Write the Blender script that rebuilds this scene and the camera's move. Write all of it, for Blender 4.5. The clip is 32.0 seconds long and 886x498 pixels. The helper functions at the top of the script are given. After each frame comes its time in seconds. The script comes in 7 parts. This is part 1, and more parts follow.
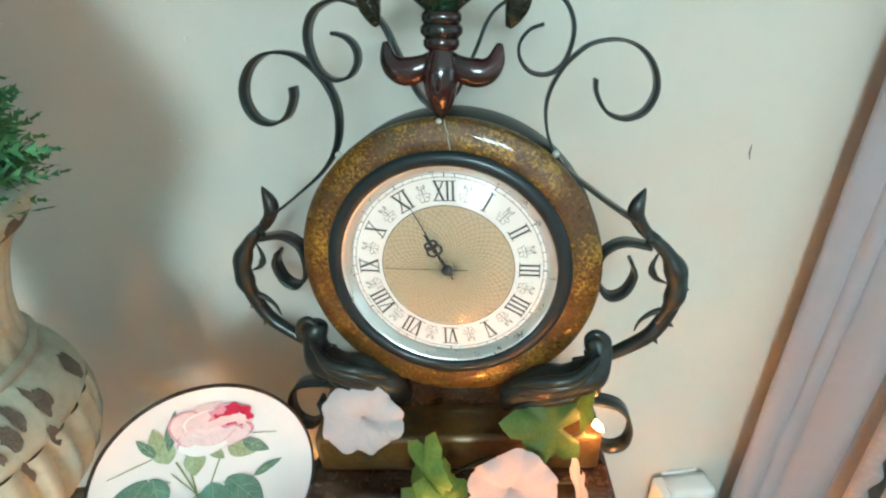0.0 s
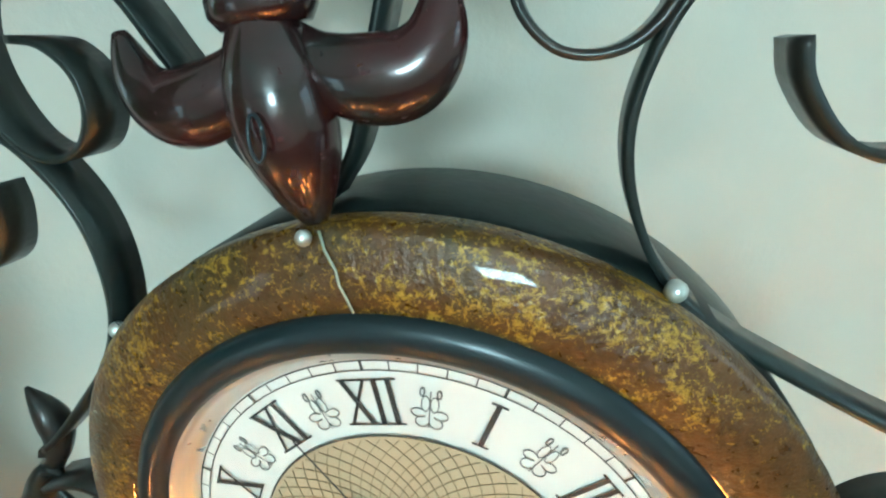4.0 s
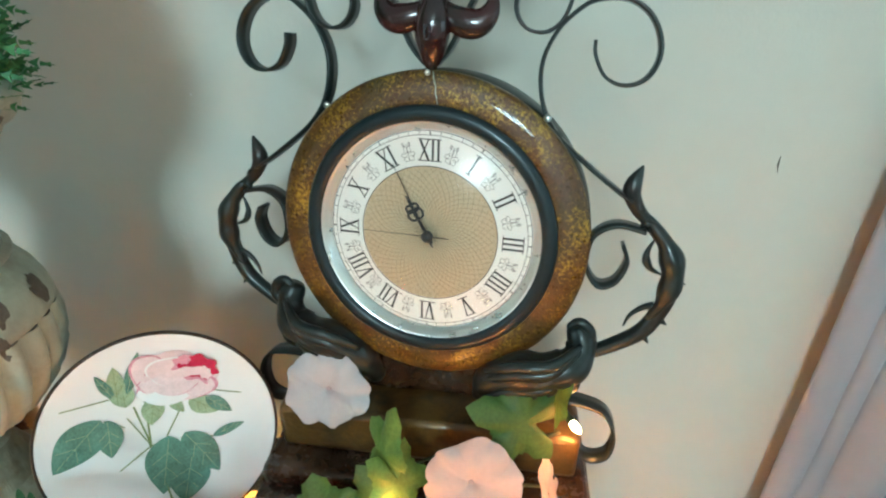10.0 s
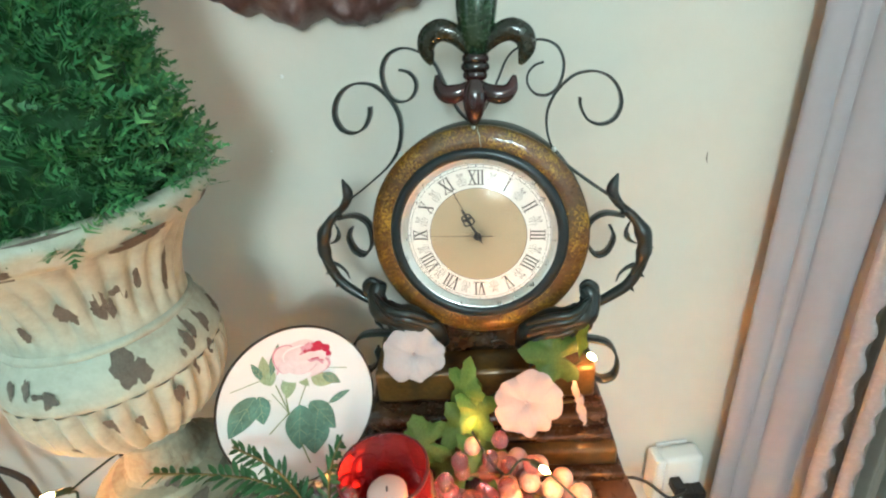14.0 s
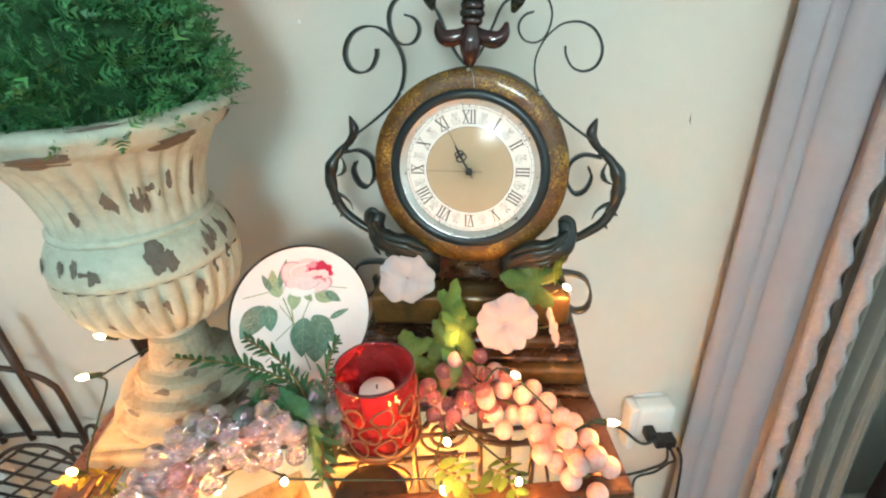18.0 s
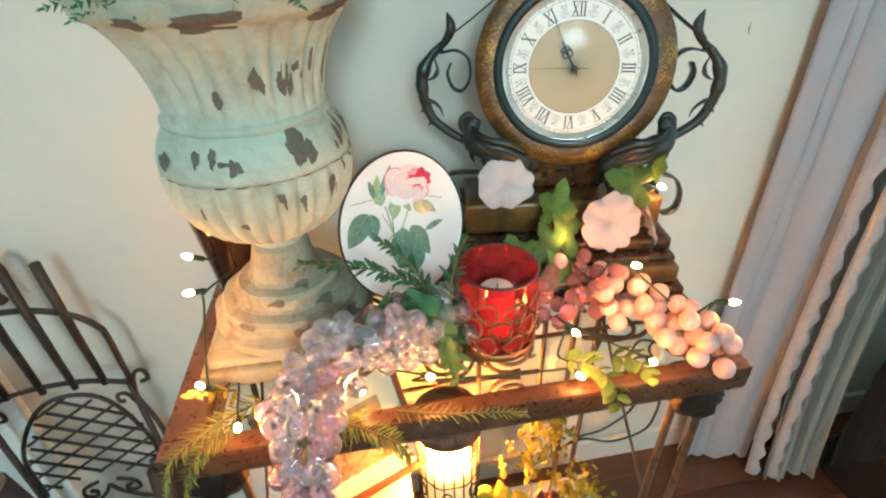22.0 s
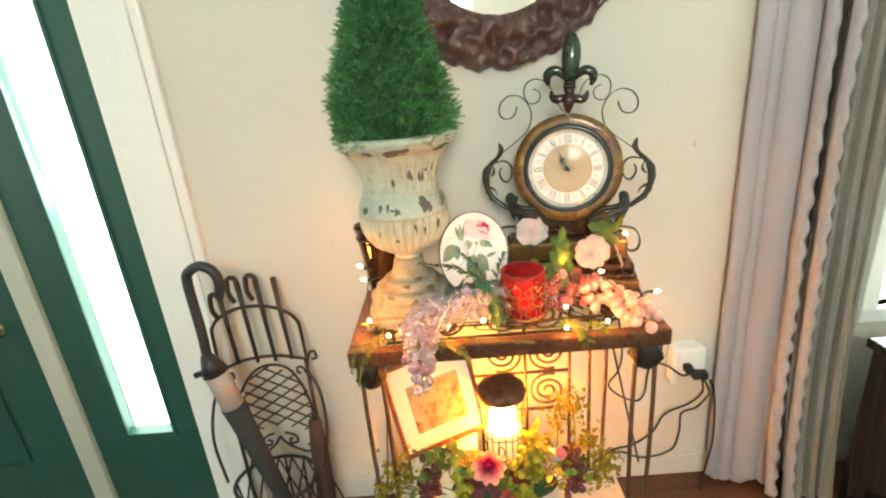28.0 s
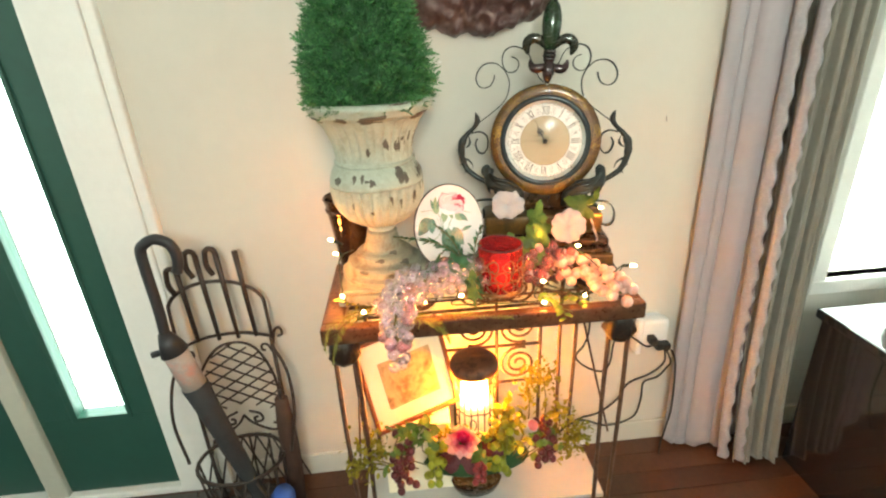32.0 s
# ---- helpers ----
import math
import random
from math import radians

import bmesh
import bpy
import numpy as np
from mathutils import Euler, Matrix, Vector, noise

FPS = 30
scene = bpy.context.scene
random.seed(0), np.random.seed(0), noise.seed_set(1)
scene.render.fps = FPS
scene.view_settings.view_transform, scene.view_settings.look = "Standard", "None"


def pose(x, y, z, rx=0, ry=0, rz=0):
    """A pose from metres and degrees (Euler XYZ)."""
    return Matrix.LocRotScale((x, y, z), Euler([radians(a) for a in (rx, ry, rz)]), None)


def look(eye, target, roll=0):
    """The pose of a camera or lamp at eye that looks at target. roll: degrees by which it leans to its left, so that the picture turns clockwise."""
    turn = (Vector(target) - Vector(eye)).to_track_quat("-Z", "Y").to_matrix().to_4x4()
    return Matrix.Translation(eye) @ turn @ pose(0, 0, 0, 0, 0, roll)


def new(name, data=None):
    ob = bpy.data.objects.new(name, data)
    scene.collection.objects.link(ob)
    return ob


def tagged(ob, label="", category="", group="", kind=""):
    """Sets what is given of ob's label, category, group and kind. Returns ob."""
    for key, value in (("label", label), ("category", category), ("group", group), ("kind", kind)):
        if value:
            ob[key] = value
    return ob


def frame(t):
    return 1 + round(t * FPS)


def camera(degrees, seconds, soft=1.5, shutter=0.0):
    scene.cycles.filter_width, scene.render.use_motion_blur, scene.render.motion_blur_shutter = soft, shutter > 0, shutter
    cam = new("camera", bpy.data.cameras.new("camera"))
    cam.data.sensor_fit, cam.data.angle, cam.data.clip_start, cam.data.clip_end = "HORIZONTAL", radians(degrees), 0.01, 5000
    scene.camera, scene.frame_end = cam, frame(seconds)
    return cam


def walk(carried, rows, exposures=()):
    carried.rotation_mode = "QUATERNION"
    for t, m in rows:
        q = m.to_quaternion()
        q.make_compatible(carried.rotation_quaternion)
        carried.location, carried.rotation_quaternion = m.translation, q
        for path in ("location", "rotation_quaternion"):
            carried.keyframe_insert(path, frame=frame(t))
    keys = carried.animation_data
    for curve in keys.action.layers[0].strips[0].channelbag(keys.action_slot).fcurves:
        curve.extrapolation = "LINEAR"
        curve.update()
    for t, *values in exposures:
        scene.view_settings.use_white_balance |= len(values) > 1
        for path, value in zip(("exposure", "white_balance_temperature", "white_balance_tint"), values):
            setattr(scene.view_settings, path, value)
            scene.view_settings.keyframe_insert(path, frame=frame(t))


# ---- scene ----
# ---- camera ----
EXPOSURES = [(0.0, 1.03, 5200, -5), (1.0, 0.84, 4800, -14), (2.0, 0.8, 4900, -10), (3.0, 0.95, 4850, -14), (4.0, 1.07, 4950, -13), (4.5, 0.8, 4900, -17), (7.0, 0.4, 4650, -21), (8.0, 0.36, 4650, -22), (9.0, 0.16, 4850, -15), (9.6, 0.55, 5000, -10), (11.0, 0.87, 5200, -7), (13.0, 1.06, 5450, -3), (16.0, 1.10, 5450, -4), (17.0, 1.10, 5450, -3), (19.0, 1.06, 5450, -1), (21.0, 0.87, 5150, -7), (22.0, 0.91, 5150, -7), (25.0, 0.80, 6300, 0), (28.0, 1.13, 6600, 4), (32.0, 1.13, 6600, 4)]
cam = camera(83.11, 32.0, soft=2.2)
PATH = [
    (0, (-0.0272, -0.4985, 1.4405), (0.0294, 0.3582, 0.9277), -4.28),
    (0.5, (0.0046, -0.4096, 1.4175), (0.0584, 0.4510, 0.9110), -0.76),
    (1, (0.0060, -0.3796, 1.4185), (0.0544, 0.4970, 0.9397), 0.83),
    (1.5, (-0.0079, -0.3854, 1.4421), (0.0967, 0.5053, 0.9996), 1.43),
    (2, (-0.0105, -0.3810, 1.4274), (0.1705, 0.5179, 1.0284), 2.43),
    (2.5, (-0.0058, -0.3717, 1.4315), (0.1960, 0.5403, 1.0744), -1.11),
    (3, (0.0481, -0.3109, 1.4153), (0.1650, 0.6198, 1.0686), -7.33),
    (3.5, (0.0491, -0.2529, 1.3975), (0.0592, 0.6485, 0.9646), -11.74),
    (4, (0.0444, -0.2355, 1.3736), (-0.0125, 0.6607, 0.9336), -14.15),
    (4.5, (0.0422, -0.2341, 1.3530), (-0.0277, 0.6623, 0.9152), -14.53),
    (6.5, (0.0580, -0.2401, 1.3553), (-0.0535, 0.6615, 0.9374), -16.33),
    (7, (0.0550, -0.2380, 1.3504), (-0.0574, 0.6616, 0.9284), -16.14),
    (7.5, (0.0555, -0.2406, 1.3518), (-0.0628, 0.6582, 0.9296), -16.09),
    (8, (0.0561, -0.2395, 1.3524), (-0.0582, 0.6615, 0.9339), -15.59),
    (8.5, (0.0677, -0.2533, 1.3610), (-0.0348, 0.6473, 0.9388), -14.71),
    (9, (0.0648, -0.3407, 1.3971), (0.0162, 0.5539, 0.9528), -9.51),
    (9.5, (0.0618, -0.4481, 1.3715), (0.0391, 0.4605, 0.9546), -3.59),
    (10, (0.0174, -0.5079, 1.3826), (0.0076, 0.3786, 0.9199), -0.33),
    (10.5, (0.0118, -0.4793, 1.3822), (-0.0040, 0.4029, 0.9116), -0.65),
    (11, (-0.0151, -0.5741, 1.4222), (-0.0094, 0.3133, 0.9612), -4.70),
    (11.5, (-0.0623, -0.6449, 1.4407), (-0.0258, 0.2533, 1.0027), -5.75),
    (12, (-0.0759, -0.6803, 1.4558), (-0.0277, 0.2294, 1.0434), -5.86),
    (12.5, (-0.0791, -0.6731, 1.4713), (-0.0271, 0.2310, 1.0472), -5.72),
    (13, (-0.0789, -0.6825, 1.4729), (-0.0277, 0.2184, 1.0419), -5.50),
    (13.5, (-0.0815, -0.6856, 1.4631), (-0.0186, 0.2113, 1.0255), -5.13),
    (15.5, (-0.0554, -0.6216, 1.4594), (-0.0487, 0.2557, 0.9795), -5.83),
    (16, (-0.0288, -0.6164, 1.4440), (-0.0484, 0.2621, 0.9666), -7.34),
    (16.5, (-0.0367, -0.6687, 1.4616), (-0.0155, 0.2103, 0.9852), -6.79),
    (17, (-0.0644, -0.7165, 1.4344), (0.0055, 0.1597, 0.9575), -3.96),
    (17.5, (-0.0657, -0.7493, 1.4358), (-0.0044, 0.1245, 0.9535), -2.64),
    (18, (-0.0708, -0.7749, 1.4305), (-0.0303, 0.1028, 0.9529), -2.72),
    (18.5, (-0.0936, -0.7906, 1.4062), (-0.0530, 0.0886, 0.9314), -2.08),
    (19, (-0.1124, -0.8025, 1.3968), (-0.0775, 0.0752, 0.9190), -1.30),
    (19.5, (-0.1308, -0.8220, 1.3967), (-0.1396, 0.0472, 0.9024), -0.77),
    (20, (-0.1327, -0.8090, 1.3834), (-0.2140, 0.0351, 0.8534), -0.93),
    (20.5, (-0.1135, -0.7854, 1.3673), (-0.2028, 0.0448, 0.8170), -1.74),
    (21, (-0.1756, -0.8014, 1.3480), (-0.1526, 0.0452, 0.8162), -1.38),
    (21.5, (-0.2803, -0.8173, 1.3526), (-0.1546, 0.0266, 0.8310), -1.06),
    (22, (-0.2948, -0.7850, 1.3577), (-0.1599, 0.0471, 0.8197), -1.81),
    (22.5, (-0.3020, -0.8612, 1.3486), (-0.2220, -0.0037, 0.8404), -3.67),
    (23, (-0.3444, -0.9708, 1.3306), (-0.2823, -0.1134, 0.8197), -2.48),
    (23.5, (-0.3523, -1.0240, 1.3157), (-0.2951, -0.1622, 0.8117), -3.20),
    (24, (-0.3448, -1.0522, 1.3159), (-0.2838, -0.1776, 0.8350), -3.80),
    (24.5, (-0.3523, -1.1026, 1.3409), (-0.2992, -0.2073, 0.8985), -3.95),
    (25, (-0.3663, -1.1540, 1.3732), (-0.3594, -0.2455, 0.9552), -4.87),
    (25.5, (-0.3510, -1.1222, 1.3708), (-0.3952, -0.2065, 0.9714), -5.36),
    (27.5, (-0.3234, -1.3508, 1.4547), (-0.3442, -0.4137, 1.1062), -4.56),
    (28, (-0.3062, -1.3686, 1.4607), (-0.3233, -0.4289, 1.1190), -5.03),
    (28.5, (-0.2956, -1.3866, 1.4622), (-0.3118, -0.4434, 1.1304), -5.10),
    (29, (-0.3013, -1.3883, 1.4568), (-0.3197, -0.4469, 1.1199), -4.75),
    (29.5, (-0.3125, -1.3775, 1.4591), (-0.3355, -0.4399, 1.1121), -4.27),
    (30, (-0.3165, -1.3591, 1.4572), (-0.3300, -0.4187, 1.1173), -4.60),
    (30.5, (-0.3195, -1.2633, 1.4596), (-0.2905, -0.3210, 1.1262), -4.66),
    (31, (-0.3386, -1.2848, 1.4635), (-0.2732, -0.3491, 1.1169), -4.19),
    (31.5, (-0.3670, -1.2994, 1.4523), (-0.2913, -0.3759, 1.0760), -3.09),
    (32, (-0.3504, -1.3326, 1.4519), (-0.2857, -0.4172, 1.0545), -2.95),
]
walk(cam, [(t, look(eye, target, roll)) for t, eye, target, roll in PATH], EXPOSURES)

# ---- light ----
world = bpy.data.worlds.new("world")
scene.world = world
world.use_nodes = True
wn = world.node_tree
sky = wn.nodes.new("ShaderNodeTexSky")
sky.sky_type, sky.sun_disc = "NISHITA", False
sky.sun_elevation, sky.sun_rotation = radians(40), radians(20)
wn.nodes["Background"].inputs[1].default_value = 0.12
wn.links.new(sky.outputs[0], wn.nodes["Background"].inputs[0])


def lamp(name, kind, power, colour, m, size=0.0, size_y=0.0):
    data = bpy.data.lights.new(name, kind)
    data.energy, data.color = power, colour
    if kind == "AREA":
        data.shape, data.size, data.size_y = "RECTANGLE", size, size_y
    elif kind == "POINT":
        data.shadow_soft_size = size
    ob = new(name, data)
    ob.matrix_world = m
    return ob


sun = bpy.data.lights.new("sun", "SUN")
sun.energy, sun.angle, sun.color = 2.0, radians(0.6), (1.0, 0.95, 0.88)
new("sun", sun).matrix_world = look((0, 0, 0), (0.35, -0.8, -0.75))
# daylight in the openings: sidelight, door lights, window beside the curtain, a window behind; then added side fill
lamp("sidelight_daylight", "AREA", 6, (0.9, 1.0, 0.95), look((-1.40, 0.1165, 1.18), (-1.40, -1, 1.0)), 0.155, 1.62)
lamp("window_daylight", "AREA", 4.5, (0.9, 0.97, 1.0), look((1.75, 0.22, 1.35), (1.4, -1, 1.0)), 1.2, 1.5)
# window behind, with power added as front fill on the clock
lamp("room_daylight_fill", "AREA", 20, (0.93, 1.0, 0.95), look((-0.32, -2.90, 2.13), (-0.1, 0, 1.0)), 0.55, 0.42)
# fill from both sides, added in side windows that are never in view
lamp("west_fill", "AREA", 4.5, (0.93, 1.0, 0.95), look((-3.18, -1.8, 1.47), (0, -0.9, 1.2)), 1.4, 1.2)
lamp("east_fill", "AREA", 4, (0.95, 1.0, 0.98), look((3.18, -1.8, 1.47), (0, -0.9, 1.2)), 1.4, 1.2)

# ---- materials ----
def material(name, colour, rough=0.5, metal=0.0, var=0.12, scale=12.0, bump=0.1, bscale=80.0, second=None, mix=(0.45, 0.6), detail_scale=None,
             emission=None, power=0.0, transmission=0.0, coat=0.0, ior=1.45, sheen=0.0, rvar=0.1, random_tint=0.0):
    """One surface: a base colour with two scales of variation, roughness breakup and fine relief; second adds worn patches."""
    m = bpy.data.materials.new(name)
    m.use_nodes = True
    t = m.node_tree
    n, l = t.nodes, t.links
    b = n["Principled BSDF"]
    b.inputs["Metallic"].default_value = metal
    b.inputs["IOR"].default_value = ior
    b.inputs["Transmission Weight"].default_value = transmission
    b.inputs["Coat Weight"].default_value = coat
    b.inputs["Sheen Weight"].default_value = sheen
    co = n.new("ShaderNodeTexCoord")

    def noise_of(s, d=4.0, r=0.6):
        x = n.new("ShaderNodeTexNoise")
        x.inputs["Scale"].default_value, x.inputs["Detail"].default_value, x.inputs["Roughness"].default_value = s, d, r
        l.new(co.outputs["Object"], x.inputs["Vector"])
        return x

    big, small = noise_of(scale), noise_of(scale * 7.3, 3.0)
    add = n.new("ShaderNodeMath")
    add.operation = "ADD"
    l.new(big.outputs["Fac"], add.inputs[0])
    l.new(small.outputs["Fac"], add.inputs[1])
    ramp = n.new("ShaderNodeMapRange")
    ramp.inputs["From Min"].default_value, ramp.inputs["From Max"].default_value = 0.6, 1.4
    ramp.inputs["To Min"].default_value, ramp.inputs["To Max"].default_value = 1 - var, 1 + var
    l.new(add.outputs[0], ramp.inputs["Value"])
    tint = n.new("ShaderNodeVectorMath")
    tint.operation = "SCALE"
    tint.inputs[0].default_value = colour[:3]
    l.new(ramp.outputs[0], tint.inputs["Scale"])
    out = tint.outputs[0]
    if random_tint:
        info = n.new("ShaderNodeObjectInfo")
        hsv = n.new("ShaderNodeHueSaturation")
        r2 = n.new("ShaderNodeMapRange")
        r2.inputs["To Min"].default_value, r2.inputs["To Max"].default_value = 1 - random_tint, 1 + random_tint
        l.new(info.outputs["Random"], r2.inputs["Value"])
        l.new(r2.outputs[0], hsv.inputs["Value"])
        l.new(out, hsv.inputs["Color"])
        out = hsv.outputs[0]
    if second:
        patch = noise_of(detail_scale or scale * 1.7, 6.0, 0.62)
        cut = n.new("ShaderNodeMapRange")
        cut.inputs["From Min"].default_value, cut.inputs["From Max"].default_value = mix
        l.new(patch.outputs["Fac"], cut.inputs["Value"])
        mx = n.new("ShaderNodeMix")
        mx.data_type = "RGBA"
        l.new(cut.outputs[0], mx.inputs["Factor"])
        l.new(out, mx.inputs[6])
        mx.inputs[7].default_value = (*second, 1)
        out = mx.outputs[2]
    l.new(out, b.inputs["Base Color"])
    rr = n.new("ShaderNodeMapRange")
    rr.inputs["To Min"].default_value, rr.inputs["To Max"].default_value = max(rough - rvar, 0.02), min(rough + rvar, 1)
    l.new(small.outputs["Fac"], rr.inputs["Value"])
    l.new(rr.outputs[0], b.inputs["Roughness"])
    if bump:
        bn = noise_of(bscale, 3.0)
        bp = n.new("ShaderNodeBump")
        bp.inputs["Strength"].default_value, bp.inputs["Distance"].default_value = bump, 0.004
        l.new(bn.outputs["Fac"], bp.inputs["Height"])
        l.new(bp.outputs[0], b.inputs["Normal"])
    if emission:
        b.inputs["Emission Color"].default_value = (*emission, 1)
        b.inputs["Emission Strength"].default_value = power
    return m


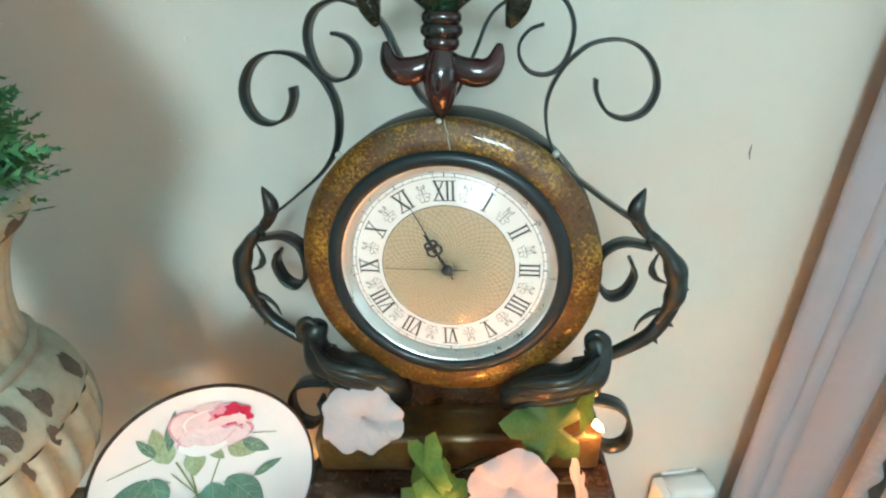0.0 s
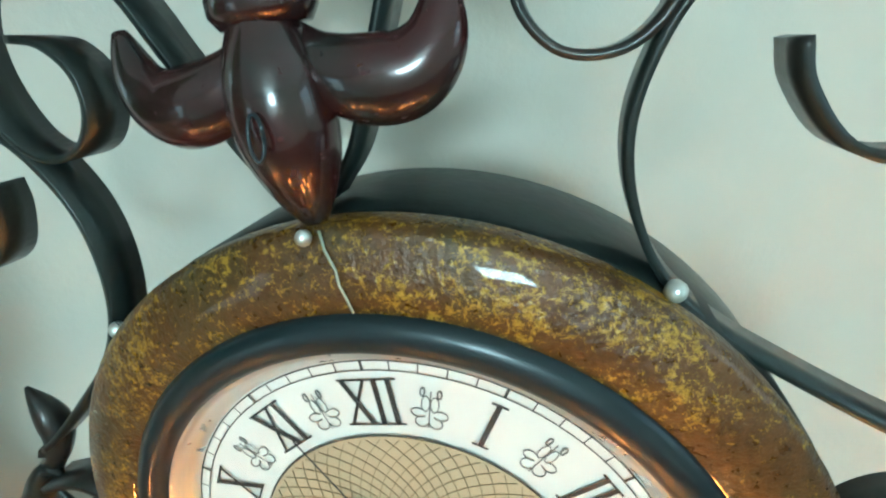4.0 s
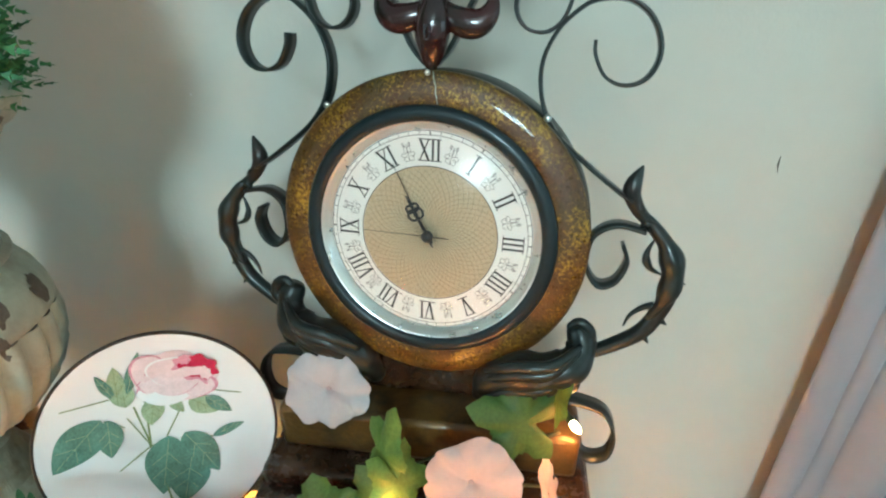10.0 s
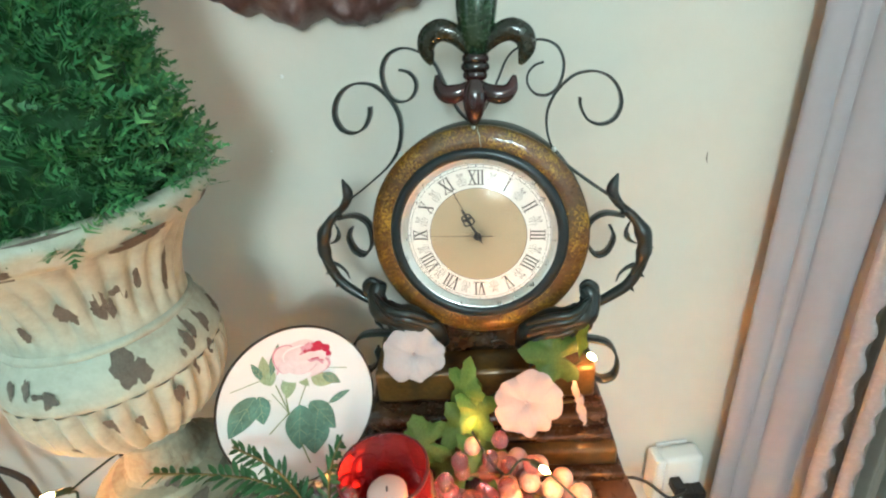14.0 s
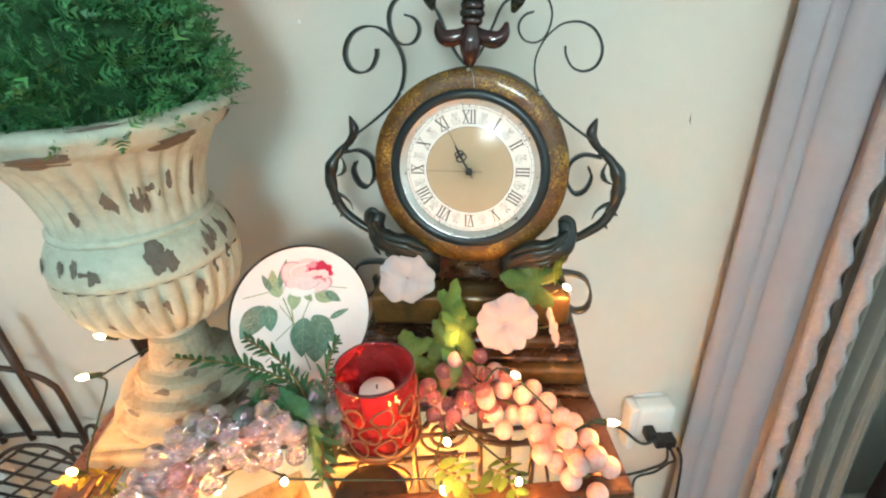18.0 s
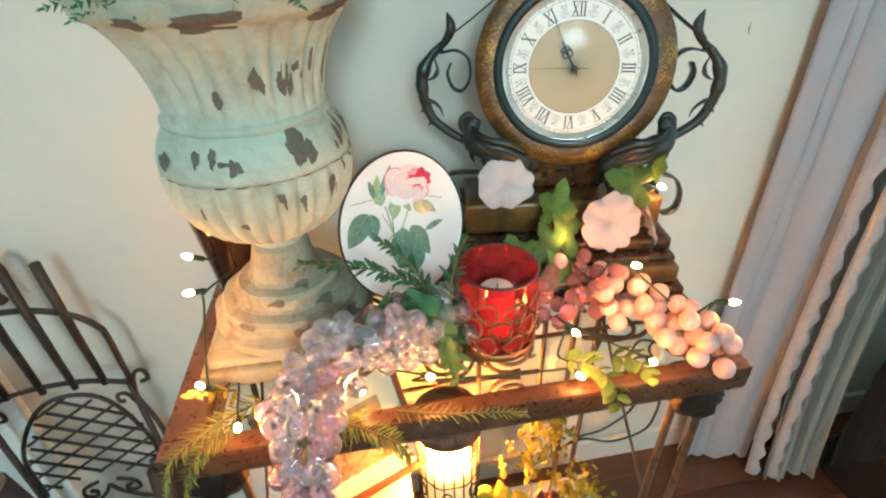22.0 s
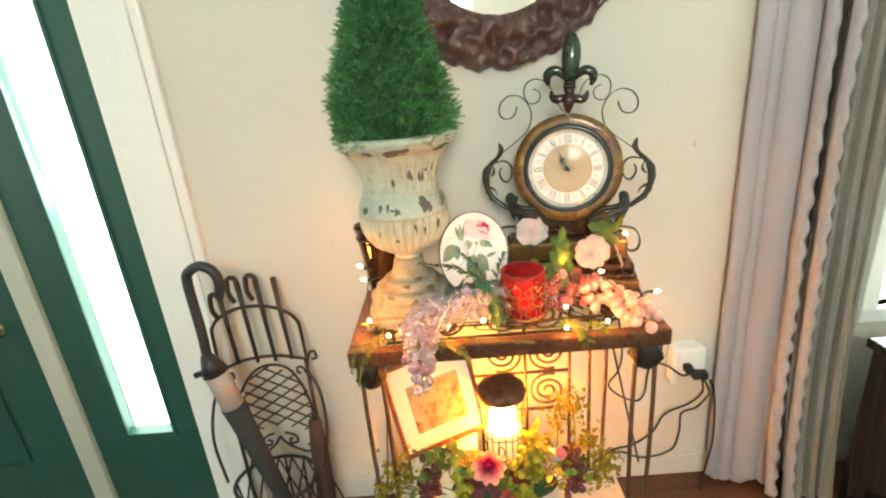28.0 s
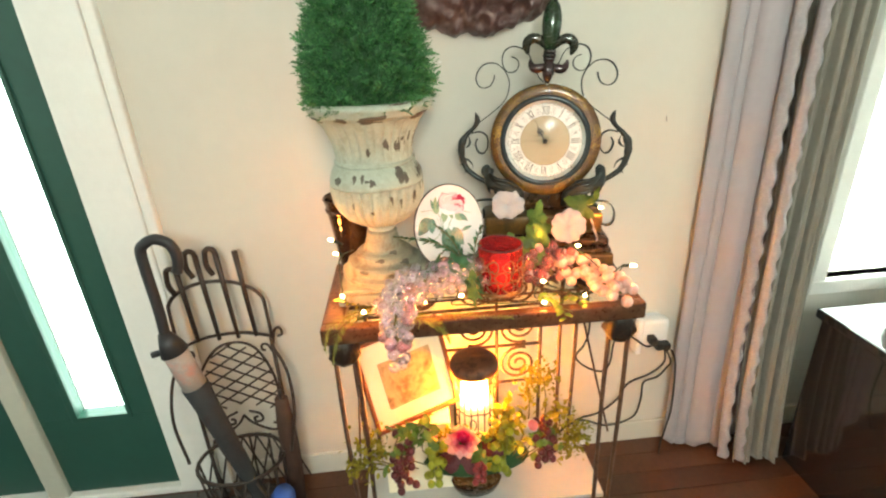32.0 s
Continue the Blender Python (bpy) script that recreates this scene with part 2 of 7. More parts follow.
M = dict(
    wall=material("wall_paint", (0.60, 0.575, 0.505), 0.75, var=0.03, scale=3, bump=0.12, bscale=160),
    ceiling=material("ceiling_paint", (0.8, 0.79, 0.76), 0.9, var=0.02, bump=0.1, bscale=120),
    trim=material("trim_paint", (0.78, 0.78, 0.74), 0.4, var=0.04, scale=6, bump=0.05, bscale=60),
    mullion=material("mullion_paint", (0.50, 0.50, 0.42), 0.45, var=0.06, scale=6, bump=0.05),
    door=material("door_paint", (0.024, 0.082, 0.062), 0.42, var=0.1, scale=4, bump=0.08, bscale=90),
    floor=material("floor_wood", (0.066, 0.027, 0.012), 0.32, var=0.3, scale=9, bump=0.08, bscale=60, random_tint=0.25, coat=0.3),
    rug=material("mat_fibre", (0.09, 0.085, 0.075), 0.95, var=0.4, scale=30, bump=0.8, bscale=300),
    knob=material("knob_brass", (0.75, 0.62, 0.35), 0.22, 1.0, var=0.08, bump=0.02),
    iron=material("iron", (0.028, 0.022, 0.017), 0.42, 0.55, var=0.35, scale=25, bump=0.35, bscale=140, second=(0.07, 0.035, 0.02), mix=(0.55, 0.75), detail_scale=40),
    stand_iron=material("stand_iron", (0.042, 0.031, 0.024), 0.5, 0.4, var=0.35, scale=25, bump=0.3, bscale=140, second=(0.08, 0.05, 0.035), mix=(0.55, 0.72)),
    rust_iron=material("rusty_iron", (0.11, 0.06, 0.035), 0.55, 0.35, var=0.35, scale=25, bump=0.3, bscale=140, second=(0.05, 0.03, 0.02), mix=(0.5, 0.62)),
    clock_iron=material("clock_iron", (0.017, 0.024, 0.022), 0.34, 0.30, var=0.35, scale=30, bump=0.05, bscale=120, second=(0.050, 0.024, 0.018), mix=(0.56, 0.78), detail_scale=14, coat=0.15),
    fleur=material("fleur_lacquer", (0.036, 0.007, 0.008), 0.24, 0.15, var=0.3, scale=30, bump=0.05, bscale=70, second=(0.010, 0.018, 0.016), mix=(0.44, 0.62), detail_scale=16, coat=0.5),
    fleur_green=material("fleur_green_lacquer", (0.010, 0.036, 0.012), 0.26, 0.2, var=0.4, scale=30, bump=0.05, bscale=70, second=(0.030, 0.045, 0.025), mix=(0.48, 0.66), detail_scale=14, coat=0.4),
    fleur_olive=material("fleur_olive_lacquer", (0.016, 0.022, 0.014), 0.26, 0.2, var=0.4, scale=30, bump=0.05, bscale=70, second=(0.055, 0.033, 0.010), mix=(0.54, 0.70), detail_scale=18, coat=0.4),
    silver=material("pale_metal", (0.66, 0.68, 0.66), 0.30, 0.8, var=0.05, bump=0.02),
    bezel=material("bezel_black", (0.012, 0.022, 0.026), 0.33, 0.2, var=0.12, bump=0.02, coat=0.1),
    dial=material("dial_paper", (0.80, 0.80, 0.77), 0.5, var=0.02, bump=0.02),
    cream=material("dial_centre", (0.50, 0.41, 0.27), 0.5, var=0.05, scale=20, bump=0.02),
    ink=material("ink", (0.03, 0.03, 0.03), 0.5, var=0.1, bump=0.0),
    ink_soft=material("ornament_ink", (0.16, 0.16, 0.155), 0.5, var=0.1, bump=0.0),
    grid_ink=material("engraving", (0.2, 0.16, 0.09), 0.6, var=0.1, bump=0.0),
    wood_dark=material("plinth_wood", (0.030, 0.016, 0.009), 0.26, 0.1, var=0.4, scale=10, bump=0.08, bscale=70, second=(0.065, 0.032, 0.010), mix=(0.5, 0.7), detail_scale=14, coat=0.3),
    plinth_gold=material("plinth_gilt", (0.11, 0.062, 0.015), 0.35, 0.3, var=0.4, scale=22, bump=0.2, bscale=90, second=(0.05, 0.035, 0.015), mix=(0.45, 0.6), detail_scale=18, coat=0.3),
    tabletop=material("table_frame", (0.075, 0.035, 0.018), 0.30, 0.15, var=0.35, scale=14, bump=0.25, bscale=80, second=(0.13, 0.07, 0.04), mix=(0.52, 0.7)),
    urn=material("urn_paint", (0.385, 0.42, 0.335), 0.55, var=0.16, scale=14, bump=0.3, bscale=55, second=(0.25, 0.24, 0.18), mix=(0.5, 0.78), detail_scale=24),
    # urn paint darkened for the shade at the foot, with brown worn patches
    urn_foot=material("urn_foot_shaded_paint", (0.24, 0.245, 0.18), 0.6, var=0.22, scale=18, bump=0.5, bscale=45, second=(0.17, 0.135, 0.085), mix=(0.5, 0.66), detail_scale=26),
    chip=material("urn_bare_metal", (0.115, 0.105, 0.082), 0.75, 0.1, var=0.3, scale=60, bump=0.5, bscale=150),
    leaf=material("cypress_foliage", (0.035, 0.14, 0.04), 0.6, var=0.5, scale=25, bump=0.1, random_tint=0.3),
    core=material("topiary_shade_core", (0.018, 0.065, 0.020), 0.9, var=0.4, scale=30, bump=0.8, bscale=60),
    vine=material("vine_leaf", (0.12, 0.215, 0.045), 0.5, var=0.3, scale=40, bump=0.15, random_tint=0.3),
    fern=material("fern_leaf", (0.045, 0.13, 0.05), 0.55, var=0.3, scale=40, bump=0.1, random_tint=0.3),
    cedar=material("cedar_needle", (0.13, 0.17, 0.035), 0.6, var=0.3, scale=40, bump=0.1, random_tint=0.35),
    yellow_leaf=material("boxwood_leaf", (0.25, 0.235, 0.022), 0.5, var=0.35, scale=40, bump=0.1, random_tint=0.3),
    stem=material("stem", (0.12, 0.1, 0.03), 0.7, var=0.3, scale=60),
    petal=material("silk_petal", (0.50, 0.42, 0.41), 0.7, var=0.06, scale=30, bump=0.15, bscale=120),
    petal_white=material("silk_petal_white", (0.50, 0.49, 0.51), 0.7, var=0.06, scale=30, bump=0.15, bscale=120),
    porcelain=material("porcelain", (0.80, 0.80, 0.78), 0.12, var=0.02, bump=0.0, coat=0.5),
    plate_rim=material("plate_rim", (0.06, 0.05, 0.04), 0.3, 0.5, bump=0.0),
    rose_pink=material("painted_rose", (0.60, 0.29, 0.35), 0.2, var=0.3, scale=90, bump=0.0),
    rose_red=material("painted_rose_heart", (0.46, 0.03, 0.075), 0.2, var=0.3, scale=90, bump=0.0),
    rose_pale=material("painted_rose_pale", (0.74, 0.60, 0.60), 0.2, var=0.16, scale=90, bump=0.0),
    rose_green=material("painted_leaf", (0.13, 0.24, 0.18), 0.2, var=0.45, scale=60, bump=0.0),
    rose_green_pale=material("painted_leaf_pale", (0.33, 0.42, 0.26), 0.2, var=0.35, scale=70, bump=0.0),
    rose_stem=material("painted_stem", (0.22, 0.28, 0.12), 0.2, var=0.2, scale=90, bump=0.0),
    wax=material("candle_wax", (0.75, 0.70, 0.62), 0.5, var=0.03, bump=0.05),
    gold=material("gold_filigree", (0.17, 0.10, 0.05), 0.42, 0.8, var=0.3, scale=60, bump=0.1),
    grape_peach=material("peach_grape", (0.50, 0.275, 0.24), 0.3, var=0.15, scale=40, bump=0.05, second=(0.54, 0.40, 0.34), mix=(0.4, 0.7), coat=0.3, random_tint=0.12),
    grape_pink=material("rose_grape", (0.80, 0.32, 0.32), 0.14, transmission=0.85, var=0.2, scale=40, bump=0.05, coat=0.4, random_tint=0.3),
    grape_green=material("green_grape", (0.34, 0.38, 0.035), 0.3, var=0.2, scale=40, bump=0.05, coat=0.4, random_tint=0.25),
    rose_silk=material("red_silk_rose", (0.58, 0.015, 0.11), 0.6, var=0.25, scale=40, bump=0.15),
    rose_silk_pale=material("pink_silk_rose", (0.70, 0.20, 0.21), 0.6, var=0.2, scale=40, bump=0.15),
    red_grape=material("red_grape", (0.24, 0.03, 0.03), 0.3, var=0.25, scale=40, bump=0.05, coat=0.3, random_tint=0.2),
    rose_silk_mid=material("coral_silk_rose", (0.66, 0.10, 0.16), 0.6, var=0.25, scale=40, bump=0.15),
    rose_silk_light=material("light_silk_rose", (0.72, 0.33, 0.30), 0.6, var=0.25, scale=40, bump=0.15),
    apple=material("burgundy_fruit", (0.085, 0.014, 0.016), 0.3, var=0.3, scale=30, bump=0.1),
    board=material("shelf_board", (0.46, 0.45, 0.42), 0.5, var=0.05, scale=5, bump=0.06),
    mat_board=material("picture_mat", (0.80, 0.74, 0.55), 0.8, var=0.03, scale=20, bump=0.03),
    frame_wood=material("picture_frame", (0.20, 0.07, 0.025), 0.4, 0.1, var=0.3, scale=20, bump=0.1, coat=0.3),
    sketch=material("print_paper", (0.44, 0.31, 0.15), 0.7, var=0.35, scale=30, bump=0.0, second=(0.13, 0.065, 0.02), mix=(0.46, 0.68), detail_scale=24),
    wire=material("cord", (0.018, 0.018, 0.016), 0.5, var=0.2, bump=0.05),
    green_wire=material("light_string_wire", (0.012, 0.03, 0.014), 0.5, var=0.2, bump=0.05),
    plastic=material("white_plastic", (0.72, 0.72, 0.70), 0.35, var=0.03, bump=0.02),
    curtain=material("curtain_satin", (0.45, 0.43, 0.46), 0.38, var=0.05, scale=5, bump=0.10, bscale=260, sheen=0.4),
    # browner cloth of the second width, darkened to hold the shade it hangs in
    curtain_shaded=material("curtain_satin_shaded", (0.25, 0.235, 0.20), 0.42, var=0.12, scale=8, bump=0.2, bscale=220, sheen=0.3),
    curtain_frill=material("curtain_frill", (0.42, 0.40, 0.42), 0.26, var=0.06, scale=12, bump=0.15, bscale=260, sheen=0.3),
    mirror_frame=material("carved_frame", (0.085, 0.040, 0.034), 0.42, 0.15, var=0.4, scale=14, bump=0.5, bscale=40, second=(0.16, 0.10, 0.085), mix=(0.5, 0.75), coat=0.2),
    mirror=material("mirror_silver", (0.88, 0.9, 0.89), 0.02, 1.0, var=0.0, bump=0.0, rvar=0.0),
    copper=material("bronze_vase", (0.17, 0.105, 0.068), 0.13, 0.95, var=0.2, scale=10, bump=0.06),
    cane_black=material("umbrella_handle", (0.022, 0.022, 0.024), 0.4, var=0.2, bump=0.08),
    canopy=material("umbrella_cloth", (0.030, 0.032, 0.033), 0.8, var=0.25, scale=30, bump=0.3, bscale=250),
    canopy_pale=material("umbrella_sleeve", (0.34, 0.30, 0.27), 0.7, var=0.15, scale=20, bump=0.2, bscale=200, second=(0.50, 0.22, 0.17), mix=(0.55, 0.7), detail_scale=14),
    brown_cloth=material("brown_cloth", (0.06, 0.032, 0.022), 0.75, var=0.25, scale=30, bump=0.3, bscale=250),
    blue=material("blue_cloth", (0.03, 0.09, 0.35), 0.7, var=0.3, scale=30, bump=0.3),
    black=material("dark_lacquer", (0.012, 0.013, 0.013), 0.12, var=0.2, bump=0.03, coat=0.5),
)
GLOW = dict(
    bulb=material("lit_bulb", (1.0, 0.8, 0.5), 0.3, emission=(1.0, 0.62, 0.22), power=26, var=0.0, bump=0.0),
    lantern=material("lit_lantern_bulb", (1.0, 0.8, 0.5), 0.3, emission=(1.0, 0.27, 0.025), power=430, var=0.0, bump=0.0),
    # wax with emission of its own, in place of lamplight spread in the lantern
    wax=material("self_glowing_wax", (0.75, 0.66, 0.5), 0.5, emission=(1.0, 0.50, 0.15), power=0.55, var=0.05, bump=0.05),
    outside=material("daylight_outside", (0.9, 0.95, 0.92), 0.9, emission=(0.92, 1.0, 0.96), power=5, var=0.0, bump=0.0),
)


def backlit(m, share):
    """Thin leaf, petal or cloth: part of the light that falls on one side comes out at the other."""
    n, l = m.node_tree.nodes, m.node_tree.links
    b = n["Principled BSDF"]
    tl, mx = n.new("ShaderNodeBsdfTranslucent"), n.new("ShaderNodeMixShader")
    l.new(b.inputs["Base Color"].links[0].from_socket, tl.inputs["Color"])
    mx.inputs[0].default_value = share
    l.new(b.outputs[0], mx.inputs[1])
    l.new(tl.outputs[0], mx.inputs[2])
    l.new(mx.outputs[0], n["Material Output"].inputs[0])


for key, share in (("vine", 0.45), ("yellow_leaf", 0.5), ("fern", 0.25), ("cedar", 0.35), ("grape_green", 0.45), ("petal", 0.25), ("petal_white", 0.25), ("rose_silk", 0.35), ("rose_silk_mid", 0.35), ("rose_silk_pale", 0.35), ("rose_silk_light", 0.35),
                   ("curtain", 0.25), ("curtain_frill", 0.25), ("curtain_shaded", 0.15)):
    backlit(M[key], share)


def clear(name, colour, rough=0.02, low=0.04, high=0.55, haze=None):
    """Thin clear sheet: lets light straight through, with a mirror gloss that grows towards grazing angles."""
    m = bpy.data.materials.new(name)
    m.use_nodes = True
    n, l = m.node_tree.nodes, m.node_tree.links
    n.remove(n["Principled BSDF"])
    g, tr, mx, lw = n.new("ShaderNodeBsdfGlossy"), n.new("ShaderNodeBsdfTransparent"), n.new("ShaderNodeMixShader"), n.new("ShaderNodeLayerWeight")
    pw, mr = n.new("ShaderNodeMath"), n.new("ShaderNodeMapRange")
    pw.operation = "POWER"
    pw.inputs[1].default_value = 4.0
    mr.inputs["To Min"].default_value, mr.inputs["To Max"].default_value = low, high
    g.inputs["Roughness"].default_value = rough
    tr.inputs["Color"].default_value = (*colour, 1)
    l.new(lw.outputs["Facing"], pw.inputs[0])
    l.new(pw.outputs[0], mr.inputs["Value"])
    l.new(mr.outputs[0], mx.inputs[0])
    l.new(tr.outputs[0], mx.inputs[1])
    l.new(g.outputs[0], mx.inputs[2])
    out = mx.outputs[0]
    if haze:                                      # a dusty, slightly milky sheet
        df, tl, h1, h2 = n.new("ShaderNodeBsdfDiffuse"), n.new("ShaderNodeBsdfTranslucent"), n.new("ShaderNodeMixShader"), n.new("ShaderNodeMixShader")
        df.inputs["Color"].default_value = tl.inputs["Color"].default_value = (*haze[:3], 1)
        h1.inputs[0].default_value, h2.inputs[0].default_value = 0.5, haze[3]
        l.new(df.outputs[0], h1.inputs[1])
        l.new(tl.outputs[0], h1.inputs[2])
        l.new(out, h2.inputs[1])
        l.new(h1.outputs[0], h2.inputs[2])
        out = h2.outputs[0]
    l.new(out, n["Material Output"].inputs[0])
    return m


def real_glass(name, colour, rough=0.03, ior=1.45, clearness=1.0):
    m = bpy.data.materials.new(name)
    m.use_nodes = True
    b = m.node_tree.nodes["Principled BSDF"]
    b.inputs["Base Color"].default_value = (*colour, 1)
    b.inputs["Transmission Weight"].default_value = clearness
    b.inputs["Roughness"].default_value = rough
    b.inputs["IOR"].default_value = ior
    return m


M["pane"] = clear("clear_pane", (0.93, 0.97, 0.95))
M["dome"] = clear("clock_glass", (0.97, 0.98, 0.97), 0.17, 0.020, 0.40)
M["red_glass"] = clear("red_glass", (0.90, 0.13, 0.16), 0.08, 0.05, 0.4, (0.80, 0.16, 0.20, 0.11))
M["lucite"] = real_glass("lucite", (0.95, 0.93, 0.99), 0.012, 1.40, 0.925)
M["lucite_pink"] = real_glass("pink_lucite", (0.95, 0.66, 0.74), 0.012, 1.40, 0.90)
M["bead_core"] = material("bead_core", (0.22, 0.15, 0.21), 0.35, var=0.2, scale=60, bump=0.0)

# ---- mesh helpers ----
V = Vector


def link_mesh(name, verts, faces, mat, smooth=True):
    me = bpy.data.meshes.new(name)
    me.from_pydata([tuple(v) for v in verts], [], faces)
    me.materials.append(mat)
    if smooth:
        me.polygons.foreach_set("use_smooth", [True] * len(me.polygons))
    me.update()
    return me


def part(name, geo, mat, parent=None, label="", smooth=True, m=None):
    """One mesh object from (verts, faces), under a thing or a part."""
    me = geo if isinstance(geo, bpy.types.Mesh) else link_mesh(name, *geo, mat, smooth)
    ob = new(name, me)
    if m is not None:
        ob.matrix_basis = m
    if parent is not None:
        ob.parent = parent
    if label:
        ob["label"] = label
    return ob


BASE = Matrix()     # the frame in which the next things are laid out


def thing(name, label, category, m=None, group="", kind=""):
    ob = new(name)
    ob.empty_display_size = 0.02
    ob.matrix_basis = BASE @ m if m is not None else BASE
    return tagged(ob, label, category, group, kind)


def solo(name, geo, mat, label, category, group="", kind="", smooth=True, m=None):
    return tagged(part(name, geo, mat, None, "", smooth, BASE @ m if m is not None else BASE), label, category, group, kind)


def join(*geos):
    vs, fs = [], []
    for v, f in geos:
        k = len(vs)
        vs += list(v)
        fs += [tuple(i + k for i in q) for q in f]
    return vs, fs


def moved(geo, m):
    return [m @ V(v) for v in geo[0]], geo[1]


def box(x0, x1, y0, y1, z0, z1, b=0.003):
    """A box with chamfered edges."""
    b = min(b, 0.45 * min(abs(x1 - x0), abs(y1 - y0), abs(z1 - z0)))
    bm = bmesh.new()
    bmesh.ops.create_cube(bm, size=1)
    for v in bm.verts:
        v.co = ((x0 + x1) / 2 + v.co.x * (x1 - x0), (y0 + y1) / 2 + v.co.y * (y1 - y0), (z0 + z1) / 2 + v.co.z * (z1 - z0))
    if b > 0:
        bmesh.ops.bevel(bm, geom=list(bm.edges), offset=b, segments=2, affect="EDGES", profile=0.6)
    bm.verts.index_update()
    out = [v.co.copy() for v in bm.verts], [tuple(v.index for v in f.verts) for f in bm.faces]
    bm.free()
    return out


def lathe(profile, n=48, wobble=None, cap=True):
    """Turns a profile of (radius, height) round z; wobble(angle, i) scales the radius."""
    vs, fs = [], []
    for i, (r, z) in enumerate(profile):
        for k in range(n):
            a = 2 * math.pi * k / n
            q = r * (wobble(a, i) if wobble else 1)
            vs.append((q * math.cos(a), q * math.sin(a), z))
    for i in range(len(profile) - 1):
        for k in range(n):
            fs.append((i * n + k, i * n + (k + 1) % n, (i + 1) * n + (k + 1) % n, (i + 1) * n + k))
    if cap:
        fs.append(tuple(range(n))[::-1])
        fs.append(tuple((len(profile) - 1) * n + k for k in range(n)))
    return vs, fs


def smooth_line(pts, per=6):
    """A Catmull-Rom line through the points."""
    p = [V(q) for q in pts]
    p = [2 * p[0] - p[1]] + p + [2 * p[-1] - p[-2]]
    out = []
    for i in range(1, len(p) - 2):
        for k in range(per):
            t = k / per
            out.append(0.5 * (2 * p[i] + (p[i + 1] - p[i - 1]) * t + (2 * p[i - 1] - 5 * p[i] + 4 * p[i + 1] - p[i + 2]) * t * t
                              + (3 * p[i] - p[i - 1] - 3 * p[i + 1] + p[i + 2]) * t ** 3))
    out.append(p[-2])
    return out


def sweep(line, w, h=None, n=8, taper=None, side=None):
    """A rod along the line: round (w = radius), or a flat strip w thick and h wide across side."""
    line = [V(q) for q in line]
    vs, fs = [], []
    N = len(line)
    ref = V(side) if side else None
    last = None
    for i, q in enumerate(line):
        d = (line[min(i + 1, N - 1)] - line[max(i - 1, 0)]).normalized()
        if ref is not None:
            b = (ref - d * ref.dot(d)).normalized()
        else:
            if last is None:
                a0 = V((0, 0, 1)) if abs(d.z) < 0.9 else V((1, 0, 0))
                last = (a0 - d * a0.dot(d)).normalized()
            b = (last - d * last.dot(d)).normalized()
            last = b
        c = d.cross(b)
        k = taper(i / max(N - 1, 1)) if taper else 1
        if h is None:
            for j in range(n):
                a = 2 * math.pi * j / n
                vs.append(q + (b * math.cos(a) + c * math.sin(a)) * w * k)
        else:
            for u, s in ((-1, -1), (1, -1), (1, 1), (-1, 1)):
                vs.append(q + b * (u * h / 2) + c * (s * w / 2 * k))
    m = n if h is None else 4
    for i in range(N - 1):
        for j in range(m):
            fs.append((i * m + j, i * m + (j + 1) % m, (i + 1) * m + (j + 1) % m, (i + 1) * m + j))
    fs.append(tuple(range(m))[::-1])
    fs.append(tuple((N - 1) * m + j for j in range(m)))
    return vs, fs


def ball(r, n=12, rings=8, c=(0, 0, 0), squash=(1, 1, 1)):
    vs = [(c[0], c[1], c[2] - r * squash[2])]
    for i in range(1, rings):
        p = math.pi * i / rings - math.pi / 2
        for k in range(n):
            a = 2 * math.pi * k / n
            vs.append((c[0] + r * squash[0] * math.cos(p) * math.cos(a), c[1] + r * squash[1] * math.cos(p) * math.sin(a), c[2] + r * squash[2] * math.sin(p)))
    vs.append((c[0], c[1], c[2] + r * squash[2]))
    fs = [(0, 1 + (k + 1) % n, 1 + k) for k in range(n)]
    for i in range(rings - 2):
        for k in range(n):
            fs.append((1 + i * n + k, 1 + i * n + (k + 1) % n, 1 + (i + 1) * n + (k + 1) % n, 1 + (i + 1) * n + k))
    e = len(vs) - 1
    fs += [(e, 1 + (rings - 2) * n + k, 1 + (rings - 2) * n + (k + 1) % n) for k in range(n)]
    return vs, fs


def ring_slab(r0, r1, y0, y1, n=96, crown=0.0):
    """A flat ring in the xz plane, front at y0, with a slightly crowned face."""
    prof = [(r1, y1), (r1, y0 + 0.003), (r1 - 0.003, y0), ((r0 + r1) / 2, y0 - crown), (r0 + 0.002, y0), (r0, y0 + 0.002), (r0, y1)]
    vs, fs = [], []
    for r, y in prof:
        for k in range(n):
            a = 2 * math.pi * k / n
            vs.append((r * math.cos(a), y, r * math.sin(a)))
    for i in range(len(prof) - 1):
        for k in range(n):
            fs.append((i * n + k, i * n + (k + 1) % n, (i + 1) * n + (k + 1) % n, (i + 1) * n + k))
    return vs, fs


def disc(r, y, n=96, r0=0.0):
    vs = [(r * math.cos(2 * math.pi * k / n), y, r * math.sin(2 * math.pi * k / n)) for k in range(n)]
    if r0 <= 0:
        return vs, [tuple(range(n))]
    vs += [(r0 * math.cos(2 * math.pi * k / n), y, r0 * math.sin(2 * math.pi * k / n)) for k in range(n)]
    return vs, [(k, (k + 1) % n, n + (k + 1) % n, n + k) for k in range(n)]


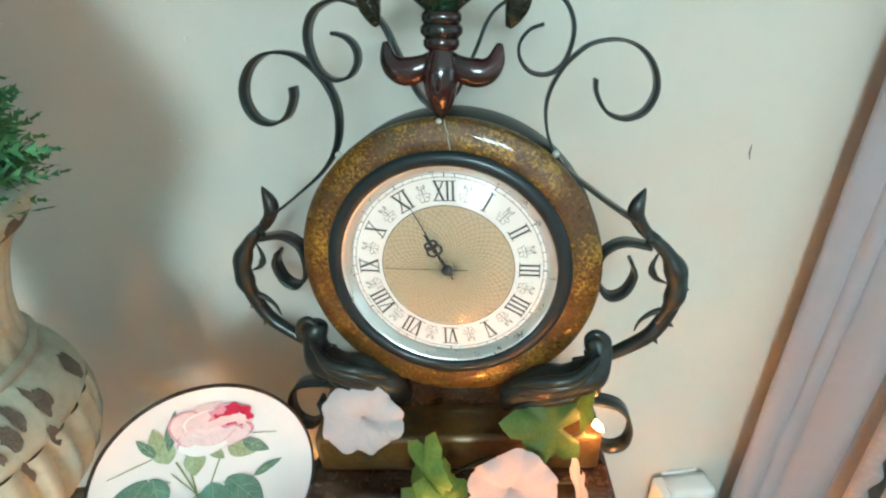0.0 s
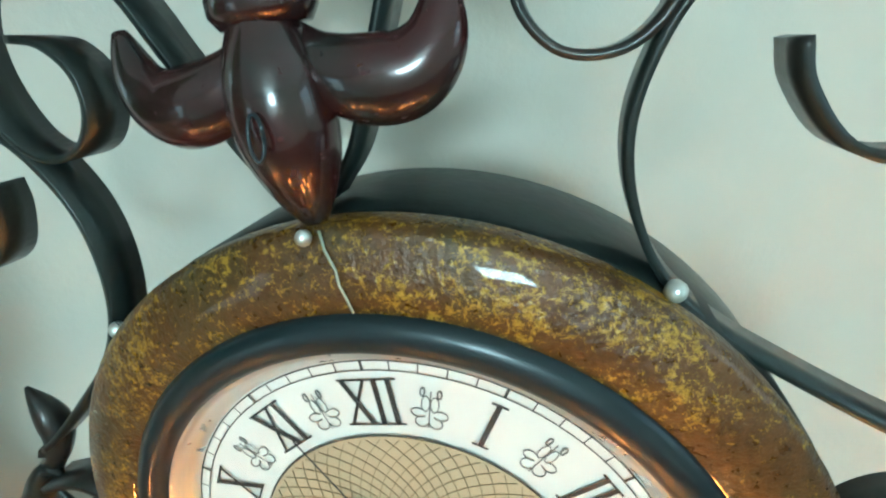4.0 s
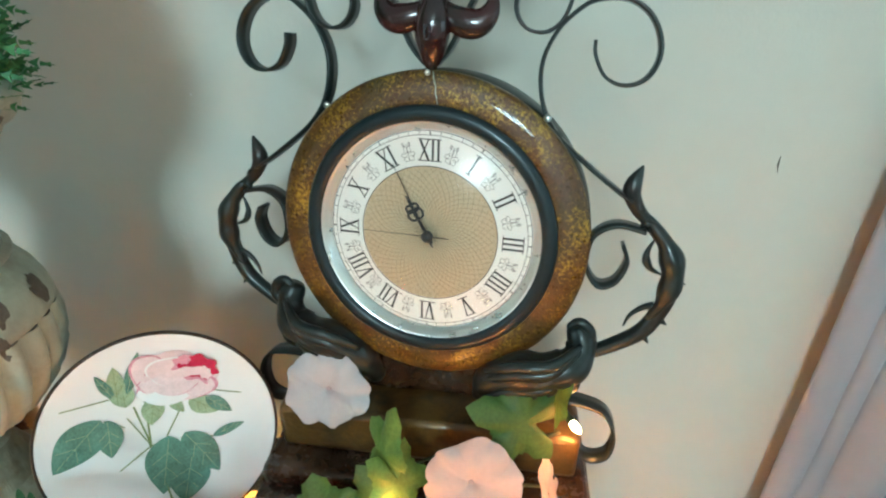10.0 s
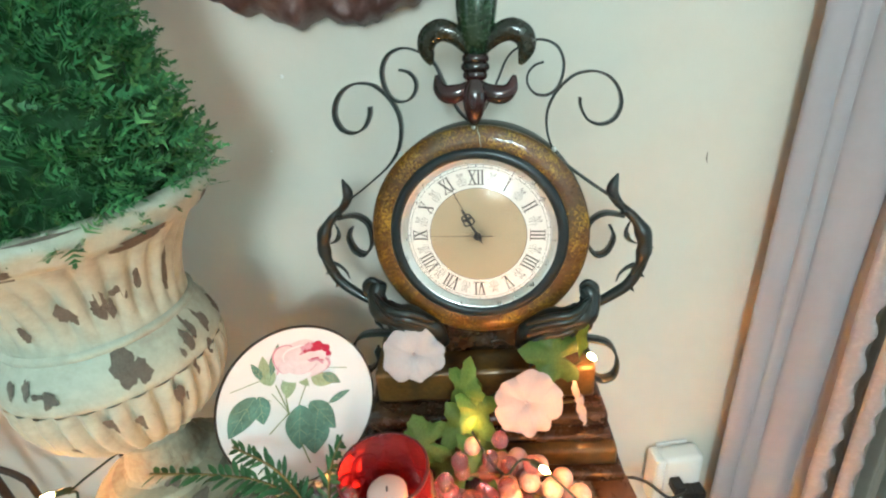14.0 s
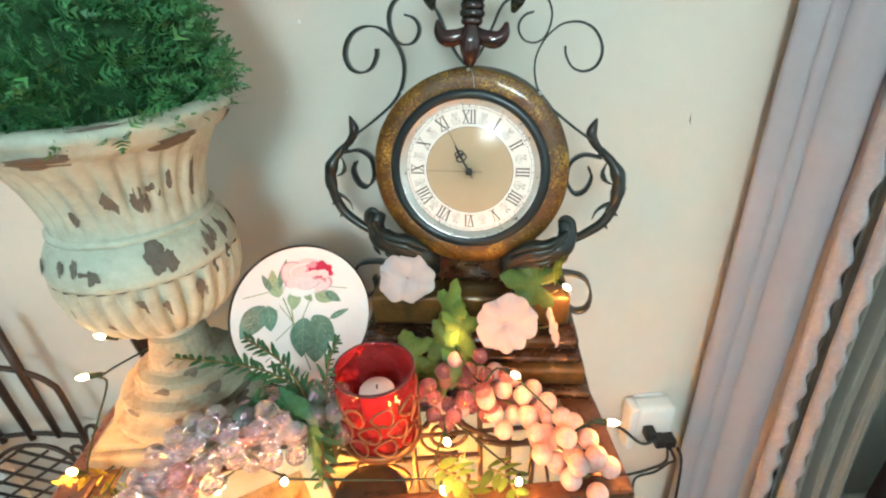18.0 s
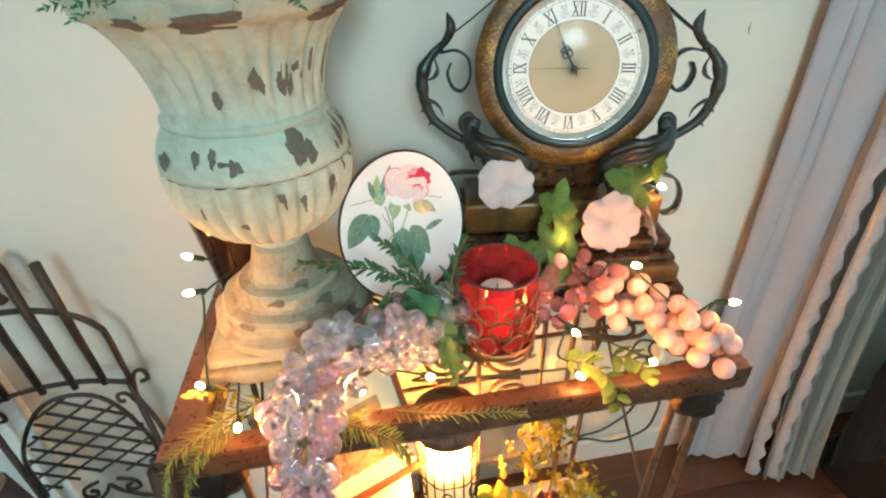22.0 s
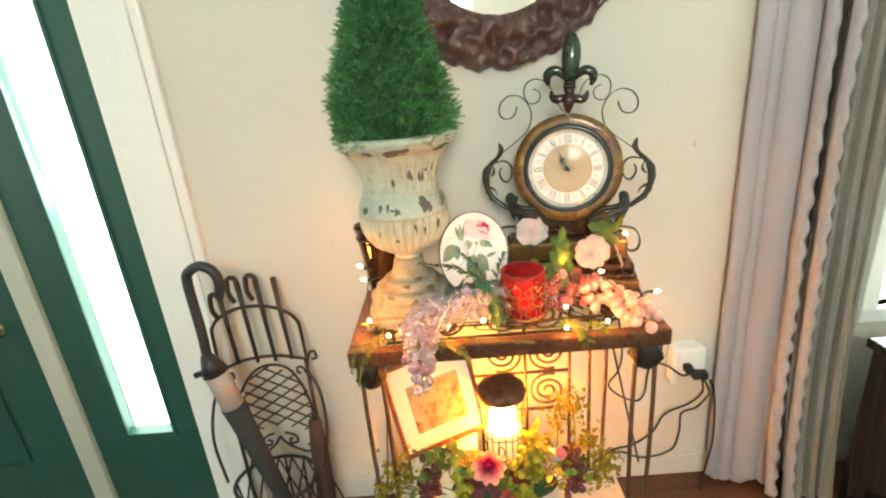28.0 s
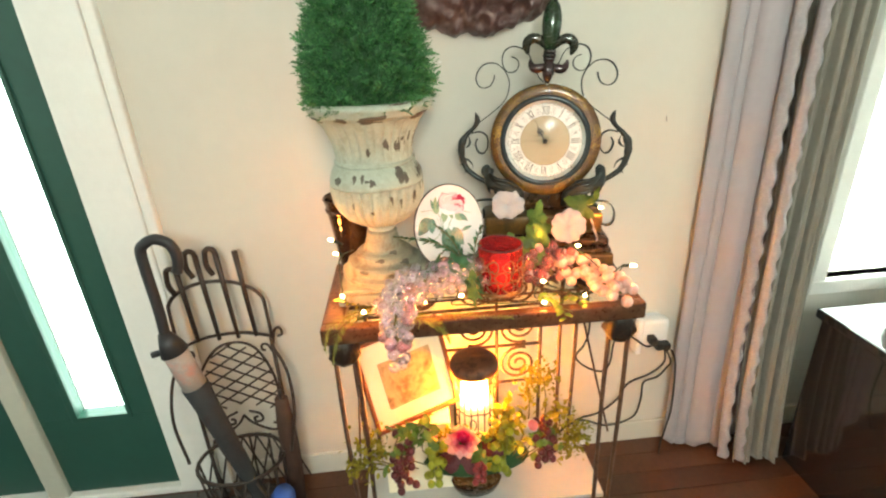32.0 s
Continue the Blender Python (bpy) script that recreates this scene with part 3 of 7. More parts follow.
def leaf_shape(length, width, lobes=0, fold=0.15, n=7, droop=0.1):
    """A leaf along +x from the origin, with a folded midrib and, with lobes, a toothed outline."""
    vs, fs = [], []
    for i in range(n + 1):
        t = i / n
        w = width / 2 * math.sin(math.pi * min(t * 0.9 + 0.06, 1)) ** 0.8
        if lobes:
            w *= 0.78 + 0.3 * abs(math.sin(math.pi * lobes * t))
        if i == n:
            w = 0.0005
        z = -droop * length * t * t
        vs += [(length * t, -w, z + fold * w), (length * t, 0, z), (length * t, w, z + fold * w)]
    for i in range(n):
        a, b = 3 * i, 3 * i + 3
        fs += [(a, a + 1, b + 1, b), (a + 1, a + 2, b + 2, b + 1)]
    return vs, fs


def grape_leaf(length, width):
    """A broad five-lobed leaf along +x from its stalk, toothed, with raised lobes and a sunk vein to each."""
    vs, fs = [(0.42 * length, 0, 0)], []
    n, rings = 60, 4
    for q in range(1, rings + 1):
        t = q / rings
        for j in range(n):
            a = 2 * math.pi * j / n
            b = a if a < math.pi else a - 2 * math.pi
            edge = 0.44 + 0.085 * math.cos(5 * b) + 0.022 * math.cos(20 * b) + 0.12 * math.exp(-(b / 0.35) ** 2) - 0.20 * math.exp(-((math.pi - abs(b)) / 0.28) ** 2)
            z = 0.05 * length * t * t * math.sin(5 * b + 1.1) - 0.10 * length * t * t + 0.05 * length * t * abs(math.sin(2.5 * b))
            vs.append((length * (0.42 + edge * t * math.cos(b)), width * 1.05 * edge * t * math.sin(b), z))
    fs += [(0, 1 + j, 1 + (j + 1) % n) for j in range(n)]
    for q in range(rings - 1):
        o = 1 + q * n
        fs += [(o + j, o + n + j, o + n + (j + 1) % n, o + (j + 1) % n) for j in range(n)]
    return vs, fs


def aim(p, d, spin=0.0, s=1.0):
    """A matrix that sets +x along d at p."""
    q = V(d).to_track_quat("X", "Z").to_matrix().to_4x4()
    return Matrix.Translation(p) @ q @ Matrix.Rotation(spin, 4, "X") @ Matrix.Scale(s, 4)


# ---- the room ----
W = 0.07       # face of the entrance wall
CEIL = 2.44
DOOR_X0, DOOR_X1 = -2.59, -1.676   # entrance door leaf
MUL_X0, MUL_X1 = -1.668, -1.602     # post between door and sidelight
SIDE_X0, SIDE_X1 = -1.602, -1.220    # sidelight panel
GLASS = (-1.486, -1.314, 0.345, 2.02)
CAS_X1 = -1.050
WIN = (1.03, 2.45, 0.625, 2.05)


def wall_piece(name, *b):
    return tagged(part(name, box(*b, 0.0), M["wall"], None, "", False), "cream painted plaster wall", "wall", "", "structure")


T = 0.16
north = wall_piece("wall_entrance", CAS_X1 - 0.06, WIN[0], W, W + T, 0, CEIL)
part("scuff", sweep([(0.411, W - 0.0006, 1.205), (0.4105, W - 0.0008, 1.194), (0.413, W - 0.0006, 1.184)], 0.0009, n=5, taper=lambda t: 0.3 + math.sin(math.pi * t)), M["chip"], north, "small dark scuff")
for sx, sz, sr in ((-0.234, 1.380, 0.0026), (-0.272, 1.278, 0.0014)):
    part("filler_spot", ball(sr, 10, 6, c=(sx, W - 0.0004, sz), squash=(1, 0.25, 1.1)), M["plastic"], north, "pale filler spot")
wall_piece("wall_over_door", -3.2, CAS_X1 - 0.06, W, W + T, 2.10, CEIL)
wall_piece("wall_beside_door", -3.2, -2.76, W, W + T, 0, 2.10)
wall_piece("wall_under_window", WIN[0], WIN[1], W, W + T, 0, WIN[2])
wall_piece("wall_over_window", WIN[0], WIN[1], W, W + T, WIN[3], CEIL)
wall_piece("wall_beside_window", WIN[1], 3.2, W, W + T, 0, CEIL)
SOUTH = -2.95
HIGH = (-0.62, -0.02, 1.90, 2.36)      # high window across the room
for name, x0, x1, sill in (("wall_west", -3.36, -3.2, 0.85), ("wall_east", 3.2, 3.36, 0.85)):
    wall_piece(name, x0, x1, SOUTH, -2.55, 0, CEIL)
    wall_piece(name, x0, x1, -1.05, W + T, 0, CEIL)
    wall_piece(name, x0, x1, -2.55, -1.05, 0, sill)
    wall_piece(name, x0, x1, -2.55, -1.05, 2.1, CEIL)
for b in ((-3.2, HIGH[0], 0, CEIL), (HIGH[1], 3.2, 0, CEIL), (HIGH[0], HIGH[1], 0, HIGH[2]), (HIGH[0], HIGH[1], HIGH[3], CEIL)):
    wall_piece("wall_south", b[0], b[1], SOUTH - 0.16, SOUTH, b[2], b[3])
tagged(part("ceiling", box(-3.36, 3.36, SOUTH - 0.16, W + T, CEIL, CEIL + 0.1, 0), M["ceiling"], None, "", False), "white painted ceiling", "ceiling", "", "structure")
floor = tagged(part("floor", box(-3.36, 3.36, SOUTH - 0.16, W + T, -0.12, -0.012, 0), M["floor"], None, "", False), "reddish brown hardwood plank floor", "floor", "", "structure")
# outside, beyond the openings
tagged(part("ground", box(-40, 40, W + T, 60, -0.3, -0.15, 0), M["rug"], None, "", False), "grey paving outside the door", "ground", "", "structure")

# baseboard
for x0, x1 in ((CAS_X1 + 0.001, WIN[1]),):
    tagged(part("baseboard", box(x0, x1, W - 0.014, W - 0.0005, 0, 0.085, 0.004), M["wall"], None, "", False), "cream painted baseboard", "baseboard", "", "structure")

# entrance door with its sidelight
ent = thing("door_1", "dark green painted entrance door with a brass knob", "door", kind="structure")
part("leaf", box(DOOR_X0, DOOR_X1, W + 0.01, W + 0.055, 0.012, 2.06), M["door"], ent, "", False)
for z0, z1 in ((0.25, 0.72), (0.95, 1.85)):
    for x0, x1 in ((-2.52, -2.24), (-2.12, -1.87)):
        part("panel", box(x0, x1, W - 0.002, W + 0.0095, z0, z1, 0.008), M["door"], ent, "raised green panel", False)
kn = part("door_knob", moved(lathe([(0.001, 0), (0.034, 0.001), (0.036, 0.006), (0.014, 0.012), (0.012, 0.03), (0.026, 0.038), (0.031, 0.05), (0.027, 0.062), (0.001, 0.068)], 32),
                             Matrix.Translation((-1.80, W + 0.01, 0.785)) @ Matrix.Rotation(radians(90), 4, "X")), M["knob"], ent, "polished brass door knob")
side = thing("sidelight_window", "tall frosted sidelight set in a dark green panel", "window", kind="structure")
g0, g1, g2, g3 = GLASS
part("lower_panel", box(SIDE_X0, SIDE_X1, W - 0.01, W + 0.045, 0.03, g2), M["door"], side, "", False)
part("upper_rail", box(SIDE_X0, SIDE_X1, W - 0.01, W + 0.045, g3, 2.06), M["door"], side, "", False)
part("stile", box(SIDE_X0, g0, W - 0.01, W + 0.045, g2, g3), M["door"], side, "", False)
part("stile", box(g1, SIDE_X1, W - 0.01, W + 0.045, g2, g3), M["door"], side, "", False)
for b in ((g0 - 0.012, g0 + 0.01, g2 - 0.012, g3 + 0.012), (g1 - 0.006, g1 + 0.006, g2 - 0.012, g3 + 0.012), (g0, g1, g2 - 0.012, g2 + 0.008)):
    part("glazing_bead", box(b[0], b[1], W - 0.018, W + 0.0, b[2], b[3], 0.003), M["door"], side, "", False)
pane = part("pane", box(g0, g1, W - 0.004, W - 0.001, g2, g3, 0), M["pane"], side, "bright frosted glass with a leaded bevel", False)
pane.visible_shadow = False
for x in (g0 + 0.035, g1 - 0.035):
    part("came", sweep([(x, W - 0.006, g2 + 0.03), (x, W - 0.006, g3 - 0.03)], 0.0022), M["plastic"], side)
post = tagged(part("door_post", box(MUL_X0, MUL_X1, W - 0.03, W + 0.06, 0, 2.08, 0.006), M["mullion"], None, "", False), "cream painted post between door and sidelight", "door post", "", "structure")
tagged(part("threshold", box(-2.76, SIDE_X1, W - 0.035, W + 0.10, 0, 0.028, 0.006), M["trim"], None, "", False), "pale painted door threshold", "threshold", "", "structure")
cas = thing("door_casing", "white painted door casing with stepped moulding", "trim", kind="structure")
part("casing_board", box(SIDE_X1, CAS_X1 - 0.03, W - 0.035, W + 0.0, 0, 2.16, 0.005), M["trim"], cas, "", False)
part("casing_edge", box(CAS_X1 - 0.03, CAS_X1, W - 0.026, W + 0.0, 0, 2.16, 0.006), M["trim"], cas, "", False)
part("casing_head", box(-2.76, SIDE_X1, W - 0.03, W, 2.06, 2.16, 0.006), M["trim"], cas, "", False)
part("casing_board", box(-2.76, DOOR_X0, W - 0.03, W, 0, 2.06, 0.006), M["trim"], cas, "", False)
tagged(part("backdrop_porch", box(-1.58, -1.24, W + 0.050, W + 0.058, 0.30, 2.05, 0), GLOW["outside"], None, "", False), "bright overcast daylight outside", "backdrop", "", "structure")
tagged(part("backdrop_garden", box(0.6, 3.4, W + 0.55, W + 0.57, -0.14, 2.6, 0), GLOW["outside"], None, "", False), "bright overcast daylight outside", "backdrop", "", "structure")
tagged(part("backdrop_yard", box(-1.6, 0.8, SOUTH - 0.62, SOUTH - 0.6, 1.0, 2.9, 0), GLOW["outside"], None, "", False), "bright overcast daylight outside", "backdrop", "", "structure")
mat_ = solo("door_mat", box(-2.6, -1.05, -0.62, W - 0.05, 0.0, 0.012, 0.005), M["rug"], "dark grey woven door mat on the floor", "mat", smooth=False)

# window beside the curtain, with blinds
win = thing("window_1", "white framed window full of daylight", "window", kind="structure")
for b in ((WIN[0] - 0.05, WIN[1] + 0.05, WIN[2] - 0.05, WIN[2]), (WIN[0] - 0.05, WIN[1] + 0.05, WIN[3], WIN[3] + 0.06), (WIN[0] - 0.05, WIN[0], WIN[2], WIN[3]), (WIN[1], WIN[1] + 0.05, WIN[2], WIN[3])):
    part("frame", box(b[0], b[1], W - 0.025, W + 0.04, b[2], b[3], 0.006), M["trim"], win, "", False)
part("meeting_rail", box(WIN[0], WIN[1], W + 0.03, W + 0.06, 1.32, 1.36, 0.005), M["trim"], win, "", False)
pane = part("pane", box(WIN[0], WIN[1], W + 0.06, W + 0.065, WIN[2], WIN[3], 0), M["pane"], win, "", False)
pane.visible_shadow = False
# window of the room behind, seen in the mirror
win2 = thing("window_2", "white framed window across the room", "window", kind="structure")
for b in ((HIGH[0] - 0.05, HIGH[1] + 0.05, HIGH[2] - 0.05, HIGH[2]), (HIGH[0] - 0.05, HIGH[1] + 0.05, HIGH[3], HIGH[3] + 0.05), (HIGH[0] - 0.05, HIGH[0], HIGH[2], HIGH[3]), (HIGH[1], HIGH[1] + 0.05, HIGH[2], HIGH[3])):
    part("frame", box(b[0], b[1], SOUTH - 0.01, SOUTH + 0.025, b[2], b[3], 0.006), M["trim"], win2, "", False)
# unseen side windows, added to hold the two fill lamps
for name, x in (("window_3", -3.2), ("window_4", 3.2)):
    sw = thing(name, "white framed window added out of view at the side of the room", "window", kind="structure")
    for b in ((-2.6, -1.0, 0.80, 0.85), (-2.6, -1.0, 2.1, 2.15), (-2.6, -2.55, 0.85, 2.1), (-1.05, -1.0, 0.85, 2.1), (-1.82, -1.78, 0.85, 2.1)):
        part("frame", box(x - 0.02, x + 0.02, b[0], b[1], b[2], b[3], 0.006), M["trim"], sw, "", False)


def curtain():
    th = thing("curtain", "pale mauve grey satin curtain with frilled edges falling to the floor", "curtain")

    def fall(name, a, b, seed, mat, folds, amp, flare, n=150, rows=70, label="", creases=()):
        """One width of cloth hung from a to b (plan points), with soft folds that open towards the hem."""
        r = random.Random(seed)
        ph = [r.uniform(0, 6.28) for _ in range(3)]
        vs, fs = [], []
        across = V((b[1] - a[1], a[0] - b[0])).normalized()     # towards the room
        for j in range(rows + 1):
            s = j / rows
            z = 2.30 * s + 0.012
            for i in range(n + 1):
                u0 = i / n
                u = u0 + 0.05 * noise.noise((u0 * 3.1, s * 1.3, seed)) + 0.012 * noise.noise((u0 * 9.0, s * 3.5, seed + 5))
                x, y = a[0] + (b[0] - a[0]) * u0, a[1] + (b[1] - a[1]) * u0
                w = amp * (1.1 - 0.35 * s) * (0.75 + 0.7 * noise.noise((u0 * 5.0, s * 0.8, seed + 9)))
                d = w * math.sin(2 * math.pi * folds * u + ph[0] + 0.9 * math.sin(2.2 * s + ph[2]) + 1.2 * noise.noise((u0 * 4, s * 2.2, seed + 2)))
                d += 0.4 * w * math.sin(2 * math.pi * folds * 2.3 * u + ph[1] + 0.8 * s)
                d += 0.004 * noise.noise((u0 * 5, s * 7, seed)) + 0.0012 * noise.noise((u0 * 9, s * 26, seed + 4)) + flare * (1 - s) ** 5
                if creases:
                    edges = [0.0] + [c + 0.015 * math.sin(2.5 * s + 2 * k) for k, c in enumerate(creases)] + [1.0]
                    for e0, e1 in zip(edges, edges[1:]):
                        if e0 <= u0 <= e1:
                            d += (0.006 + 0.028 * (e1 - e0)) * abs(math.sin(math.pi * (u0 - e0) / (e1 - e0))) ** 0.45
                x -= 0.03 * (s - 0.4) * u0
                dz = 0.02 * math.sin(9 * u + ph[0]) if j == 0 else 0
                vs.append((x + across.x * d, y + across.y * d, z + max(dz, 0)))
        for j in range(rows):
            for i in range(n):
                k = j * (n + 1) + i
                fs.append((k, k + 1, k + n + 2, k + n + 1))
        ob = part(name, (vs, fs), mat, th, label)
        md = ob.modifiers.new("thick", "SOLIDIFY")
        md.thickness = 0.002
        return ob

    def frill(x, y, seed, width, lean):
        """A narrow ruffled border: its free edge runs in and out all the way down."""
        vs, fs = [], []
        rows, cols = 230, 5
        for j in range(rows + 1):
            s = j / rows
            wave = math.sin(2 * math.pi * 30 * s + 2.2 * noise.noise((s * 9, seed, 0.0)))
            ruck = 0.6 + 0.6 * noise.noise((s * 6, seed, 3.0))
            for i in range(cols + 1):
                u = i / cols
                vs.append((x + lean * (s - 0.35) + width * u + 0.004 * wave * u * ruck + 0.006 * noise.noise((s * 5, seed, 7.0)), y - 0.018 * math.sin(math.pi * u * 0.7) - 0.007 * wave * u * ruck - 0.05 * (1 - s) ** 5, 2.29 * s + 0.02))
        for j in range(rows):
            for i in range(cols):
                k = j * (cols + 1) + i
                fs.append((k, k + 1, k + cols + 2, k + cols + 1))
        ob = part("frill", (vs, fs), M["curtain_frill"], th, "bright ruffled satin border")
        ob.modifiers.new("thick", "SOLIDIFY").thickness = 0.0015
    fall("panel", (0.530, 0.040), (0.720, -0.005), 3, M["curtain"], 1.3, 0.003, 0.02, 240, 70, "", (0.21, 0.38, 0.80))
    # second width: its shade is put into the darker cloth colour
    fall("panel", (0.725, -0.030), (0.880, -0.040), 11, M["curtain_shaded"], 3.4, 0.018, 0.075)
    fall("lining", (0.760, 0.022), (0.925, 0.022), 17, M["curtain"], 4.0, 0.008, 0.0, 90, 40, "grey green lining")
    frill(0.668, -0.026, 1.0, 0.030, -0.035)
    frill(0.716, -0.046, 5.0, 0.026, -0.035)
    rod = part("curtain_rod", sweep([(0.50, W - 0.09, 2.32), (2.6, W - 0.09, 2.32)], 0.012, n=12), M["iron"], th)
    part("bracket", sweep([(0.62, W - 0.001, 2.30), (0.62, W - 0.09, 2.305)], 0.008), M["iron"], rod)
    return th


curtain()


def desk():
    """Low dark lacquered cabinet standing under the window."""
    th = thing("side_cabinet", "dark lacquered cabinet with a glossy top under the window", "cabinet")
    part("body", box(0.912, 1.9, -0.72, -0.095, 0.0, 0.574, 0.006), M["black"], th, "", False)
    part("top", box(0.900, 1.94, -0.76, -0.080, 0.576, 0.606, 0.006), M["black"], th, "glossy dark top", False)
    for x0 in (1.02, 1.47):
        d = part("door", box(x0, x0 + 0.42, -0.738, -0.721, 0.06, 0.50, 0.004), M["black"], th, "", False)
        part("handle", ball(0.012, c=(x0 + (0.38 if x0 < 1.2 else 0.04), -0.748, 0.3)), M["knob"], d)
    return th


desk()
# unidentified rounded object; its bright highlight is put in as a pale colour
solo("seat_cushion", moved(ball(0.17, 24, 14, squash=(1.1, 1.0, 0.42)), Matrix.Translation((1.20, -0.27, 0.678))), M["plastic"], "rounded object over the dark cabinet, pale to stand for its highlight", "cushion")

# ---- the console table ----
# the table and all that stands on it are laid out in the table's own frame
SET = Matrix.Translation((0.0023, -0.100, 0.1819)) @ Matrix.Rotation(radians(-0.25), 4, "Z") @ Matrix.Scale(0.895, 4)
LOW = Matrix.Translation((0.016, 0.031, -0.041)) @ SET
BASE = SET
TOP = 0.78
FLOOR = -0.203
SHELF = 0.020
TX0, TX1, TY0, TY1 = -0.625, 0.182, -0.340, 0.045


def table():
    th = thing("console_table", "dark bronzed iron console table with a glass top", "table")
    f, ff = 0.055, 0.030      # side and back rails, narrow front rail
    d = 0.045
    for b in ((TX0, TX1, TY0, TY0 + ff), (TX0, TX1, TY1 - f, TY1), (TX0, TX0 + f, TY0 + ff, TY1 - f), (TX1 - f, TX1, TY0 + ff, TY1 - f)):
        part("top_frame", box(b[0], b[1], b[2], b[3], TOP - d, TOP, 0.006), M["tabletop"], th, "", False)
    glass = part("glass_top", box(TX0 + f + 0.001, TX1 - f - 0.001, TY0 + ff + 0.001, TY1 - f - 0.001, TOP - 0.010, TOP - 0.002, 0.001), M["pane"], th, "clear glass inset", False)
    glass.visible_shadow = False
    # scrolled ironwork under the glass
    for cx in (-0.45, -0.22, 0.0):
        for s in (1, -1):
            pts = [(cx + s * (0.015 + 0.085 * t) * math.cos(5.5 * t * s + 0.6), -0.15 + (0.01 + 0.075 * t) * math.sin(5.5 * t), TOP - 0.026) for t in [k / 10 for k in range(11)]]
            part("under_scroll", sweep(smooth_line(pts, 3), 0.004, n=6), M["rust_iron"], th)
    for y in (-0.19, -0.10):
        part("under_bar", sweep([(TX0 + f, y, TOP - 0.03), (TX1 - f, y, TOP - 0.03)], 0.004, n=6), M["rust_iron"], th)
    # corner blocks with carved drops, twin-rod legs
    for cx, sx in ((TX0 + 0.045, -1), (TX1 - 0.045, 1)):
        for cy, sy in ((TY0 + 0.045, -1), (TY1 - 0.045, 1)):
            r = random.Random(int(cx * 100 + cy * 1000))
            prof = [(0.012, 0), (0.030, -0.008), (0.040, -0.022), (0.036, -0.040), (0.042, -0.055), (0.030, -0.078), (0.012, -0.092), (0.002, -0.096)]
            part("corner_rosette", moved(lathe(prof, 24, lambda a, i: 1 + 0.10 * math.sin(6 * a + i)), Matrix.Translation((cx, cy, TOP - d + 0.004))), M["iron"], th, "dark cast iron corner ornament")
            if sx > 0 and sy > 0:
                cx = 0.105
            for k in (-0.025, 0.025):
                part("leg", sweep(smooth_line([(cx + k, cy, TOP - d - 0.002), (cx + k * 1.1, cy, 0.45), (cx + k * 0.9, cy + 0.002, 0.0), (cx + k * 1.3, cy, FLOOR + 0.004)], 5), 0.0065, n=8), M["rust_iron"], th)
    # lower side rails, and a thin brace between the legs at each end
    for cx in (TX0 + 0.045, TX1 - 0.045):
        part("side_rail", sweep([(cx, TY0 + 0.045, SHELF - 0.026), (cx, TY1 - 0.045, SHELF - 0.026)], 0.007, n=8), M["rust_iron"], th)
        part("side_brace", sweep([(cx, TY1 - 0.045, 0.60), (cx, TY0 + 0.045, 0.33)], 0.0032, n=6), M["rust_iron"], th)
    # back panel: bars, rails and spiral scrolls
    yb = TY1 - 0.03
    for x in (-0.450, -0.132, 0.016):
        part("back_bar", sweep([(x, yb, TOP - d - 0.001), (x, yb, SHELF - 0.02)], 0.006, n=8), M["rust_iron"], th)
    for z in (0.595, 0.443, 0.295, SHELF - 0.02):
        part("back_rail", sweep([(TX0 + 0.045, yb, z), (0.016 if z > SHELF else TX1 - 0.045, yb, z)], 0.0055, n=8), M["rust_iron"], th)
    for cx, s in ((-0.058, 1), (-0.205, -1), (-0.380, -1)):
        for cz, up in ((0.370, 1), (0.518, -1), (0.662, 1)):
            pts = []
            for k in range(38):
                a = k / 37 * 4.6 * math.pi
                rr = 0.066 * (1 - 0.84 * k / 37)
                pts.append((cx + s * rr * math.cos(a + 1.2), yb - 0.002, cz + up * rr * math.sin(a + 1.2)))
            part("spiral_scroll", sweep(pts, 0.005, n=6), M["rust_iron"], th)
    return th


table()
solo("shelf_board", box(-0.60, 0.170, -0.246, 0.0, SHELF - 0.018, SHELF, 0.003), M["board"], "white painted board lying on the table's lower rails", "shelf", smooth=False)


# ---- the clock ----
BASE = Matrix()
CLK = pose(0.0, -0.1242, 1.1948, -6.1, 0.4, -14.0) @ Matrix.Scale(0.902, 4)   # centre of the dial
IRON_Y = 0.030


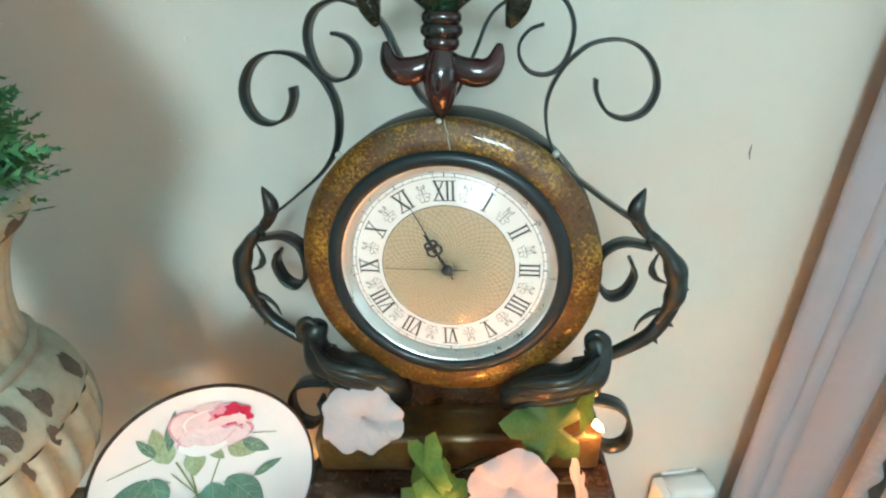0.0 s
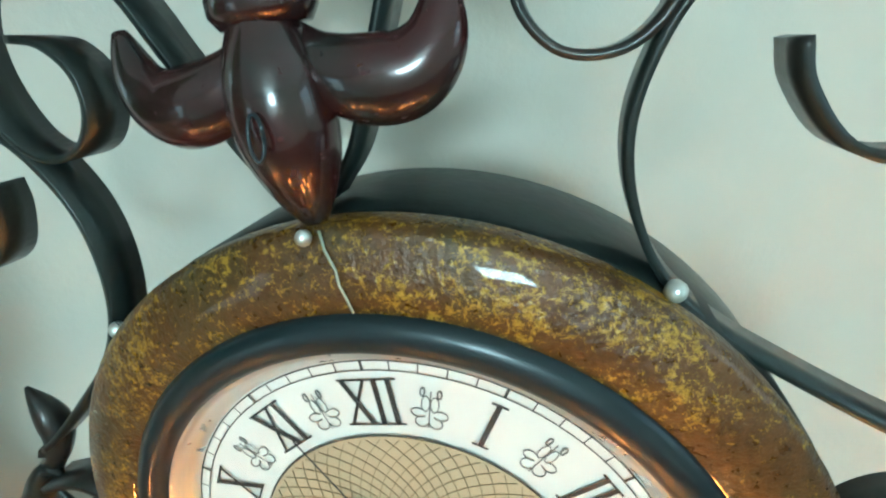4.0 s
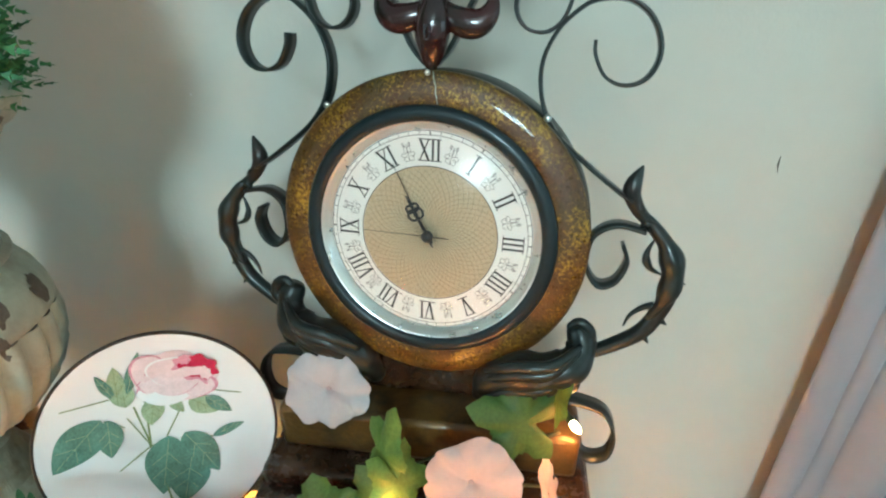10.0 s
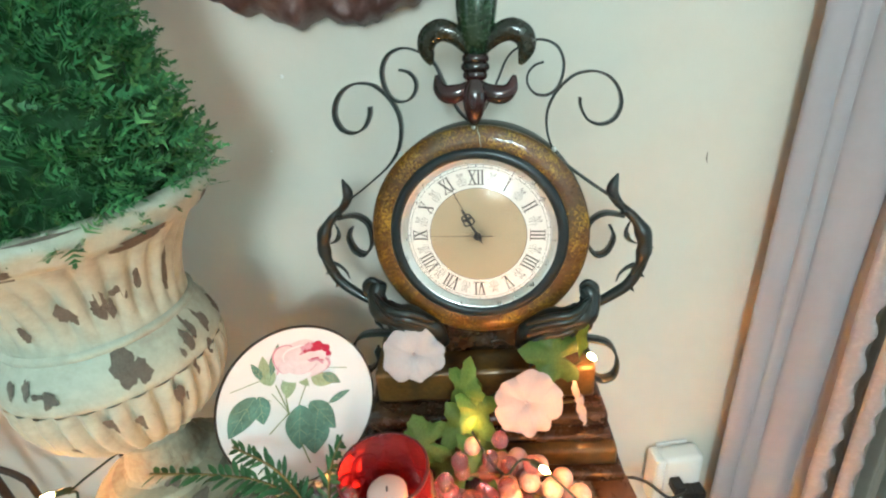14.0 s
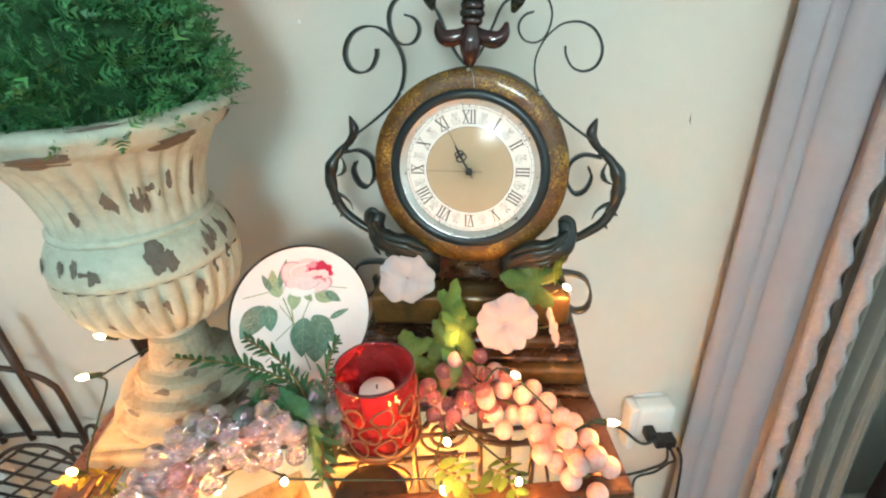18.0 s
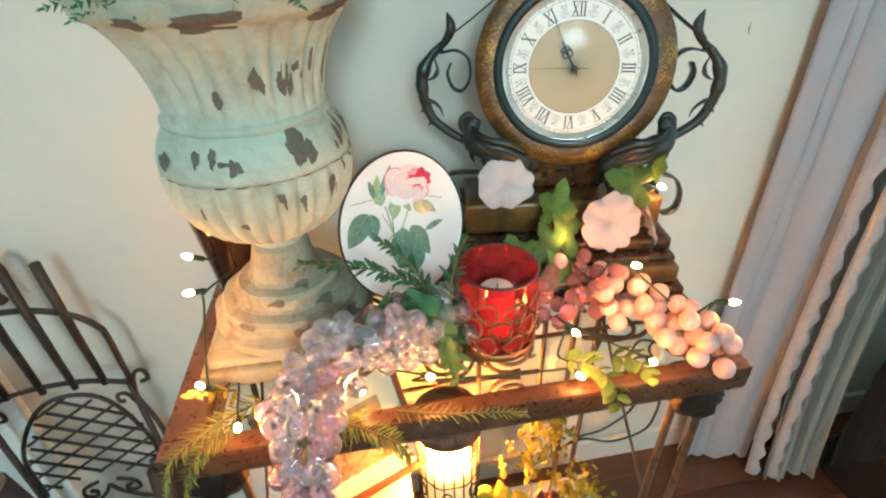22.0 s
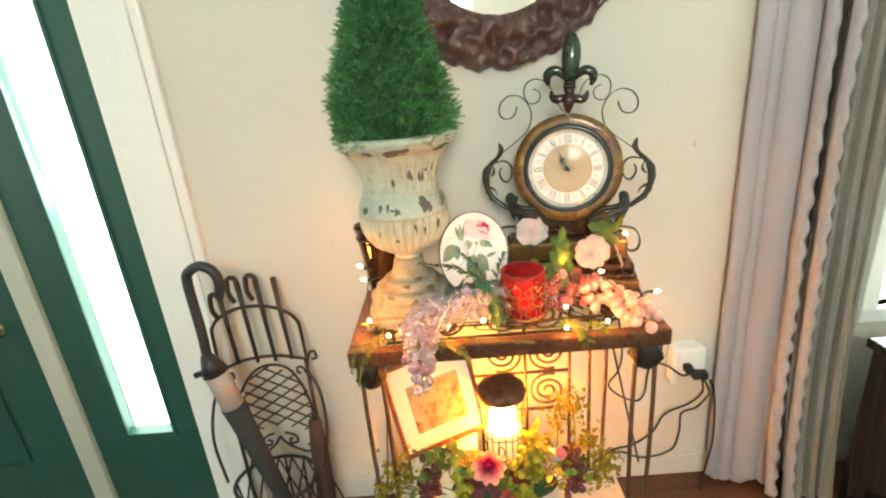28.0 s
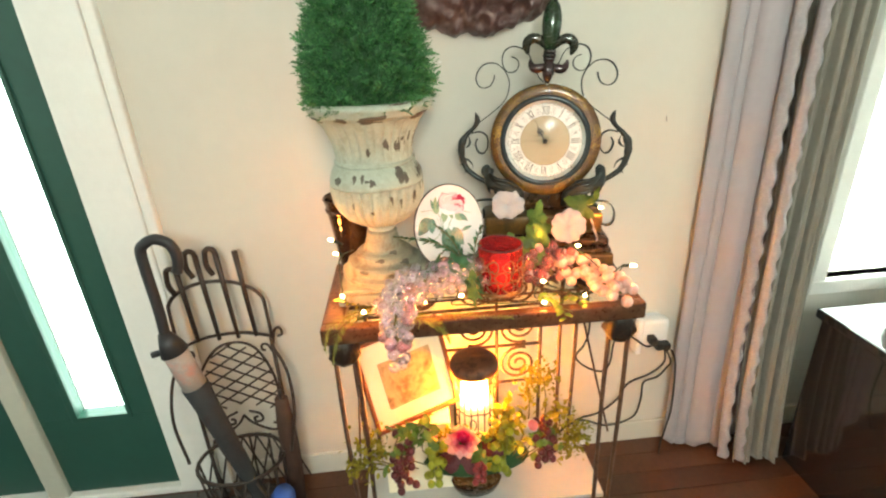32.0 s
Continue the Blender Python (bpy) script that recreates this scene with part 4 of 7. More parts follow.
def clock():
    th = thing("mantel_clock", "scrolled iron mantel clock with a fleur-de-lis and white Roman dial", "clock", CLK)
    # drum, gilt ring, bezel, dial
    drum = part("drum", ring_slab(0.10, 0.1490, 0.008, 0.062), M["clock_iron"], th, "black drum rim")
    part("drum_back", disc(0.148, 0.060), M["clock_iron"], th, "", False)
    part("gilt_ring", ring_slab(0.108, 0.1485, -0.004, 0.0085, crown=0.003), GILT, th, "mottled gold and brown lacquered ring")
    prof = [(0.1215, 0.000), (0.1210, -0.0060), (0.1190, -0.0085), (0.1155, -0.0098), (0.1110, -0.0098), (0.1085, -0.0085), (0.1070, -0.0060), (0.1068, 0.004)]
    vs, fs = [], []
    n = 96
    for r, y in prof:
        vs += [(r * math.cos(2 * math.pi * j / n), y, r * math.sin(2 * math.pi * j / n)) for j in range(n)]
    for i in range(len(prof) - 1):
        fs += [(i * n + j, i * n + (j + 1) % n, (i + 1) * n + (j + 1) % n, (i + 1) * n + j) for j in range(n)]
    part("bezel", (vs, fs), M["bezel"], th, "glossy blue-black bezel")
    prof = [(0.1069, -0.0058), (0.1050, -0.0052), (0.1042, -0.0030), (0.1010, 0.0004), (0.0994, 0.0020), (0.0990, 0.0034)]
    vs, fs = [], []
    for r, y in prof:
        vs += [(r * math.cos(2 * math.pi * j / n), y, r * math.sin(2 * math.pi * j / n)) for j in range(n)]
    for i in range(len(prof) - 1):
        fs += [(i * n + j, i * n + (j + 1) % n, (i + 1) * n + (j + 1) % n, (i + 1) * n + j) for j in range(n)]
    part("dial_rim", (vs, fs), M["silver"], th, "stepped pale metal ring")
    dial = part("dial", disc(0.100, 0.0035), M["dial"], th, "white paper chapter ring", False)
    part("dial_centre", disc(0.066, 0.0028), M["cream"], dial, "tan engraved centre", False)
    part("track", join(disc(0.0985, 0.0028, 96, 0.0979), disc(0.0945, 0.0028, 96, 0.0940), disc(0.0668, 0.0022, 96, 0.0660)), M["ink"], dial, "", False)
    ticks = []
    for j in range(60):
        a = 2 * math.pi * j / 60
        w = 0.0011 if j % 5 == 0 else 0.0005
        ticks.append(moved(([(-w / 2, 0.0027, 0.0945), (w / 2, 0.0027, 0.0945), (w / 2, 0.0027, 0.0982), (-w / 2, 0.0027, 0.0982)], [(0, 1, 2, 3)]), Matrix.Rotation(a, 4, "Y")))
    part("minute_marks", join(*ticks), M["ink"], dial, "", False)
    # engraved lattice on the centre
    lines = []
    for j in range(54):
        for s in (1, -1):
            pts = [(r * math.sin(2 * math.pi * j / 54 + s * r * 16), 0.0024, r * math.cos(2 * math.pi * j / 54 + s * r * 16)) for r in [0.006 + 0.0585 * q / 12 for q in range(13)]]
            lines.append(sweep(pts, 0.00024, 0.0002, side=(0, 1, 0)))
    part("engraved_lattice", join(*lines), M["grid_ink"], dial, "", False)
    # numerals, made of serifed strokes, each turned to face outwards
    def stroke(x0, z0, x1, z1, w):
        d = V((x1 - x0, z1 - z0)).normalized()
        p = V((-d.y, d.x)) * w / 2
        return ([(x0 - p.x, 0.0026, z0 - p.y), (x1 - p.x, 0.0026, z1 - p.y), (x1 + p.x, 0.0026, z1 + p.y), (x0 + p.x, 0.0026, z0 + p.y)], [(0, 1, 2, 3)])
    H = 0.0096
    def glyphs(s):
        wid = {"I": 0.0052, "V": 0.0105, "X": 0.0108}
        tot = sum(wid[c] for c in s)
        x = -tot / 2
        out = []
        for c in s:
            w = wid[c]
            m = x + w / 2
            if c == "I":
                out.append(stroke(m, -H, m, H, 0.0020))
            elif c == "V":
                out += [stroke(m - 0.0040, H, m, -H, 0.0021), stroke(m + 0.0040, H, m, -H, 0.0012)]
            else:
                out += [stroke(m - 0.0042, H, m + 0.0042, -H, 0.0021), stroke(m + 0.0042, H, m - 0.0042, -H, 0.0012)]
            x += w
        out += [stroke(-tot / 2 - 0.0004, H, tot / 2 + 0.0004, H, 0.0009), stroke(-tot / 2 - 0.0004, -H, tot / 2 + 0.0004, -H, 0.0009)]
        return join(*out)
    for j, s in enumerate(("XII", "I", "II", "III", "IIII", "V", "VI", "VII", "VIII", "IX", "X", "XI")):
        part("numeral", moved(glyphs(s), Matrix.Rotation(2 * math.pi * j / 12, 4, "Y") @ Matrix.Translation((0, 0, 0.0808))), M["ink"], dial, "black Roman numeral " + s, False)
        a = 2 * math.pi * (j + 0.5) / 12
        orn = []
        loop = lambda cx, cz, rx, rz, a0, a1, w=0.00036: sweep([(cx + rx * math.cos(a0 + (a1 - a0) * q / 9), 0.0026, cz + rz * math.sin(a0 + (a1 - a0) * q / 9)) for q in range(10)], w, 0.0002, side=(0, 1, 0))
        for sx in (-1, 1):
            orn += [loop(sx * 0.0024, 0.0056, 0.0006, 0.0014, 0, 6.28, 0.0005), loop(sx * 0.0013, 0.0018, 0.0012, 0.0027, 0, 6.28, 0.00028), loop(sx * 0.0031, -0.0016, 0.0022, 0.0015, 2.6 if sx > 0 else 0.5, (2.6 - 5.2) if sx > 0 else 5.7, 0.00034), loop(sx * 0.0020, -0.0046, 0.0019, 0.0018, 1.4, 1.4 - sx * 4.6, 0.00034)]
        orn.append(stroke(0, -0.0066, 0, 0.0062, 0.0004))
        part("ornament", moved(join(*orn), Matrix.Rotation(a, 4, "Y") @ Matrix.Translation((0, 0, 0.0800)) @ Matrix.Scale(1.25, 4, (1, 0, 0)) @ Matrix.Scale(1.25, 4, (0, 0, 1))), M["ink_soft"], dial, "", False)
    # pointers: hour near eleven, minute past it, sweep second at nine
    def pointer(name, a, length, tail, w, y, ornate):
        g = [([(-w, y, -tail), (w, y, -tail), (w * 0.5, y, length), (-w * 0.5, y, length)], [(0, 1, 2, 3)])]
        if ornate:
            for zc, rr in ((length * 0.55, 0.0045), (length * 0.70, 0.0032)):
                for sx in (-1, 1):
                    g.append(sweep([(sx * (0.0032 + rr * math.cos(q * 0.8)), y, zc + rr * 1.2 * math.sin(q * 0.8)) for q in range(9)], 0.0024, 0.0005, side=(0, 1, 0)))
        part(name, moved(join(*g), Matrix.Rotation(a, 4, "Y")), M["ink"], th, "", False)
    pointer("hour_pointer", radians(-30), 0.043, 0.008, 0.0020, -0.0005, True)
    pointer("minute_pointer", radians(-27), 0.075, 0.012, 0.0008, -0.0012, False)
    pointer("second_pointer", radians(-90), 0.064, 0.021, 0.0005, -0.0019, False)
    part("hub", moved(lathe([(0.0055, 0), (0.0055, 0.004), (0.003, 0.006), (0.0005, 0.0065)], 20), Matrix.Rotation(radians(90), 4, "X")), M["ink"], th)
    cap_r, sag = 0.1046, 0.0175
    sphere = (cap_r ** 2 + sag ** 2) / (2 * sag)
    dome = [(cap_r * (1 - q / 20), -0.002 + sphere - sag - (sphere ** 2 - (cap_r * (1 - q / 20)) ** 2) ** 0.5) for q in range(20)] + [(0.0006, -0.002 - sag)]
    vs, fs = [], []
    for r, y in dome:
        vs += [(r * math.cos(2 * math.pi * j / n), y, r * math.sin(2 * math.pi * j / n)) for j in range(n)]
    for i in range(len(dome) - 1):
        fs += [(i * n + j, i * n + (j + 1) % n, (i + 1) * n + (j + 1) % n, (i + 1) * n + j) for j in range(n)]
    fs.append(tuple((len(dome) - 1) * n + j for j in range(n)))
    gl = part("glass", (vs, fs), M["dome"], th, "domed clear glass")
    gl.visible_shadow = False
    part("crack_line", sweep([(0.0084, -0.0070, 0.1215), (0.0078, -0.0073, 0.126), (0.0066, -0.0073, 0.131), (0.0068, -0.0072, 0.136), (0.0045, -0.0060, 0.142), (0.0035, -0.0042, 0.1475)], 0.00045, n=5), M["urn"], th, "pale hairline joint")

    # wrought scrolls, mirrored
    def Q(s, y, *pts):
        return [(s * x * 0.972 - 0.0045, y, z + 0.002) for x, z in pts]
    for s in (1, -1):
        big = Q(s, 0.020, (0.139, 0.173), (0.1405, 0.1617), (0.150, 0.146), (0.166, 0.1397), (0.182, 0.145), (0.190, 0.1607), (0.187, 0.179), (0.175, 0.195), (0.1565, 0.203), (0.135, 0.2013), (0.121, 0.193), (0.1085, 0.180), (0.099, 0.160), (0.098, 0.138), (0.105, 0.114), (0.121, 0.093), (0.147, 0.0725), (0.171, 0.0555), (0.188, 0.045))
        small = Q(s, 0.020, (0.093, 0.217), (0.081, 0.213), (0.073, 0.203), (0.0737, 0.1907), (0.083, 0.180), (0.098, 0.178), (0.1105, 0.186), (0.117, 0.2025), (0.117, 0.219), (0.109, 0.234), (0.094, 0.2416), (0.078, 0.2415), (0.056, 0.232), (0.045, 0.220), (0.037, 0.2025), (0.029, 0.187), (0.018, 0.165), (0.004, 0.150))
        hook = Q(s, 0.020, (0.187, 0.004), (0.1925, -0.011), (0.185, -0.031), (0.170, -0.037), (0.1575, -0.021), (0.157, 0.002), (0.1635, 0.015), (0.180, 0.023), (0.204, 0.0195))
        foot = Q(s, 0.020, (0.170, -0.199), (0.168, -0.221), (0.186, -0.240), (0.206, -0.232), (0.210, -0.204), (0.196, -0.178), (0.164, -0.1705), (0.126, -0.172))
        part("scroll", sweep(smooth_line(big, 5), 0.0026, 0.018, side=(0, 1, 0)), M["clock_iron"], th)
        part("scroll", sweep(smooth_line(small, 5), 0.0026, 0.018, side=(0, 1, 0)), M["clock_iron"], th)
        part("hook_scroll", sweep(smooth_line(hook, 6), 0.0034, 0.019, side=(0, 1, 0)), M["clock_iron"], th)
        part("foot_scroll", sweep(smooth_line(foot, 6), 0.0036, 0.020, side=(0, 1, 0)), M["clock_iron"], th)
        part("rivet", ball(0.0034, 10, 6, c=(s * 0.100, 0.007, 0.114)), M["silver"], th, "bright solder bead")
        # leaf handles: a leaf tip, a thick bent stem and a curled acanthus
        stem = Q(s, 0.022, (0.193, 0.076), (0.187, 0.054), (0.196, 0.036), (0.211, 0.022), (0.229, 0.0), (0.236, -0.035), (0.221, -0.077), (0.195, -0.100), (0.165, -0.117), (0.140, -0.124))
        part("leaf_handle", sweep(smooth_line(stem, 7), 0.0074, n=10, taper=lambda t: 0.12 + (0.95 * math.sin(math.pi * min(t / 0.22, 1)) if t < 0.11 else 0.95 - 0.35 * min((t - 0.11) / 0.15, 1) + (0.35 * math.sin(math.pi * (t - 0.26) / 0.74) if t > 0.26 else 0))), M["clock_iron"], th)
        lf = Q(s, 0.018, (0.205, 0.030), (0.224, 0.008), (0.234, -0.016), (0.232, -0.042), (0.220, -0.066))
        part("handle_leaf", sweep(smooth_line(lf, 5), 0.0105, n=8, taper=lambda t: 0.12 + 0.9 * math.sin(math.pi * t) ** 0.8 + 0.10 * math.sin(21 * t)), M["clock_iron"], th)
        lt = Q(s, 0.022, (0.214, 0.012), (0.209, -0.004), (0.214, -0.016), (0.226, -0.022))
        part("leaf_tip", sweep(smooth_line(lt, 4), 0.004, n=6, taper=lambda t: 1.0 - 0.8 * abs(2 * t - 1)), M["clock_iron"], th)
        ac = [(x * s, y, z) for x, y, z in ((0.147, 0.006, -0.074), (0.154, 0.002, -0.092), (0.146, -0.006, -0.112), (0.122, -0.012, -0.120), (0.098, -0.012, -0.125), (0.077, -0.008, -0.138), (0.064, 0.004, -0.160), (0.060, 0.014, -0.178))]
        part("acanthus", sweep(smooth_line(ac, 6), 0.0195, n=12, taper=lambda t: 0.26 + 0.75 * math.sin(math.pi * (0.10 + 0.8 * t)) + 0.07 * math.sin(26 * t)), M["clock_iron"], th, "curled cast acanthus leaf")
        for q in range(4):
            vn = [(x * s, y, z) for x, y, z in ((0.152, -0.012, -0.086 - 0.004 * q), (0.128, -0.030 + 0.003 * q, -0.101 - 0.010 * q), (0.094, -0.031 + 0.003 * q, -0.108 - 0.011 * q), (0.066, -0.018, -0.126 - 0.011 * q))]
            part("acanthus_vein", sweep(smooth_line(vn, 5), 0.0058, n=6, taper=lambda t: 0.5 + 0.6 * math.sin(math.pi * t)), M["clock_iron"], th)

        kn = Q(s, 0.0, (0.150, -0.100), (0.166, -0.092), (0.168, -0.078), (0.158, -0.070), (0.150, -0.076), (0.154, -0.084))
        part("acanthus_curl", sweep(smooth_line(kn, 5), 0.0075, n=8, taper=lambda t: 1.0 - 0.6 * t), M["clock_iron"], th)
        for q in range(5):
            x0, z0 = 0.146 - 0.019 * q, -0.124 - 0.006 * q - 0.0022 * q * q
            lb = [(s * x0, -0.010, z0 + 0.012), (s * (x0 + 0.006), -0.014, z0 - 0.004), (s * (x0 + 0.001), -0.008, z0 - 0.020)]
            part("acanthus_lobe", sweep(smooth_line(lb, 4), 0.0085, n=8, taper=lambda t: 1.0 - 0.85 * t), M["clock_iron"], th)
        for (x0, z0), (x1, z1) in (((0.231, -0.008), (0.247, -0.002)), ((0.236, -0.028), (0.251, -0.027)), ((0.228, -0.066), (0.242, -0.072)), ((0.216, -0.083), (0.229, -0.096)), ((0.199, 0.040), (0.188, 0.030)), ((0.206, 0.028), (0.196, 0.016))):
            part("thorn", sweep(Q(s, 0.020, (x0, z0), (x0 + (x1 - x0) * 0.4, z0 + (z1 - z0) * 0.4 + 0.001), (x0 + (x1 - x0) * 0.75, z0 + (z1 - z0) * 0.75)), 0.0060, n=6, taper=lambda t: 1.0 - 0.92 * t), M["clock_iron"], th)
        lt = Q(s, 0.020, (0.224, -0.052), (0.214, -0.056), (0.204, -0.066), (0.200, -0.078))
        part("leaf_tip", sweep(smooth_line(lt, 4), 0.0042, n=6, taper=lambda t: 1.0 - 0.8 * t), M["clock_iron"], th)

    # fleur-de-lis, leaning a little to one side
    FT = Matrix.Translation((0, 0, 0.15)) @ Matrix.Rotation(radians(2.8), 4, "Y") @ Matrix.Translation((0, 0, -0.15))

    def petal(pts, r, flat=0.75, sharp=0.75):
        g = sweep(smooth_line(pts, 7), r, n=16, taper=lambda t: max(0.06, math.sin(math.pi * (0.06 + 0.90 * t)) ** sharp))
        return moved(([(v[0], 0.005 + (v[1] - 0.005) * flat, v[2]) for v in g[0]], g[1]), FT)
    fl = part("fleur_body", petal([(0, 0.006, 0.350), (0, 0.003, 0.330), (0, 0.001, 0.306), (0, 0.001, 0.280), (0, 0.003, 0.250), (0, 0.004, 0.226)], 0.0248, 0.7, 0.6), M["fleur_green"], th, "lacquered fleur-de-lis with a green sheen")
    part("fleur_tail", petal([(0, 0.003, 0.214), (0, -0.001, 0.196), (0, -0.002, 0.180), (0, 0.0, 0.164), (0, 0.002, 0.148)], 0.0150, 0.9), M["fleur"], fl)
    for s in (1, -1):
        part("fleur_side_petal", petal([(s * 0.006, 0.006, 0.230), (s * 0.014, 0.004, 0.243), (s * 0.026, 0.002, 0.2545), (s * 0.042, 0.001, 0.2595), (s * 0.056, 0.002, 0.253), (s * 0.0605, 0.003, 0.241), (s * 0.058, 0.004, 0.230), (s * 0.054, 0.005, 0.2205)], 0.0132), M["fleur_olive"], fl, "olive and gilt side petal")
        part("fleur_lower_petal", petal([(s * 0.002, 0.004, 0.203), (s * 0.012, 0.001, 0.192), (s * 0.024, 0.0, 0.1865), (s * 0.036, 0.001, 0.1865), (s * 0.0445, 0.002, 0.194), (s * 0.0480, 0.004, 0.2085)], 0.0118), M["fleur"], fl)
    for z, r in ((0.2085, 0.0150), (0.2180, 0.0175), (0.2275, 0.0165)):
        part("fleur_band", moved(lathe([(r * 0.84, -0.0055), (r, -0.002), (r, 0.002), (r * 0.84, 0.0055)], 24), FT @ Matrix.Translation((0, 0.002, z)) @ Matrix.Diagonal((1, 0.8, 1, 1))), M["fleur"], fl)

    part("tail_slot", moved(sweep([(0.0022 * math.cos(q * 0.45), -0.0166 + 0.0012 * math.sin(q * 0.45), 0.177 + 0.0058 * math.sin(q * 0.45)) for q in range(15)], 0.0006, n=5), FT), M["bezel"], fl)
    part("solder_bead", ball(0.0026, 10, 6, c=(-0.001, -0.006, 0.1465)), M["silver"], th, "bright solder bead")

    # stepped plinth, level on the table
    pl = part("plinth", box(-0.194, 0.194, -0.135, 0.062, 0.002, 0.018, 0.005), M["wood_dark"], th, "stepped dark wooden plinth", m=CLK.inverted() @ pose(0.0, -0.112, 0.8805, 0, 0, -8) @ Matrix.Scale(0.902, 4))
    part("plinth_lower", box(-0.186, 0.186, -0.120, 0.060, 0.0185, 0.050, 0.006), M["plinth_gold"], pl, "mottled gilt lower plinth")
    part("plinth_bead", box(-0.182, 0.182, -0.105, 0.060, 0.0505, 0.062, 0.004), M["wood_dark"], pl)
    part("plinth_moulding", box(-0.178, 0.178, -0.090, 0.060, 0.0625, 0.088, 0.008), M["wood_dark"], pl, "dark polished moulding")
    part("plinth_upper", box(-0.165, 0.165, -0.055, 0.058, 0.0885, 0.146, 0.008), M["plinth_gold"], pl, "mottled gilt upper plinth")
    part("plinth_neck", box(-0.075, 0.075, -0.010, 0.05, 0.1465, 0.212, 0.01), M["wood_dark"], pl)
    return th


def gilt_material():
    """Brown lacquer with fine gold flecks that lie thick in some patches and thin in others, and a few smoky green areas."""
    m = material("gilt_patina", (0.080, 0.033, 0.006), 0.30, 0.12, var=0.5, scale=40, bump=0.25, bscale=420, coat=0.35)
    n, l = m.node_tree.nodes, m.node_tree.links
    b = n["Principled BSDF"]
    src = b.inputs["Base Color"].links[0].from_socket
    co = n.new("ShaderNodeTexCoord")

    def cloud(scale, detail, rough=0.6, stretch=(1, 1, 1), spin=0.0):
        mp = n.new("ShaderNodeMapping")
        mp.inputs["Scale"].default_value, mp.inputs["Rotation"].default_value = stretch, (0, spin, 0)
        x = n.new("ShaderNodeTexNoise")
        x.inputs["Scale"].default_value, x.inputs["Detail"].default_value, x.inputs["Roughness"].default_value = scale, detail, rough
        l.new(co.outputs["Object"], mp.inputs["Vector"])
        l.new(mp.outputs[0], x.inputs["Vector"])
        return x.outputs["Fac"]

    def calc(kind, a, c):
        x = n.new("ShaderNodeMath")
        x.operation = kind
        for k, v in enumerate((a, c)):
            if isinstance(v, float):
                x.inputs[k].default_value = v
            else:
                l.new(v, x.inputs[k])
        return x.outputs[0]

    def between(v, lo, hi):
        x = n.new("ShaderNodeMapRange")
        x.inputs["From Min"].default_value, x.inputs["From Max"].default_value = lo, hi
        l.new(v, x.inputs["Value"])
        return x.outputs[0]

    def blend(f, a, colour):
        x = n.new("ShaderNodeMix")
        x.data_type = "RGBA"
        l.new(f, x.inputs["Factor"])
        l.new(a, x.inputs[6])
        x.inputs[7].default_value = (*colour, 1)
        return x.outputs[2]
    patch = calc("MULTIPLY", calc("SUBTRACT", cloud(22, 4), 0.5), 0.42)
    flecks = calc("MAXIMUM", cloud(430, 6, 0.75, (1, 1, 0.6), 0.5), cloud(380, 6, 0.75, (0.6, 1, 1), 0.3))
    gold = between(calc("ADD", flecks, patch), 0.56, 0.645)
    out = blend(between(cloud(15, 5), 0.50, 0.70), src, (0.055, 0.046, 0.016))
    out = blend(gold, out, (0.36, 0.220, 0.020))
    out = blend(between(calc("ADD", cloud(700, 3), patch), 0.70, 0.78), out, (0.48, 0.35, 0.07))
    l.new(out, b.inputs["Base Color"])
    return m


GILT = gilt_material()
clock()
BASE = SET

# ---- urn with a clipped cypress ----
URN = V((-0.466, -0.112, TOP))


